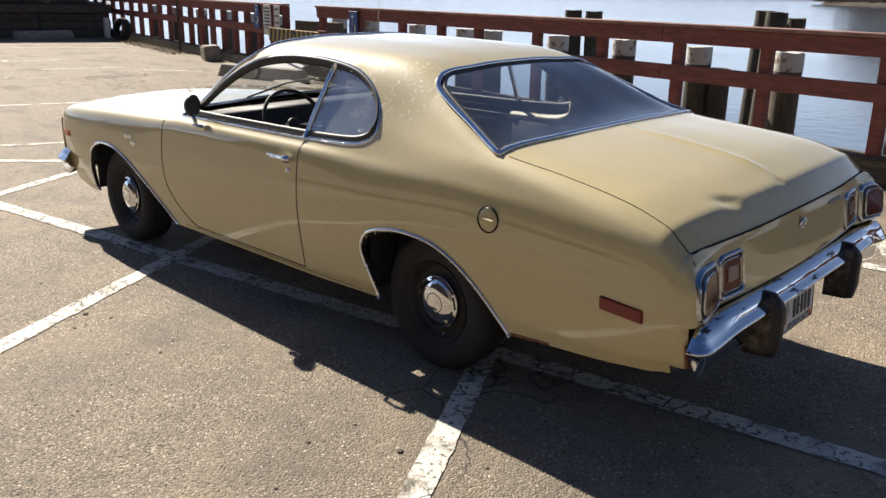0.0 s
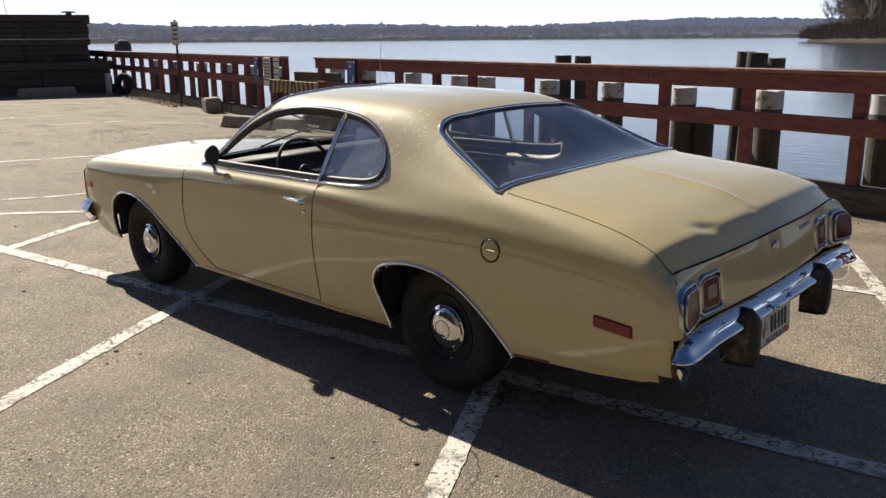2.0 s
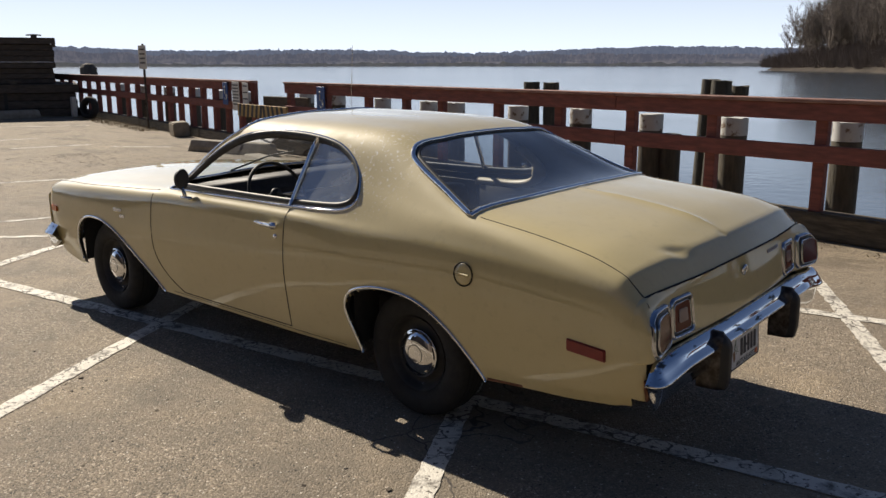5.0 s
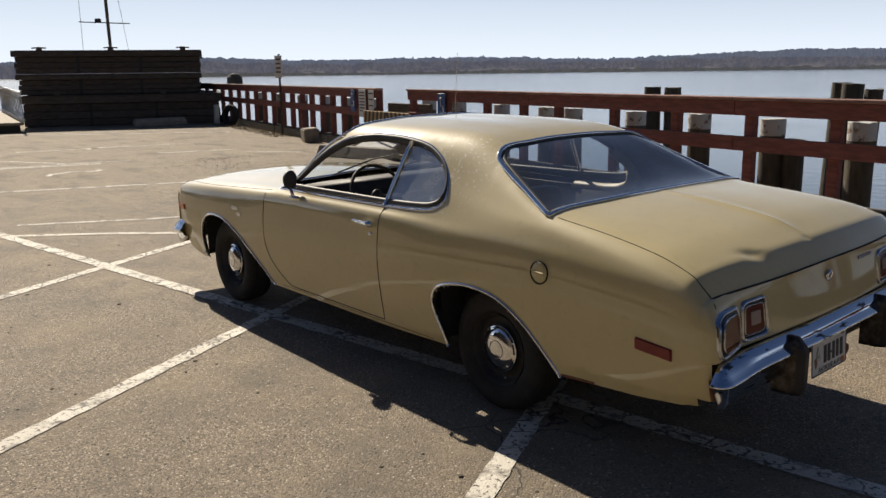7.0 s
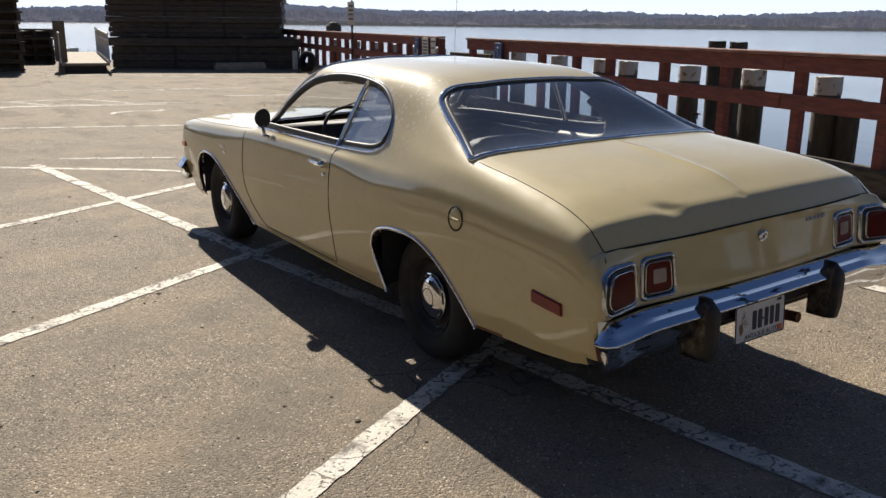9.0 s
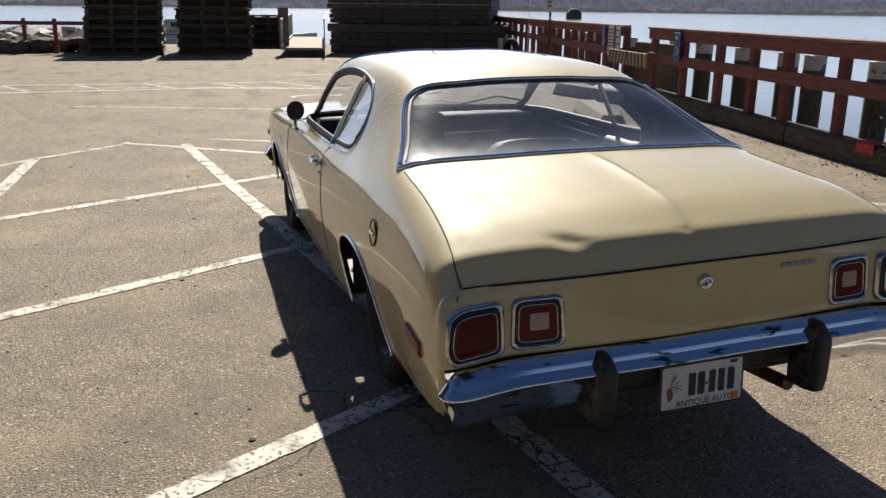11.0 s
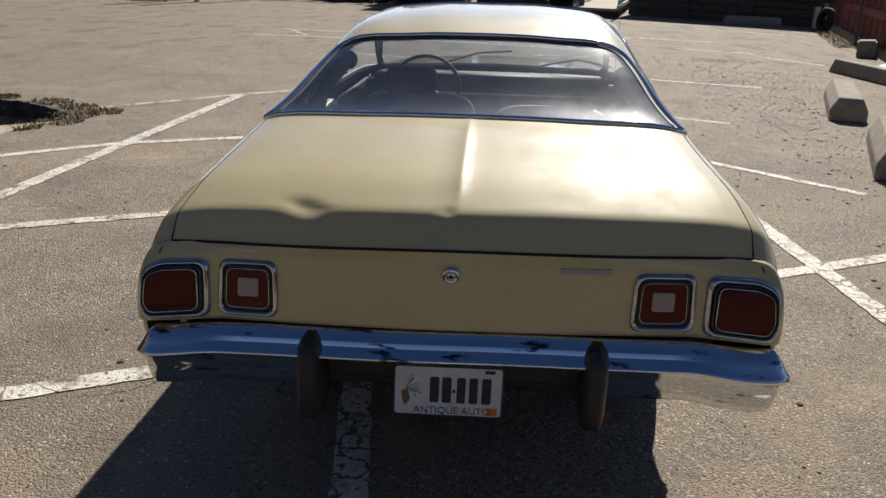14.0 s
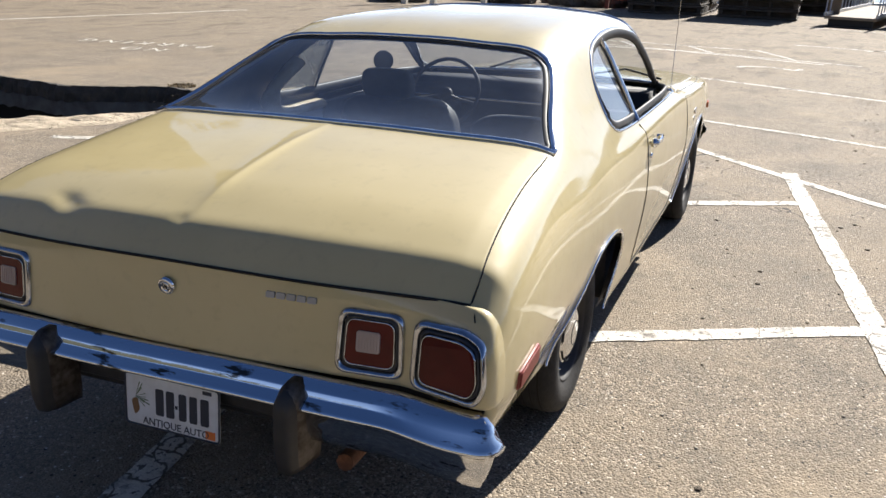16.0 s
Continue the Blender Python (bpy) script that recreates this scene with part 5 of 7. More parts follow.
    # aerial
    an = part("aerial", sweep([(-2.04, .755, .86), (-2.03, .76, 1.2), (-2.0, .772, 1.72)], .0016, seg=6), CHROME_DULL, car, "thin whip aerial")
    part("aerial_base", lathe([(.016, 0), (.014, .012), (.006, .03), (.0, .03)], 14, "z"), CHROME_DULL, an).matrix_basis = Matrix.Translation((-2.04, .755, .862))
    # wipers
    for y in (-.30, .30):
        part("wiper", sweep([(-2.03, y, top_z(-2.03, y) + .012), (-1.93, y + .22, top_z(-1.93, y + .2) + .016), (-1.90, y + .42, top_z(-1.90, y + .40) + .012)], .006, seg=6), BLACK_RUBBER, car)
    # rust behind the rear wheel
    part("rust_patch", sweep([(x, -section(x)[0][0] - .0015, section(x)[0][1] + .006) for x in np.linspace(.475, .66, 8)], .002, .007, 6), RUST, car, "rust along the lower edge behind the wheel")


def underside(car):
    for s in (-1, 1):
        for xc, pts in ((0.03, (-.36, .50)), (-2.55, (-3.08, -2.05))):
            x0, x1, yi, yo = pts[0] + .005, pts[1] - .02, s * .42, s * .80
            v = [(x0, yi, .29), (x1, yi, .33), (x1, yi, .70), (x0, yi, .70), (x0, yo, .29), (x1, yo, .33), (x1, yo, .70), (x0, yo, .70)]
            part("wheel_well", (v, [(0, 1, 2, 3), (3, 2, 6, 7), (0, 3, 7, 4), (1, 5, 6, 2)]), BLACK_PAINT, car)
    part("rear_axle", sweep([(0, -.66, .31), (0, .66, .31)], .045, seg=10), BLACK_PAINT, car)
    part("fuel_tank", box((.45, -.45, .34), (1.00, .40, .46), .03, 2), BLACK_PAINT, car)
    part("exhaust", sweep([(-.6, .35, .25), (.6, .42, .26), (1.12, .45, .30)], .025, seg=8), RUST, car)
    part("bumper_bracket", box((1.10, -.55, .44), (1.205, .55, .50), .01), BLACK_PAINT, car)


def side_top(u):
    s = section(-3.6)
    return float(np.interp(abs(u), s[::-1, 0][:40], s[::-1, 1][:40]))


def build_car():
    car = thing("coupe", "gold-beige two-door 1970s coupe with dented trunk lid", "car")
    build_body(car)
    tail_panel(car)
    tail_lamps(car)
    bumper_fittings(bumper(car, 1.270, 1, .546, .868, .012), 1.270, .546)
    bumper_guard(car, -.375, 1.278, .600, .368)
    bumper_guard(car, .395, 1.278, .600, .368)
    plate(car)
    for s in (-1, 1):
        zs = np.linspace(.448 if s < 0 else .425, .602, 10)
        cols = ((1.150, .0), (1.180, .001), (1.200, .005), (1.210, .012), (1.214, .022))
        v = [(x, s * (side_y(1.155, z) - o), z) for z in zs for x, o in cols]
        fs = [(i * 5 + k, i * 5 + k + 1, i * 5 + k + 6, i * 5 + k + 5) for i in range(9) for k in range(4)]
        part("quarter_end", (v, fs if s < 0 else [f[::-1] for f in fs], True), PAINT, car)
        part("corner_seal", sweep([(1.215, s * (side_y(1.155, z) - .012), z) for z in np.linspace(.455, .535, 6)], .007, .010, 6), RUST, car, "rusty corner filler")
    part('valance', box((1.12, -.72, .40), (1.165, .72, .60), .01), BLACK_PAINT, car)
    # nose
    verts = [(-3.60 - .05 * (1 - (u / .8) ** 4) * math.sin(math.pi * q), u, .36 + (min(top_z(-3.6, u), side_top(u)) - .004 - .36) * q) for q in np.linspace(0, 1, 10) for u in np.linspace(-.785, .785, 31)]
    fs = [(i * 31 + j, i * 31 + j + 1, (i + 1) * 31 + j + 1, (i + 1) * 31 + j) for i in range(9) for j in range(30)]
    part("front_panel", (verts, fs, True), PAINT, car)
    bumper(car, -3.580, -1, .452, .848, .10)
    trims(car)
    interior(car)
    underside(car)
    settle(car)
    for x, left, right in ((.010, -.684, .678), (-2.705, -.752, .698)):
        wheel(car, x, left, -1)
        wheel(car, x, right, 1)
    return car


build_car()


from mathutils.geometry import tessellate_polygon

# ---- the lot ----
def rail_y(x):
    """The line of the railing along the water."""
    return 4.76 - 0.158 * x if x > -10.6 else 6.56 - 0.21 * (x + 11.3)


# outline of the drain pit, from its tip along the far edge and back along the near one
PIT_FAR = [(-4.42, -4.22), (-4.72, -4.62), (-4.95, -5.05), (-5.02, -5.40), (-4.72, -5.80), (-4.40, -6.35), (-4.50, -7.40), (-4.75, -9.2)]
PIT_NEAR = [(-0.9, -8.6), (-1.55, -6.35), (-2.62, -5.23), (-3.19, -4.73), (-3.70, -4.42), (-4.03, -4.19)]


def build_ground():
    edge = [(x, rail_y(x) + 0.30) for x in np.linspace(-34, 40, 38)]
    outer = [(-34, -8)] + edge + [(40, -70), (-60, -70), (-60, -8)]
    hole = PIT_FAR + PIT_NEAR
    loops = [[Vector((x, y, 0)) for x, y in outer], [Vector((x, y, 0)) for x, y in hole]]
    v = [(x, y, 0.0) for x, y in outer + hole]
    f = []
    for a, b, c in tessellate_polygon(loops):
        up = (v[b][0] - v[a][0]) * (v[c][1] - v[a][1]) - (v[b][1] - v[a][1]) * (v[c][0] - v[a][0])
        f.append((a, b, c) if up > 0 else (a, c, b))
    n, base = len(outer), len(v)
    v += [(x, y, -3.0) for x, y in outer]
    for i in range(n):
        k = (i + 1) % n
        f.append((i, base + i, base + k, k))
    f.append(tuple(base + i for i in range(n)))
    ob = part("ground", (v, f), ASPHALT, None)
    tagged(ob, "sandy worn asphalt of a waterside car park", "car park", "", "structure")
    return ob


ground = build_ground()
far_plane = part("water", ([(-4000, -4000, -1.4), (4000, -4000, -1.4), (4000, 4000, -1.4), (-4000, 4000, -1.4)], [(0, 1, 2, 3)]), WATER, None)
tagged(far_plane, "calm blue river water with fine ripples", "water", "", "structure")


def painted_line(points, width=0.105, material=None, z=0.004):
    """A strip of road paint with ragged edges."""
    rng = random.Random(int(abs(points[0][0]) * 100 + abs(points[0][1]) * 10))
    pts = []
    for (x0, y0), (x1, y1) in zip(points, points[1:]):
        n = max(2, int(math.hypot(x1 - x0, y1 - y0) / 0.06))
        pts += [(x0 + (x1 - x0) * i / n, y0 + (y1 - y0) * i / n) for i in range(n)]
    pts.append(points[-1])
    verts, faces = [], []
    for i, (x, y) in enumerate(pts):
        a, b = pts[max(i - 1, 0)], pts[min(i + 1, len(pts) - 1)]
        d = math.hypot(b[0] - a[0], b[1] - a[1]) or 1
        nx, ny = -(b[1] - a[1]) / d, (b[0] - a[0]) / d
        for s in (-1, 1):
            w = s * (width / 2 + rng.uniform(-.006, .006))
            verts.append((x + nx * w, y + ny * w, z))
    for i in range(len(pts) - 1):
        faces.append((2 * i, 2 * i + 2, 2 * i + 3, 2 * i + 1))
    ob = part("painted_line", (verts, faces), material or LINE, None)
    return tagged(ob, "worn white painted parking line", "road marking", "parking lines", "structure")


def stall(x0, y0, y1, slope=-0.57, **kw):
    """A slanted stall line through (x0, 0) between y0 and y1."""
    return painted_line([(x0 + slope * y0, y0), (x0 + slope * y1, y1)], **kw)


def bay(y0, x0, x1, z=0.005, **kw):
    return painted_line([(x0, y0 + 0.157 * x0), (x1, y0 + 0.157 * x1)], 0.12, z=z, **kw)


bay(-0.475, -6.9, 3.6)
stall(-0.215, -5.2, 3.86, -0.585)
painted_line([(-2.42, 3.86), (-2.1, 4.4)], 0.10, LINE_WORN)
painted_line([(-5.3, 4.27), (-3.75, 3.9), (-2.5, 3.56)], 0.09, LINE_WORN)
stall(-2.66, -4.6, 1.55)
painted_line([(-2.40, -4.40), (-2.62, -3.9), (-2.98, -3.56), (-3.36, -3.18), (-5.12, -0.05)])
stall(2.30, 0.95, 4.4)
bay(2.07, -4.45, 5.0)
painted_line([(0.9, -3.25), (-6.25, -3.07)], 0.12, z=0.005)
painted_line([(-4.80, -4.22), (-5.06, -4.0), (-6.2, -3.07), (-7.0, -2.26)], 0.09, LINE_WORN)
painted_line([(-7.15, -2.25), (-6.6, -1.48), (-6.0, -.6), (-5.0, .55), (-4.4, 1.22), (-3.1, 2.76)], 0.09)
painted_line([(-7.25, -1.25), (-6.62, .04), (-6.5, .5), (-6.28, 1.4), (-5.95, 2.38)], 0.08, LINE_WORN)
painted_line([(-11.2, -3.2), (-10.64, -1.52), (-9.82, .95), (-9.35, 2.3), (-9.1, 3.5)], 0.10, LINE_WORN)
painted_line([(-14.4, -3.6), (-14.1, -1.17), (-14.0, -.2), (-13.6, 2.2)], 0.10, LINE_WORN)
painted_line([(-14.75, 3.2), (-14.4, 4.65)], 0.10, LINE_WORN)
painted_line([(-13.7, 4.7), (-12.7, 5.5)], 0.09, LINE_WORN)
painted_line([(-17.2, 1.0), (-16.8, 4.6)], 0.10, LINE_WORN)
painted_line([(-22.5, 3.0), (-19.8, 7.2)], 0.10, LINE_WORN)
painted_line([(-23.6, 1.0), (-22.4, 5.0)], 0.10, LINE_WORN)
# hatched box at the far end
painted_line([(-13.6, -5.3), (-14.0, -1.0), (-13.4, 1.6)], 0.10)
painted_line([(-15.2, -5.2), (-15.2, .5)], 0.10, LINE_WORN)
for k in range(5):
    painted_line([(-15.2, -5.0 + k * 1.35), (-13.9, -4.3 + k * 1.35)], 0.10, LINE_WORN)
# stencilled bay symbols, one stroke each
for cx, cy in ((-12.2, .8), (-17.0, 2.9)):
    painted_line([(cx + .25, cy - .5), (cx, cy - .4), (cx - .15, cy), (cx + .05, cy + .35), (cx - .2, cy + .5)], 0.10, LINE_WORN)
for txt, px, py in (("N O", -7.86, -8.30), ("P A R K I N G", -8.5, -8.86)):
    t = lettering("stencil_" + txt.lower().replace(" ", ""), txt, 0.40, LINE, None, Matrix.Translation((px, py, .004)) @ Matrix.Rotation(radians(-78), 4, "Z") @ Matrix.Diagonal((1, 1.35, 1, 1)), .0005)
    tagged(t, "white stencilled words no parking on asphalt", "road marking", "", "structure")
painted_line([(-10.0, -14.0), (-13.5, -13.2), (-16.5, -12.6)], 0.12)
painted_line([(-6.3, -13.0), (-10.0, -18.5)], 0.12)


# ---- railing along the water ----
def railing(name, xs, x0, x1, label):
    r = thing(name, label, "railing")
    def board(nm, a, b, z0, z1, off, t=.045):
        ya, yb = rail_y(a) + off, rail_y(b) + off
        L = math.hypot(b - a, yb - ya)
        bm = box((0, -t / 2, z0), (L, t / 2, z1), .006)
        ob = part(nm, bm, RED_WOOD, r)
        ob.matrix_basis = Matrix.Translation((a, ya, 0)) @ Matrix.Rotation(math.atan2(yb - ya, b - a), 4, "Z")
        return ob
    cuts = np.linspace(x0, x1, max(2, int((x1 - x0) / 3.6) + 1))
    for a, b in zip(cuts, cuts[1:]):
        board("top_board", a, b - .004, 1.10, 1.26, -.06)
        board("middle_board", a, b - .004, .715, .875, -.06)
        ya, yb = rail_y(a), rail_y(b)
        L = math.hypot(b - a, yb - ya)
        cap = part("cap_board", box((0, -.09, 1.262), (L - .004, .09, 1.30), .006), CAP_WOOD, r)
        cap.matrix_basis = Matrix.Translation((a, ya - .02, 0)) @ Matrix.Rotation(math.atan2(yb - ya, b - a), 4, "Z")
    me = None
    for x in xs:
        bm = box((-.055, -.055, -.3), (.055, .055, 1.258), .008)
        if me is None:
            p = part("post", bm, RED_WOOD, r)
            me = p.data
        else:
            bm.free()
            p = new("post", me)
            p.parent = r
        p.matrix_basis = Matrix.Translation((x, rail_y(x) + .018, 0))
    return r


railing("timber_railing", [-9.95, -8.7, -7.45, -6.45, -5.6, -4.43, -3.33, -2.24, -1.2, -.05, 1.05, 2.15, 3.3, 4.4, 5.5, 6.6, 7.7, 8.8], -10.02, 9.0,
        "red-stained timber railing along the water's edge")
railing("timber_railing", [-11.42, -12.05, -12.72, -13.4, -14.1, -14.8, -15.55, -16.3, -17.1, -17.95, -18.8, -19.7, -20.6, -21.6, -22.6, -23.7, -24.8, -26.0, -27.2, -28.5], -28.6, -11.35,
        "red-stained timber railing with closely set posts")


def kerb(a, b, h, w, off, label="dark weathered timber kerb beneath the railing"):
    ya, yb = rail_y(a) + off, rail_y(b) + off
    L = math.hypot(b - a, yb - ya)
    k = part("kerb_timber", box((0, -w / 2, 0), (L - .01, w / 2, h), .018, 2), KERB_WOOD, None)
    k.matrix_basis = Matrix.Translation((a, ya, 0)) @ Matrix.Rotation(math.atan2(yb - ya, b - a), 4, "Z")
    return tagged(k, label, "kerb", "edge timbers")


for a, b in ((-28.5, -23.5), (-23.5, -18.5), (-18.5, -14.2), (-14.2, -11.3), (-9.95, -5.3), (-5.3, -.6), (-.6, 4.1), (4.1, 9.0)):
    kerb(a, b, .21 if b < -10 else .25, .24, .02)


def mooring_pile(x, y, top, r=.14, lean=(0, 0), white=True):
    p = thing("mooring_pile", "round timber mooring pile with white-painted top" if white else "tall dark timber pile standing in the water", "pile", "mooring piles" if white else "tall piles")
    rng = random.Random(int((x + 50) * 77))
    def shaft(z0, z1, rr):
        seg, rows = 18, 7
        v, f = [], []
        for k in range(rows):
            z = z0 + (z1 - z0) * k / (rows - 1)
            for a in range(seg):
                q = rr * (1 + rng.uniform(-.012, .012))
                v.append((x + lean[0] * (z - top) + q * math.cos(a * 2 * math.pi / seg), y + lean[1] * (z - top) + q * math.sin(a * 2 * math.pi / seg), z + (rng.uniform(-.008, .008) if k == rows - 1 else 0)))
        for k in range(rows - 1):
            for a in range(seg):
                b = (a + 1) % seg
                f.append((k * seg + a, k * seg + b, (k + 1) * seg + b, (k + 1) * seg + a))
        k = len(v)
        v += [v[(rows - 1) * seg + a] for a in range(seg)]
        f.append(tuple(k + a for a in range(seg)))
        return v, f, True
    if white:
        part("painted_top", shaft(top - .19, top, r * 1.02), PILE_WHITE, p, "flaking white paint")
        part("shaft", shaft(-3.0, top - .191, r), PILE_WOOD, p)
    else:
        part("shaft", shaft(-3.0, top, r), PILE_WOOD, p)
    return p


for x, t in ((-10.35, 1.07), (-9.25, 1.08), (-7.85, 1.05), (-6.6, 1.04), (-5.95, 1.04), (-4.6, 1.04), (-3.45, 1.05), (-2.35, 1.03), (-1.25, 1.04), (-.02, 1.06), (1.1, 1.05), (2.2, 1.04), (3.3, 1.05), (4.5, 1.05)):
    mooring_pile(x, rail_y(x) + .65, t)
for x in (-13.0, -14.6, -16.2, -18.0, -20.0, -22.3):
    mooring_pile(x, rail_y(x) + .65, 1.02)
mooring_pile(-2.12, rail_y(-2.35) + .72, .80, .12, white=False)
for x, y, t, r in ((-2.20, 7.35, 1.40, .13), (-2.44, 7.55, 1.41, .12), (-2.05, 7.6, 1.33, .11)):
    mooring_pile(x, y, t, r, (0.03, 0.02), False)
for x, y, t, r in ((-5.66, 7.9, 1.33, .13), (-5.38, 8.05, 1.32, .13)):
    mooring_pile(x, y, t, r, (0.02, -.05), False)


# ---- signs and the gap in the railing ----
def sign_board(name, x, off, z0, z1, w, mat, label, bars=(), wheelchair=False):
    s = thing(name, label, "sign")
    y = rail_y(x) + off
    s.matrix_basis = Matrix.Translation((x, y, 0)) @ Matrix.Rotation(-0.19, 4, "Z")
    part("face", box((-w / 2, -.006, z0), (w / 2, .006, z1), .003), mat, s)
    for u0, u1, v0, v1 in bars:
        part("text_bar", box((u0 * w, -.0085, z0 + v0 * (z1 - z0)), (u1 * w, -.0065, z0 + v1 * (z1 - z0))), SIGN_INK, s)
    if wheelchair:
        c, h = (z0 + z1) / 2, (z1 - z0)
        part("symbol", sweep([(.10 * w + .28 * w * math.cos(a), -.009, c - .12 * h + .2 * w * math.sin(a) * 1.3) for a in np.linspace(-2.6, 1.2, 14)], .008, .003, 6), WHITE_PAINT, s)
        part("symbol", sweep([(-.05 * w, -.009, c + .22 * h), (-.02 * w, -.009, c - .02 * h), (.22 * w, -.009, c - .02 * h), (.34 * w, -.009, c - .2 * h)], .009, .003, 6), WHITE_PAINT, s)
        part("symbol", lathe([(.0, -.009), (.02, -.009), (.02, -.006)], 12), WHITE_PAINT, s).matrix_basis = Matrix.Translation((-.05 * w, 0, c + .30 * h))
    return s


BARS = [(-.4, .4, .86 - .11 * k, .91 - .11 * k) for k in range(7)]
sign_board("accessible_sign", -8.70, -.13, .80, 1.24, .27, BLUE_SIGN, "blue parking sign with white wheelchair symbol", (), True)
sign_board("accessible_sign", -12.55, -.13, .80, 1.25, .24, BLUE_SIGN, "faded blue parking sign on the railing", (), True)
sign_board("notice_sign", -12.02, -.13, .70, 1.27, .34, SIGN_FACE, "white notice board with dark lines of text", BARS)
sign_board("notice_sign", -11.55, -.13, .70, 1.26, .26, SIGN_FACE, "narrow weathered notice board on the railing", BARS[::2])

hz = thing("hazard_board", "striped black and yellow board across the gap", "barrier")
hz.matrix_basis = Matrix.Translation((-10.65, rail_y(-10.65) - .22, 0)) @ Matrix.Rotation(-0.16, 4, "Z")
part("board", box((-1.0, -.02, .62), (.98, .02, .86), .006), YELLOW_PAINT, hz)
for k in range(11):
    u = -.95 + k * .175
    o = np.array([(u, .622), (u + .085, .622), (u + .085 + .05 * (1 if k < 6 else -1), .858), (u + .05 * (1 if k < 6 else -1), .858)])
    part("stripe", slab(o, -.024, -.021, lambda a, b, d: (a, d, b)), BLACK_PAINT, hz)
gp = part("landing_wall", box((-11.35, 6.75, .0), (-9.95, 6.82, 1.0), .01), GREY_WOOD, None)
tagged(gp, "grey plank screen behind the gap in the railing", "screen")

ps = thing("post_sign", "white regulation sign on a thin dark steel post", "sign")
ps.matrix_basis = Matrix.Translation((-17.6, 7.72, 0)) @ Matrix.Rotation(0.35, 4, "Z")
part("post", box((-.022, -.022, 0), (.022, .022, 2.12), .005), GUARD_METAL, ps)
part("face", box((-.12, -.037, 1.50), (.12, -.025, 2.08), .004), SIGN_FACE, ps)
for k in range(4):
    part("text_bar", box((-.08, -.041, 1.96 - k * .11), (.08, -.0375, 2.00 - k * .11)), SIGN_INK, ps)


# ---- wheel stops and blocks ----
def wheel_stop(x, y, turn, L=1.8, label="weathered concrete wheel stop lying on sandy asphalt", h=.17, w=.30, tip=0.0):
    bm = bmesh.new()
    prof = [(-w / 2, 0), (w / 2, 0), (w / 2, h * .45), (w / 2 * .62, h), (-w / 2 * .62, h), (-w / 2, h * .45)]
    rows = [(-L / 2, .72), (-L / 2 + .07, 1.0), (0, 1.0), (L / 2 - .07, 1.0), (L / 2, .72)]
    rings = [[bm.verts.new((u, a * (s if b > .01 else 1), b * s)) for a, b in prof] for u, s in rows]
    for r0, r1 in zip(rings, rings[1:]):
        for i in range(6):
            bm.faces.new((r0[i], r0[(i + 1) % 6], r1[(i + 1) % 6], r1[i]))
    bm.faces.new(rings[0][::-1])
    bm.faces.new(rings[-1])
    bmesh.ops.recalc_face_normals(bm, faces=bm.faces)
    bmesh.ops.bevel(bm, geom=list(bm.edges), offset=.012, segments=1, affect="EDGES")
    ob = part("wheel_stop", bm, CONCRETE, None)
    ob.matrix_basis = Matrix.Translation((x, y, 0)) @ Matrix.Rotation(radians(turn), 4, "Z") @ Matrix.Rotation(radians(tip), 4, "X")
    return tagged(ob, label, "wheel stop", "concrete wheel stops")


wheel_stop(-10.8, 5.60, 11, 2.05, h=.22)
wheel_stop(-7.46, 4.06, -16, 2.05, h=.26, w=.40)
wheel_stop(-4.45, 3.5, -18, 1.9, h=.27, w=.42)
wheel_stop(-24.55, 7.05, 92, 1.75, h=.24)
cb = part("concrete_block", box((-.27, -.18, 0), (.27, .18, .33), .03, 2), CONCRETE, None)
cb.matrix_basis = Matrix.Translation((-14.9, 7.0, 0)) @ Matrix.Rotation(radians(-20), 4, "Z") @ Matrix.Rotation(radians(4), 4, "X")
tagged(cb, "chipped concrete block at the foot of the railing", "block")
bs = part("loose_board", box((-.45, -.28, 0), (.45, .28, .03), .004), PALE_SCRAP, None)
bs.matrix_basis = Matrix.Translation((-10.8, 6.02, .17)) @ Matrix.Rotation(radians(18), 4, "Z") @ Matrix.Rotation(radians(14), 4, "X")
tagged(bs, "pale board leaning between wheel stop and kerb", "board")
ty = part("old_tyre", lathe([(.19, -.07), (.21, -.10), (.30, -.10), (.34, -.06), (.34, .06), (.30, .10), (.21, .10), (.19, .07)], 28), RUBBER, None)
ty.matrix_basis = Matrix.Translation((-22.6, 8.60, .325)) @ Matrix.Rotation(radians(15), 4, "Z") @ Matrix.Rotation(radians(-9), 4, "X")
tagged(ty, "worn black tyre leaning against the railing", "tyre")


# ---- left on the kerb ----
sb = thing("spray_bottle", "dark spray bottle standing on the kerb timber", "bottle", m=Matrix.Translation((-3.85, 5.42, .262)) @ Matrix.Rotation(radians(60), 4, "Z"))
part("body", lathe([(0, 0), (.040, .0), (.044, .01), (.044, .12), (.036, .155), (.018, .185), (.014, .20), (.014, .225), (0, .225)], 20, "z"), BLACK_VINYL, sb)
part("head", smooth_all(box((-.022, -.014, .225), (.060, .014, .262), .008, 2)), BLACK_RUBBER, sb)
part("nozzle", smooth_all(box((.058, -.010, .238), (.078, .010, .260), .004, 2)), WHITE_PAINT, sb)
part("trigger", sweep([(.035, 0, .226), (.048, 0, .205), (.045, 0, .18)], .006, .008, 6), BLACK_RUBBER, sb)


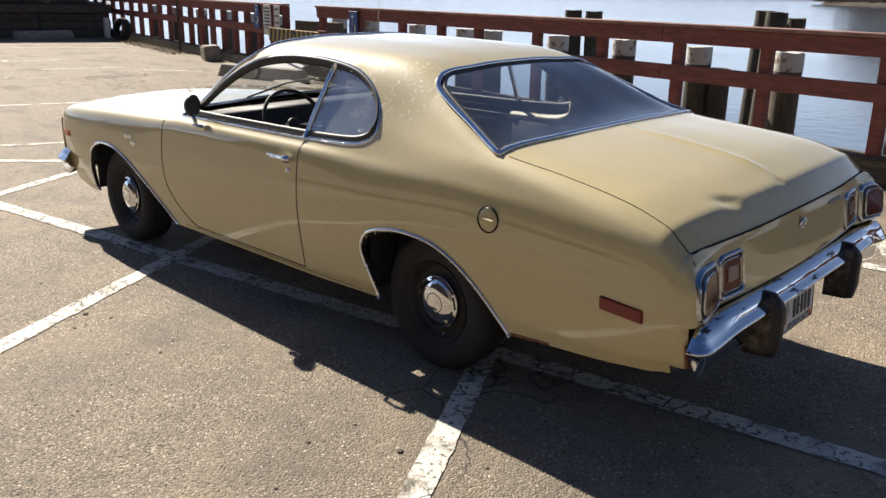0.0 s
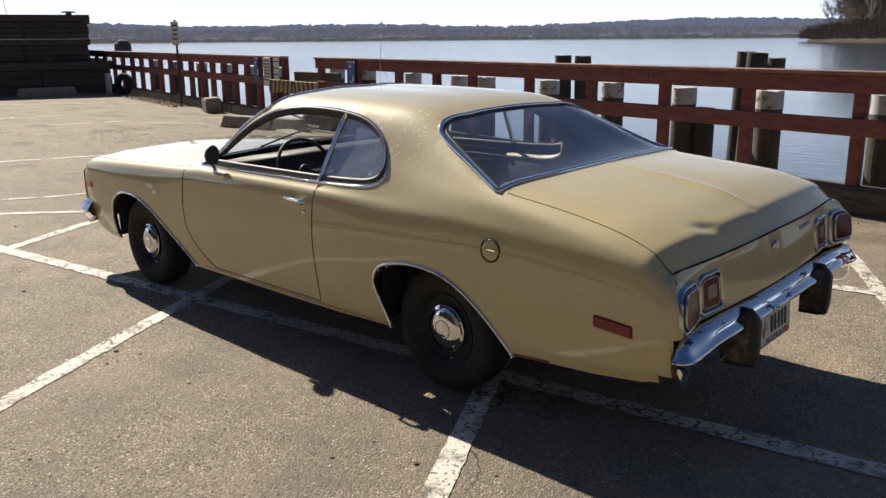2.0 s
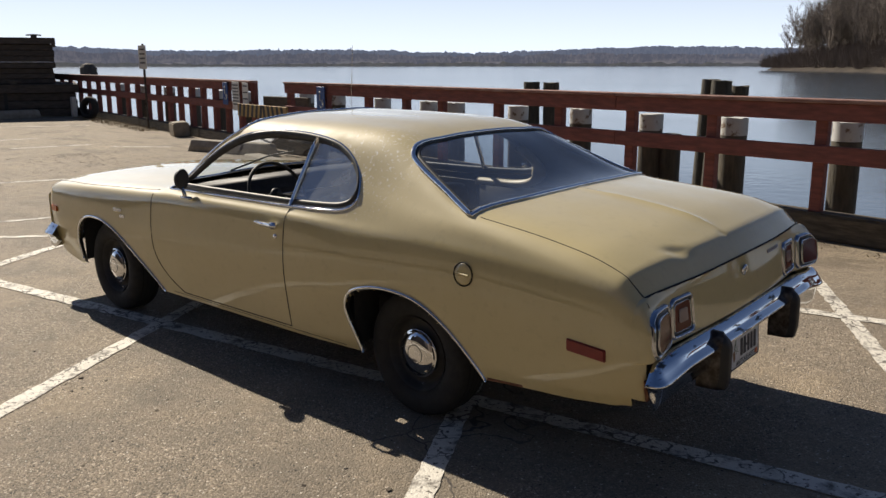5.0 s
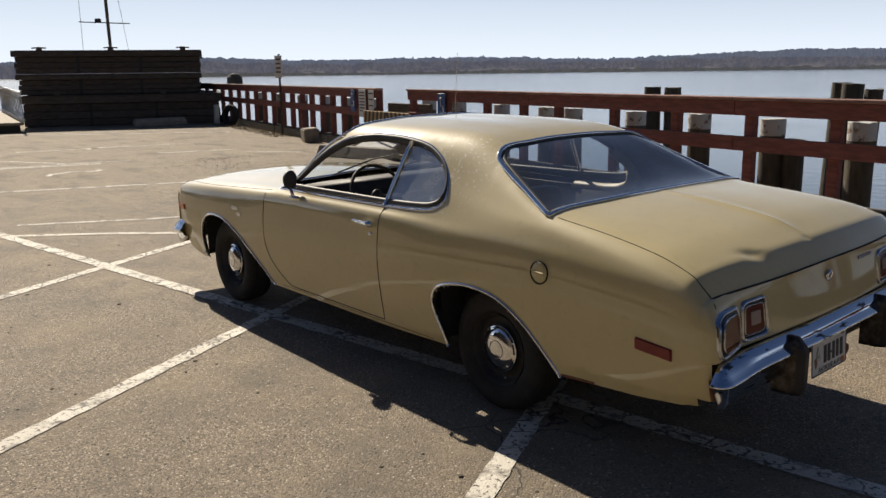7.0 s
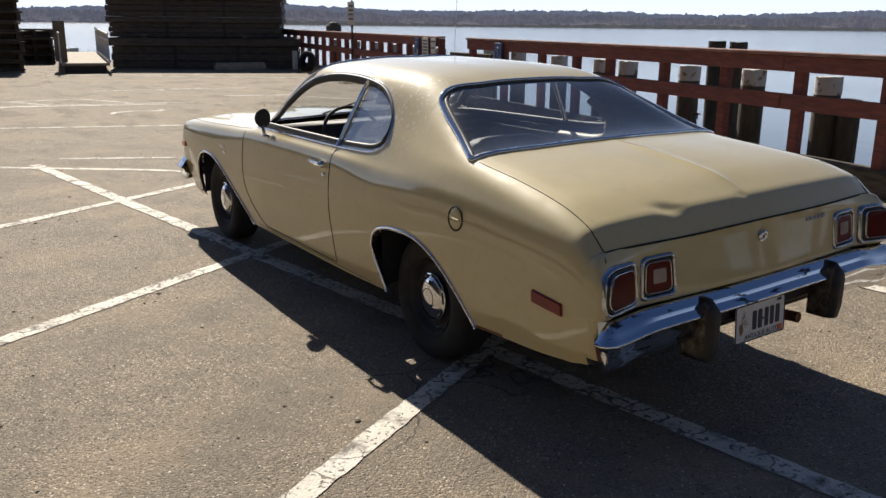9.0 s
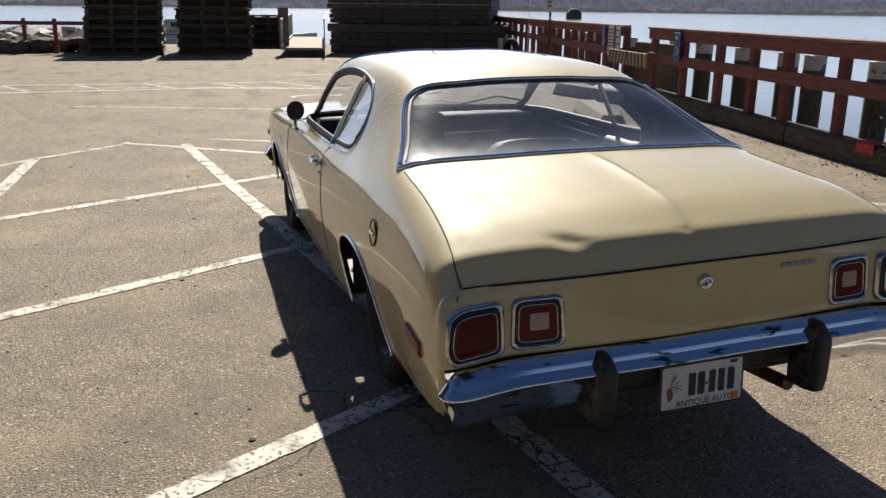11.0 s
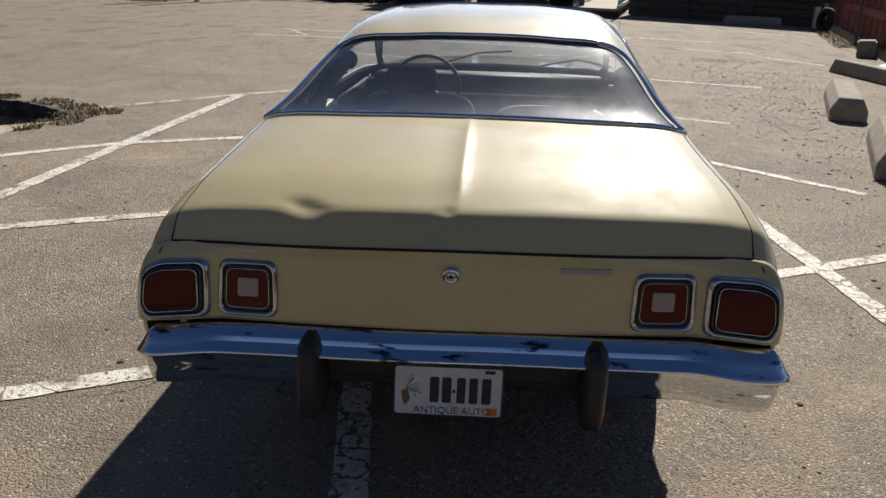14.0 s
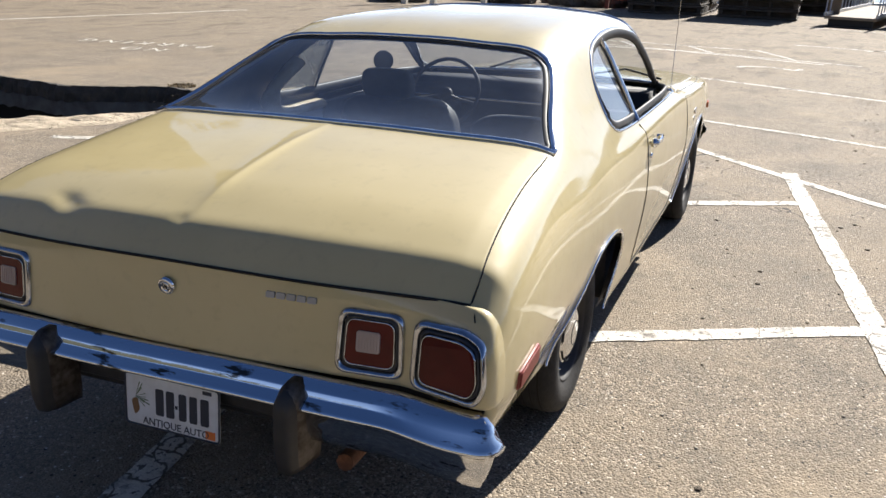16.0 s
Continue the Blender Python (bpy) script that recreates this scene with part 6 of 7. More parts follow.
def rag():
    n, m = 15, 11
    v, f = [], []
    for i in range(n):
        for j in range(m):
            u, w = i / (n - 1) - .5, j / (m - 1)
            y = .10 - .26 * w
            drop = max(0.0, -.045 - y)
            wob = .018 * noise.noise(Vector((u * 9, w * 7, 2)))
            v.append((u * .30 + .02 * noise.noise(Vector((u * 4, w * 5, 7))), max(y, -.045) - .012 * (drop > 0), .014 + abs(wob) * 1.6 - drop * 1.0 + .012 * math.sin(u * 26) * (.4 + drop * 4)))
    for i in range(n - 1):
        for j in range(m - 1):
            a = i * m + j
            f.append((a, a + m, a + m + 1, a + 1))
    ob = part("cleaning_rag", (v, f, True), RED_CLOTH, None)
    sol = ob.modifiers.new("thick", "SOLIDIFY")
    sol.thickness = .004
    ob.matrix_basis = Matrix.Translation((-3.70, rail_y(-3.70) - .065, .262)) @ Matrix.Rotation(-.157, 4, "Z")
    return tagged(ob, "crumpled red cloth draped over the kerb timber", "cloth")


rag()


# ---- stacked floating docks ----
STACK = Matrix.Translation((-24.4, 9.1, 0)) @ Matrix.Rotation(radians(-23.8), 4, "Z") @ Matrix.Translation((25.2, -8.8, 0))


def float_section(name, x0, x1, y0, y1, z0, z1, label, cleats=()):
    d = thing(name, label, "dock section", "stored dock sections", m=STACK)
    n = 4
    hh = (z1 - z0) / n
    for k in range(n):
        a, b = z0 + k * hh, z0 + (k + 1) * hh - .012
        inset = (0.02, .0, .03, -.06)[k]
        part("side_timber", box((x1 - .14 - inset, y0 + inset, a), (x1 - inset, y1 - inset, b), .012), DARK_WOOD, d)
        part("end_timber", box((x0, y0 + inset, a), (x1 - .15, y0 + .14 + inset, b), .012), DARK_WOOD, d)
        part("end_timber", box((x0, y1 - .14 - inset, a), (x1 - .15, y1 - inset, b), .012), DARK_WOOD, d)
    part("core", box((x0 + .02, y0 + .10, z0 + .01), (x1 - .10, y1 - .10, z1 - .04), 0), DARK_WOOD, d)
    part("decking", box((x0, y0 - .05, z1 - .03), (x1 + .07, y1 + .05, z1 + .02), .006), DARK_WOOD, d)
    for k in range(1, 3):
        y = y0 + (y1 - y0) * k / 3
        part("strap", box((x1 - .01, y - .05, z0), (x1 + .012, y + .05, z1 - .05)), BLACK_PAINT, d)
    for y in cleats:
        c = part("cleat", sweep([(x1 - .25, y - .22, z1 + .10), (x1 - .25, y, z1 + .12), (x1 - .25, y + .22, z1 + .10)], .022, seg=8), GREY_WOOD, d, "weathered cleat")
        part("cleat_foot", box((x1 - .29, y - .09, z1 + .02), (x1 - .21, y + .09, z1 + .10), .01), GREY_WOOD, c)
    return d


float_section("dock_section", -31, -25.2, 2.65, 8.8, .02, .98, "dark creosoted floating dock section lying on the ground", (3.7, 7.0))
float_section("dock_section", -31, -25.8, 2.5, 8.2, 1.02, 1.66, "dark floating dock section stacked on another", ())
float_section("dock_section", -31, -25.75, 2.45, 8.25, 1.70, 2.42, "topmost dark dock section with galvanised cleats", (3.2, 5.4, 7.7))
def pallet_stack(x1, y0, y1, layers, seed):
    """Timber frames piled up, each with slatted top, stringers and open gaps."""
    d = thing("pallet_stack", "tall stack of weathered grey timber pallets", "pallets", "stacks of pallets")
    rg = random.Random(seed)
    z = .02
    for k in range(layers):
        h = rg.uniform(.27, .33)
        dx, dy = rg.uniform(-.08, .08), rg.uniform(-.06, .06)
        a, b = y0 + dy, y1 + dy
        part("bottom_board", box((x1 - 2.2 + dx, a, z), (x1 + dx, b, z + .05), .006), PALLET_WOOD, d)
        for t in np.linspace(0.04, .96, 4):
            y = a + (b - a) * t
            part("stringer", box((x1 - 2.15 + dx, y - .06, z + .052), (x1 - .02 + dx, y + .06, z + h - .072), .006), PALLET_WOOD, d)
        for q in range(3):
            part("slat", box((x1 - .28 - q * .5 + dx, a - .02, z + h - .07), (x1 + .01 - q * .5 + dx, b + .02, z + h - .012), .006), PALLET_WOOD, d)
        z += h
    # core added inside so that the gaps look dark, not see-through
    part("load", box((x1 - 2.0, y0 + .12, .03), (x1 - .30, y1 - .12, z - .10), .01), PALLET_WOOD, d, "added core that keeps the gaps between the pallets dark")
    return d


pallet_stack(-26.0, -4.4, -2.05, 8, 3)
pallet_stack(-26.1, -1.62, .78, 8, 4)
pallet_stack(-28.5, -4.5, -2.1, 9, 5)
pallet_stack(-31.2, .55, 2.40, 4, 6)


def gangway():
    g = thing("gangway", "aluminium gangway with truss handrails", "gangway", m=Matrix.Translation((-25.0, 2.3, 0)) @ Matrix.Rotation(radians(-9), 4, "Z") @ Matrix.Translation((25.0, -2.3, 0)))
    x0, x1, y0, y1 = -34.5, -24.3, 1.62, 2.98
    part("deck", box((x0, y0, .22), (x1, y1, .30), .01), TAN_DECK, g)
    part("deck_lip", box((x1, y0 + .1, 0.0), (x1 + .25, y1 - .1, .03)), BLACK_PAINT, g)
    for x in (x0 + .2, x1 - .2):
        part("roller_foot", box((x - .1, y0 + .1, 0), (x + .1, y1 - .1, .23), .01), BLACK_PAINT, g)
    for y in (y0, y1):
        part("kick_rail", box((x0, y - .03, .30), (x1, y + .03, .40), .006), ALUMINIUM, g)
        part("handrail", sweep([(x0, y, 1.24), (x1, y, 1.16)], .034, seg=8), ALUMINIUM, g)
        part("middle_rail", sweep([(x0, y, 1.02), (x1, y, .96)], .018, seg=8), ALUMINIUM, g)
        for k in range(15):
            x = x0 + .1 + (x1 - x0 - .2) * k / 14
            part("baluster", sweep([(x, y, .38), (x - .05, y, .75), (x - .12, y, 1.18)], .020, seg=6), ALUMINIUM, g)
    part("end_board", box((-25.62, y0 - .14, .30), (-25.56, y0 + .20, 1.52), .008), GREY_WOOD, g, "grey upright board beside the gangway")
    return g


gangway()
def moored_boat(x, y, L, turn, hull_mat, label):
    b = thing("moored_boat", label, "boat", "moored boats", m=Matrix.Translation((x, y, -1.35)) @ Matrix.Rotation(radians(turn), 4, "Z"))
    v, f = [], []
    n = 13
    for i in range(n):
        t = i / (n - 1)
        w = .16 * L * (1 - max(0, (t - .45) / .55) ** 2.2)
        for k, (q, z) in enumerate(((0, -.2), (.75, 0), (.95, .6), (1.0, 1.05 + .3 * t * t), (.93, 1.05 + .3 * t * t), (0, 1.0 + .3 * t * t))):
            v.append((t * L - L / 2, q * w, z))
        for k, (q, z) in enumerate(((.93, 1.05 + .3 * t * t), (1.0, 1.05 + .3 * t * t), (.95, .6), (.75, 0), (0, -.2))):
            v.append((t * L - L / 2, -q * w, z))
    for i in range(n - 1):
        for k in range(11):
            a, c = i * 11 + k, i * 11 + (k + 1) % 11
            f.append((a, c, c + 11, a + 11))
    f.append(tuple(range(11)))
    part("hull", (v, f), hull_mat, b)
    part("cabin", smooth_all(box((-.15 * L, -.09 * L, 1.0), (.16 * L, .09 * L, 1.95), .12, 3)), WHITE_PAINT, b)
    part("cabin_window", box((-.10 * L, -.094 * L, 1.45), (.12 * L, .094 * L, 1.78), .01), BLACK_PAINT, b)
    part("rub_rail", box((-.48 * L, -.161 * L, .92), (.0, .161 * L, .99), .01), BLUE_SIGN, b)
    return b


moored_boat(-52, 2.6, 8.5, 70, WHITE_PAINT, "white motor boat with blue stripe moored beyond the docks")
moored_boat(-60, -1.5, 7.5, 100, PALE_SCRAP, "small grey boat lying at a float beyond the gangway")
fl = part("float_dock", box((-66, -7, -1.5), (-46, -4.6, -.9), .03), GREY_WOOD, None)
tagged(fl, "grey timber float on the river beyond the gangway", "dock")
st = part("white_stub_post", box((-.07, -.07, 0), (.07, .07, .62), .012), WHITE_PAINT, None)
st.matrix_basis = Matrix.Translation((-23.95, 8.75, 0))
tagged(st, "short white post beside the stacked docks", "post")
mast = thing("sailboat_mast", "tall thin mast with crosstrees and stays behind the docks", "mast")
part("pole", sweep([(-45, 12.5, -1.5), (-45, 12.3, 12)], .09, seg=8), GREY_WOOD, mast)
part("crosstree", sweep([(-45, 10.9, 4.42), (-45, 13.6, 4.40)], .03, seg=6), BLACK_PAINT, mast)
part("lamp", smooth_all(box((-45.1, 11.75, 4.42), (-44.9, 12.05, 4.62), .03, 2)), BLACK_PAINT, mast)
for y in (10.4, 13.9):
    part("stay", sweep([(-45, y, -1), (-45, 12.3, 11.8)] if y > 12 else [(-45, 11.0, 0), (-45, 11.0, 9)], .012, seg=5), BLACK_PAINT, mast)


# ---- far left edge: posts, fence, boulders ----
for x, y in ((-23.2, -11.2), (-23.6, -10.35), (-25.8, -9.4)):
    wp = part("white_post", box((-.09, -.09, 0), (.09, .09, 2.2), .012), WHITE_PAINT, None)
    wp.matrix_basis = Matrix.Translation((x, y, 0))
    tagged(wp, "square white-painted timber post", "post", "white posts")
rf = thing("low_fence", "low red-stained rail fence at the lot's edge", "fence")
for k in range(6):
    y = -9.2 + k * .95
    part("post", box((-28.3 + .25 * k, y - .06, 0), (-28.18 + .25 * k, y + .06, 1.1), .01), RED_WOOD, rf)
for z in (.35, .95):
    part("rail", sweep([(-28.22, -9.4, z), (-26.95, -4.3, z)], .03, .07, 6), RED_WOOD, rf)


def boulder(x, y, r, seed, material=None, name="boulder", label="rough grey boulder at the edge of the lot", flat=.7):
    rng = random.Random(seed)
    bm = bmesh.new()
    bmesh.ops.create_icosphere(bm, subdivisions=3, radius=1)
    off = Vector((rng.uniform(0, 50), rng.uniform(0, 50), 0))
    sx, sy = rng.uniform(.8, 1.4), rng.uniform(.8, 1.3)
    for v in bm.verts:
        k = 1 + .35 * noise.noise(v.co * 1.1 + off) + .12 * noise.noise(v.co * 3.2 + off)
        v.co = Vector((v.co.x * r * sx * k, v.co.y * r * sy * k, v.co.z * r * flat * k))
    ob = part(name, bm, material or BOULDER, None)
    ob.matrix_basis = Matrix.Translation((x, y, r * flat * .55)) @ Matrix.Rotation(rng.uniform(0, 6), 4, "Z")
    return tagged(ob, label, "boulder", "boulders along the edge")


rng = random.Random(11)
for k in range(26):
    t = k / 25
    x, y = -24.6 - 16 * t + rng.uniform(-.4, .4), -11.9 - 17 * t + rng.uniform(-.5, .5)
    boulder(x, y, rng.uniform(.45, .95), k)
for k in range(14):
    boulder(-27.2 - rng.uniform(0, 2.5), -12 + k * .6, rng.uniform(.3, .6), 100 + k)
for k in range(40):
    x, y = -30.5 - rng.uniform(0, 5), rng.uniform(-11, -4.5)
    b = part("scrap_slab", box((-.4, -.25, 0), (.4, .25, .12), .02), PALE_SCRAP, None)
    b.matrix_basis = Matrix.Translation((x, y, rng.uniform(.0, .5))) @ pose(0, 0, 0, rng.uniform(-25, 25), rng.uniform(-25, 25), rng.uniform(0, 180))
    tagged(b, "pale broken slab lying in a heap", "rubble", "heap of broken slabs")


# ---- drain pit with broken asphalt edge ----
def along(points, n):
    """n even steps along a line of points."""
    d = np.concatenate([[0], np.cumsum([math.dist(a, b) for a, b in zip(points, points[1:])])])
    t = np.linspace(0, d[-1], n)
    return np.column_stack([np.interp(t, d, [p[0] for p in points]), np.interp(t, d, [p[1] for p in points])])


def strip(rows):
    """A sheet through rows of points."""
    n, m = len(rows), len(rows[0])
    return [p for r in rows for p in r], [(m * i + k, m * i + k + 1, m * i + m + k + 1, m * i + m + k) for i in range(n - 1) for k in range(m - 1)]


def drain():
    d = thing("drain_pit", "deep dark drain pit with broken asphalt edge", "drain", "", "structure")
    far, near = along(PIT_FAR, 130), along(PIT_NEAR, 90)
    mid = np.array((-3.0, -6.4))

    def inward(p, w):
        q = mid - p
        return p + q / np.linalg.norm(q) * w

    def wob(i, k, s, a):
        return a * noise.noise(Vector((i * s, k * 3.7, 1.3)))
    # broken slab of asphalt, its shaded face, the concrete wall below and the dark bottom
    slab, wall, low = [], [], []
    for i, p in enumerate(far):
        g = min(1, i / 26)
        h = .05 + .11 * g + wob(i, 0, .35, .03)
        rows = [inward(p, -.10), inward(p, wob(i, 1, .5, .03)), inward(p, .03 + wob(i, 2, .6, .04)), inward(p, .02 + wob(i, 3, .7, .05)), inward(p, -.03)]
        slab.append([(*q, z) for q, z in zip(rows, (.003, .016 + wob(i, 4, .4, .014), -h * .4, -h, -h - .01))])
        a, b = inward(p, .03), inward(p, .05)
        wall.append([(*inward(p, -.06), -h), (*a, -h - .005), (*b, -h - .16)])
        low.append([(*inward(p, -.05), -h - .15), (*inward(p, -.05), -1.3)])
    part("asphalt_slab", strip(slab), DARK_HOLE, d, "broken asphalt slab edge")
    part("concrete_wall", strip(wall), PIT_WALL, d, "stained concrete wall of the drain")
    # pit walls and floor are coloured near black for the shade down there
    low += [[(*p, -.02), (*p, -1.3)] for p in near]
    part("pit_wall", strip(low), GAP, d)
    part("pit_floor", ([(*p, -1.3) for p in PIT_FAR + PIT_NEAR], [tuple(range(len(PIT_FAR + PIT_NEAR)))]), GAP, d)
    # crumbling sandy edge on the near side
    rows = []
    for i, p in enumerate(near):
        t = 1 - i / (len(near) - 1)
        w = .50 * min(1, t * 3.2) * (1 + wob(i, 5, .3, .35)) + .03
        o = np.array((.55, .83)) if t > .35 else np.array((.3, .95))
        row = [(*(p - o * (.05 + wob(i, 6, .5, .03))), -.12), (*(p - o * (.03 + wob(i, 7, .6, .04))), .0)]
        for k in range(9):
            u = k / 8
            q = p + o * w * u
            z = .030 * (1 - u ** 3) * min(1, t * 5 + .2) * (1 + wob(i, 8 + k, .55, 1.0)) + .003
            row.append((*q, max(z, .002) if k < 8 else .001))
        rows.append(row)
    part("sand_edge", strip(rows), SAND_EDGE, d, "pale crumbling sandy edge")
    return d


drain()


def tufts(name, places, label, material, n, h):
    rg = random.Random(3)
    v, f = [], []
    for cx, cy, r in places:
        for _ in range(n):
            a, q = rg.uniform(0, 6.28), r * math.sqrt(rg.random())
            x, y = cx + q * math.cos(a), cy + q * math.sin(a)
            b, l = rg.uniform(0, 6.28), h * rg.uniform(.4, 1.2)
            dx, dy = .008 * math.cos(b + 1.57), .008 * math.sin(b + 1.57)
            k = len(v)
            v += [(x - dx, y - dy, 0), (x + dx, y + dy, 0), (x + math.cos(b) * l * .7, y + math.sin(b) * l * .7, l * rg.uniform(.3, 1))]
            f.append((k, k + 1, k + 2))
    ob = part(name, (v, f), material, None)
    return tagged(ob, label, "grass", "", "stuff")


tufts("dry_grass", [(-5.05, -4.75, .22), (-4.45, -4.15, .22), (-4.1, -4.12, .2), (-3.75, -4.28, .16), (-5.2, -5.35, .16), (-4.85, -4.35, .2), (-4.7, -4.0, .2)], "dry brown grass round the drain", DRY_GRASS, 330, .045)
tufts("dry_weeds", [(x, rail_y(x) - .35, .35) for x in np.linspace(-23, -17, 9)] + [(-24.6, 8.6, .6)], "dry weeds along the foot of the railing", DRY_GRASS, 160, .10)
tufts("kerb_litter", [(x, rail_y(x) - .28, .22) for x in np.linspace(-9.5, 3.5, 20)], "leaf litter along the kerb timber", DRY_GRASS, 60, .025)


# ---- pebbles and grit ----
def grit(name, label, category, material, count, sizes, seed, kerb_share, height):
    """Loose bits strewn over the asphalt, thicker along the kerb."""
    rg = random.Random(seed)
    v, f = [], []
    for _ in range(count):
        x, y = rg.uniform(-12, 2.5), rg.uniform(-5, 4.4)
        if rg.random() < kerb_share:
            y = rg.gauss(3.6, .7)
            x = rg.uniform(-13, 0)
        if -3.7 < x < 1.3 and abs(y) < .95 or y > rail_y(x) - .2:
            continue
        s = rg.choice(sizes)
        k = len(v)
        a = rg.uniform(0, 6.28)
        for h, g in ((.0005, 1.0), (s * height, .85)):
            for j in range(5):
                q = s * g * rg.uniform(.8, 1.2)
                v.append((x + q * math.cos(a + j * 1.257), y + q * math.sin(a + j * 1.257), h))
        v.append((x, y, s * height * 1.4))
        for j in range(5):
            n = (j + 1) % 5
            f += [(k + j, k + n, k + 5 + n, k + 5 + j), (k + 5 + j, k + 5 + n, k + 10)]
    ob = part(name, (v, f), material, None)
    return tagged(ob, label, category, "", "stuff")


grit("grit", "loose pebbles and grit on the asphalt", "gravel", CONCRETE, 2600, (.003, .004, .004, .006, .008), 21, .5, .6)
grit("debris", "dark bark crumbs and dead leaves along the kerb", "debris", KERB_WOOD, 2400, (.005, .006, .008, .010, .015), 27, .82, .35)


# ---- the river's far shores ----
def far_ridge(name, dist, az0, az1, base, rise, seed, material, label, n=2800, depth=60):
    """A wooded shore seen across the water: a bank with a saw-toothed line of tree tops."""
    rg = random.Random(seed)
    v, f = [], []
    for i in range(n):
        a = radians(az0 + (az1 - az0) * i / (n - 1))
        u = i * 1400.0 / n
        h = base + rise * (.5 + .9 * noise.noise(Vector((u * .006, seed, 0)))) + 2.5 * noise.noise(Vector((u * .05, seed, 3))) + 2.4 * noise.noise(Vector((u * .21, seed, 5))) + 1.8 * noise.noise(Vector((u * .7, seed, 6)))
        if noise.noise(Vector((u * .33, seed, 8))) > .52:
            h += 2.5
        r = dist * (1 + .06 * noise.noise(Vector((u * .004, seed, 9))))
        c, s = math.cos(a), math.sin(a)
        v += [(c * (r + q), s * (r + q), z) for q, z in ((0, -1.6), (2, max(1, h * .5)), (depth * .1, h), (depth * .1 + 40, -2))]
    for i in range(n - 1):
        for k in range(3):
            f.append((4 * i + k, 4 * i + k + 1, 4 * i + 5 + k, 4 * i + 4 + k))
    ob = part(name, (v, f), material, None)
    return tagged(ob, label, "wooded shore", "", "structure")


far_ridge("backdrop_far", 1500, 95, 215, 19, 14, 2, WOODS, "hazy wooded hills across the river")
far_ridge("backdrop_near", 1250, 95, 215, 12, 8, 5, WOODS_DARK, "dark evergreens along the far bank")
# three unseen backdrops, added to darken reflections and cut low sky light
far_ridge("backdrop_behind", 62, 214, 226, 17, 4, 21, BACKDROP_BROWN, "unseen low backdrop added for reflections in the car's side", 300, 30)
far_ridge("backdrop_behind", 62, 225, 300, 30, 5, 22, BACKDROP_BROWN, "unseen tall backdrop added for reflections in the car's side", 500, 30)
far_ridge("backdrop_behind", 90, 299, 408, 20, 5, 23, BACKDROP_DARK, "unseen dark backdrop added to shade the car's tail", 500, 30)
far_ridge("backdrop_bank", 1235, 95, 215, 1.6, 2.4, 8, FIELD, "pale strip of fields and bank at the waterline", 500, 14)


def bare_tree(rg, x, y, z, h, v, f):
    """Adds a leafless tree: a tapered trunk that forks again and again."""
    def limb(p, d, l, r, level):
        segs = 3 if level < 2 else 2
        prev = None
        q = Vector(p)
        dd = Vector(d)
        for s in range(segs + 1):
            rr = max(.035, r * (1 - .45 * s / segs))
            k = len(v)
            side = dd.cross(Vector((.3, .9, .2))).normalized()
            up = side.cross(dd).normalized()
            for j in range(3):
                a = j * 2.094
                v.append(q + side * rr * math.cos(a) + up * rr * math.sin(a))
            if prev is not None:
                for j in range(3):
                    f.append((prev + j, prev + (j + 1) % 3, k + (j + 1) % 3, k + j))
            prev = k
            if level == 3 and s > 0:
                for _ in range(3):
                    e = (dd + Vector((rg.uniform(-1, 1), rg.uniform(-1, 1), rg.uniform(-.2, .9)))).normalized() * l * rg.uniform(.5, .9)
                    i = len(v)
                    v.extend((q - side * .05, q + side * .05, q + e))
                    f.append((i, i + 1, i + 2))
            if level < 3 and s > 0:
                for _ in range(2 if level else 3):
                    nd = (dd + Vector((rg.uniform(-1, 1), rg.uniform(-1, 1), rg.uniform(-.1, .7))) * .75).normalized()
                    limb(q, nd, l * rg.uniform(.45, .7), rr * .62, level + 1)
            q = q + dd * l / segs
            dd = (dd + Vector((rg.uniform(-.2, .2), rg.uniform(-.2, .2), rg.uniform(-.02, .1)))).normalized()
    limb((x, y, z), (rg.uniform(-.12, .12), rg.uniform(-.12, .12), 1), h * .55, h * .012, 0)


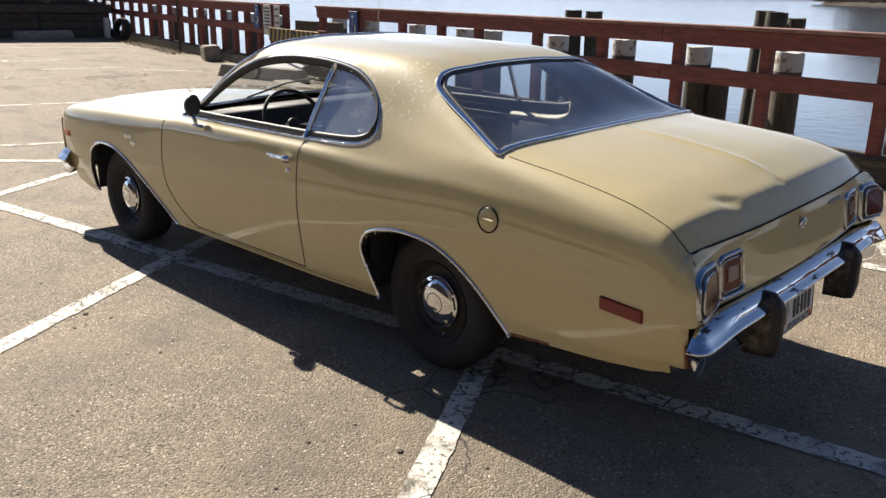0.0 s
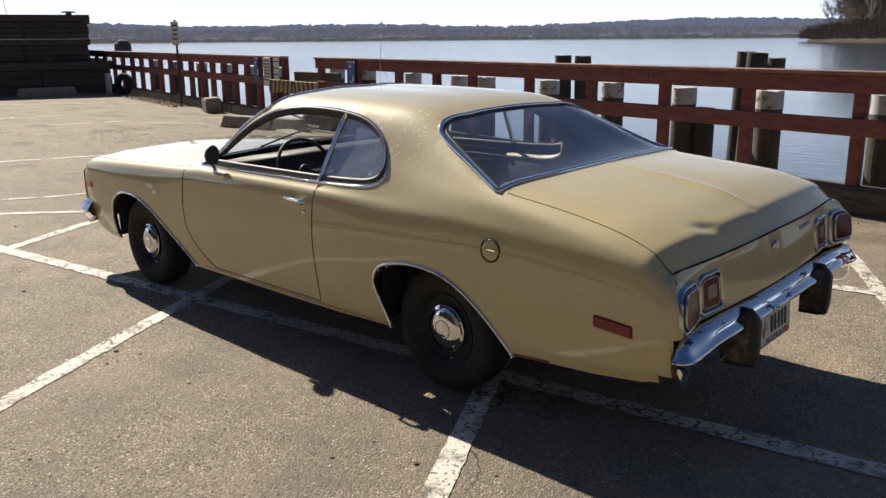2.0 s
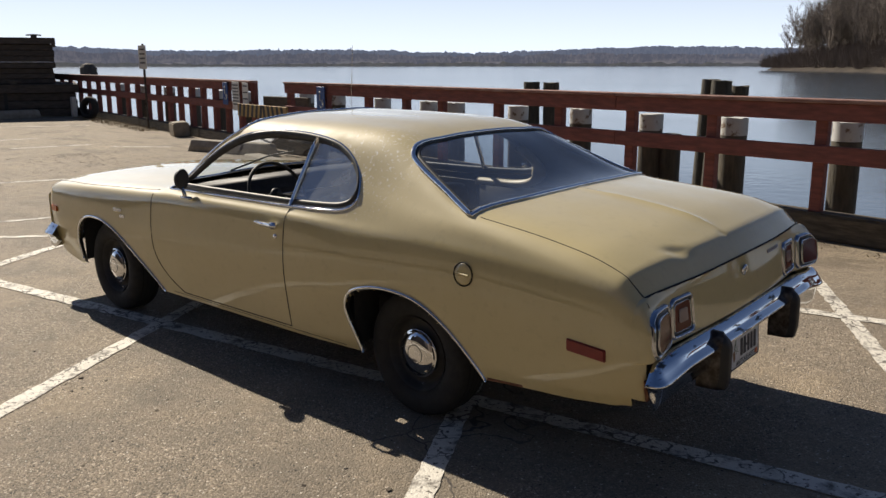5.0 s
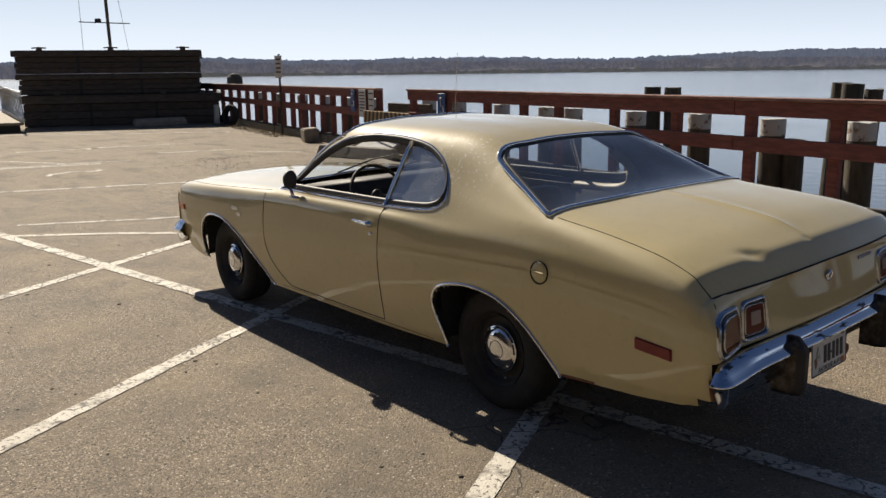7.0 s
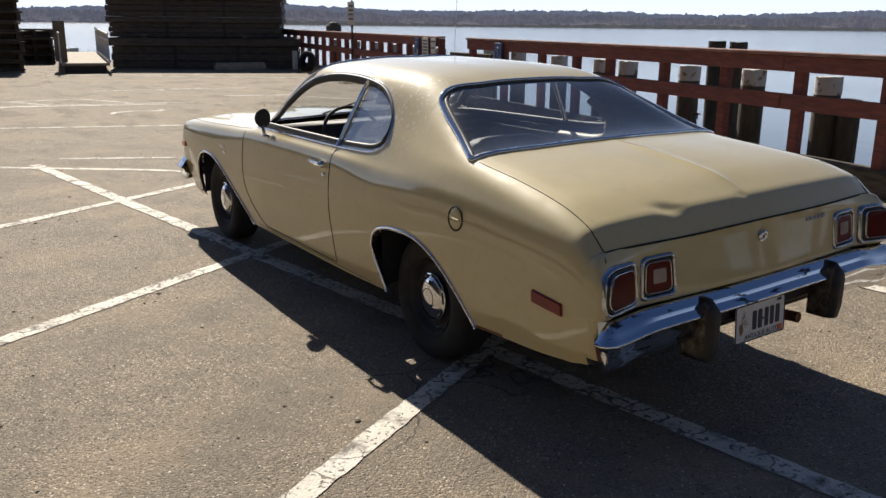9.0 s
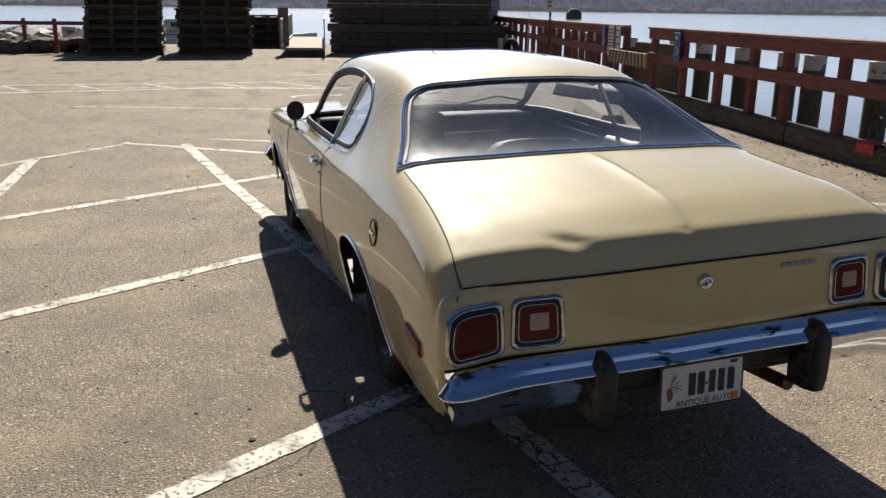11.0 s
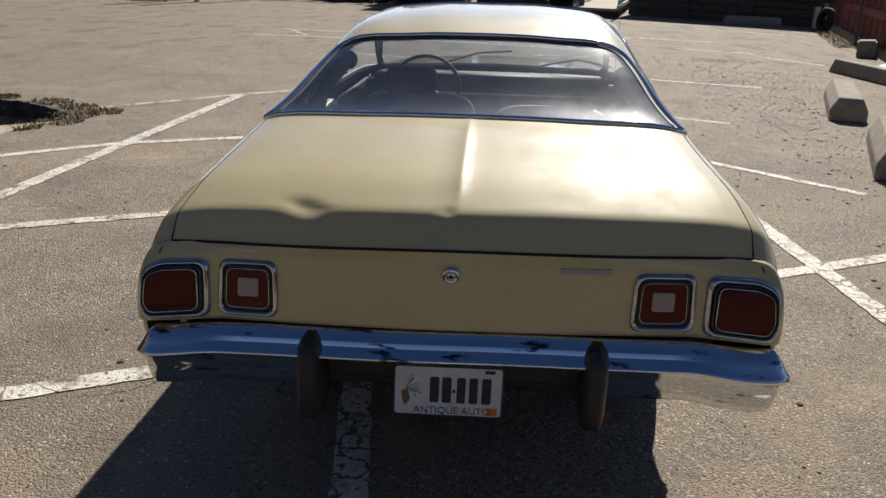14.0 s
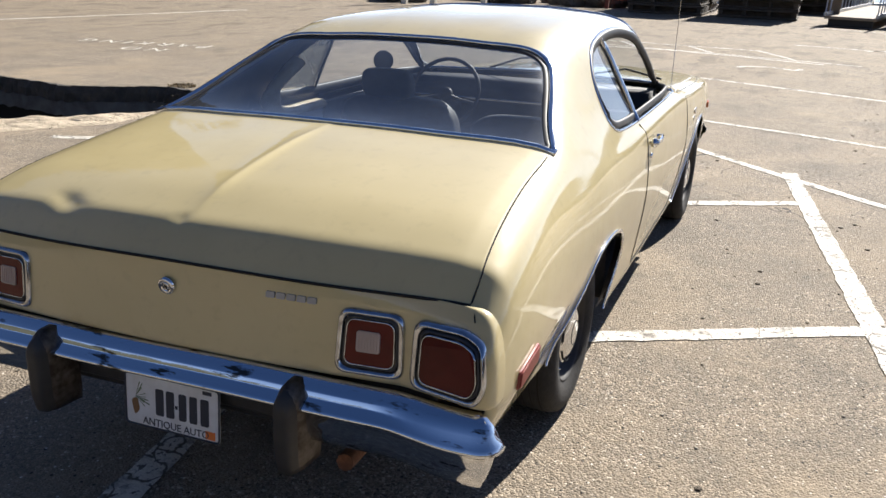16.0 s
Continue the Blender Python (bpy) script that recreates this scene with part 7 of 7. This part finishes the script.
def wooded_point():
    # ground of the point
    tip = [(-156, 402), (-120, 358), (-74, 310), (-12, 270), (75, 240), (190, 230), (320, 240)]
    v, f = [], []
    shore = spline([(a, b) for a, b in tip], 10)
    for x, y in shore:
        d = Vector((0.25, 1, 0)).normalized()
        k = max(0.0, min(1, (x + 156) / 60))
        for t, z in ((0, -1.6), (1.0, -1.0), (2.5, -.5), (4.5, .4), (14, 2.5 + 5 * k), (30, 3 + 10 * k), (60, 3 + 12 * k), (140, 3 + 12 * k)):
            v.append((x + d.x * t + t * .3, y + d.y * t, z))
    n = 8
    for i in range(len(shore) - 1):
        for k in range(n - 1):
            f.append((i * n + k, (i + 1) * n + k, (i + 1) * n + k + 1, i * n + k + 1))
    tagged(part("wooded_bank", (v, f, True), BANK, None), "brown scrubby bank of the wooded point", "shore", "", "structure")
    rg = random.Random(17)
    v, f = [], []
    for k in range(300):
        i = rg.random() ** 0.9
        x, y = shore[min(int(i * .62 * len(shore)), len(shore) - 1)]
        back = rg.uniform(6, 55)
        bare_tree(rg, x + back * .55 + rg.uniform(-3, 3) + 4, y + back, 0.5 + back * .09, rg.uniform(23, 36) * (.68 + .32 * min(1, (x + 162) / 60)), v, f)
    tagged(part("bare_trees", (v, f), BARK, None), "leafless trees crowded on the wooded point", "trees", "", "stuff")
    # undergrowth: brushy clumps of thin stems
    v, f = [], []
    for _ in range(2600):
        x, y = shore[min(int(rg.random() ** 1.1 * .72 * len(shore)), len(shore) - 1)]
        back = rg.uniform(0.0, 32)
        k0 = max(0.0, min(1, (x + 156) / 60))
        cx, cy, cz = x + back * .55 + rg.uniform(-5, 5), y + back, .3 + back * (.10 + .30 * k0)
        h = rg.uniform(3.0, 9.5)
        for _ in range(26):
            a, tilt = rg.uniform(0, 6.28), rg.uniform(.1, .9)
            k = len(v)
            l = h * rg.uniform(.5, 1)
            ox, oy = rg.uniform(-1.2, 1.2), rg.uniform(-1.2, 1.2)
            w = rg.uniform(.04, .10)
            v += [(cx + ox - w, cy + oy, cz - .5), (cx + ox + w, cy + oy, cz - .5), (cx + ox + l * tilt * math.cos(a), cy + oy + l * tilt * math.sin(a), cz + l * (1 - .4 * tilt))]
            f.append((k, k + 1, k + 2))
    tagged(part("undergrowth", (v, f), POINT_SCRUB, None), "dry brown scrub beneath the bare trees", "scrub", "", "stuff")


wooded_point()
buoy = part("islet", ([(-258 + 2.6 * math.cos(a) * r, 122 + 2.6 * math.sin(a) * r, z) for r, z in ((1, -1.6), (.95, .6), (.6, 1.6), (.2, 2.0)) for a in np.linspace(0, 6.28, 12, endpoint=False)],
              [(k * 12 + a, k * 12 + (a + 1) % 12, (k + 1) * 12 + (a + 1) % 12, (k + 1) * 12 + a) for k in range(3) for a in range(12)]), DARK_WOOD, None)
tagged(buoy, "dark round timber crib standing in the river", "crib")
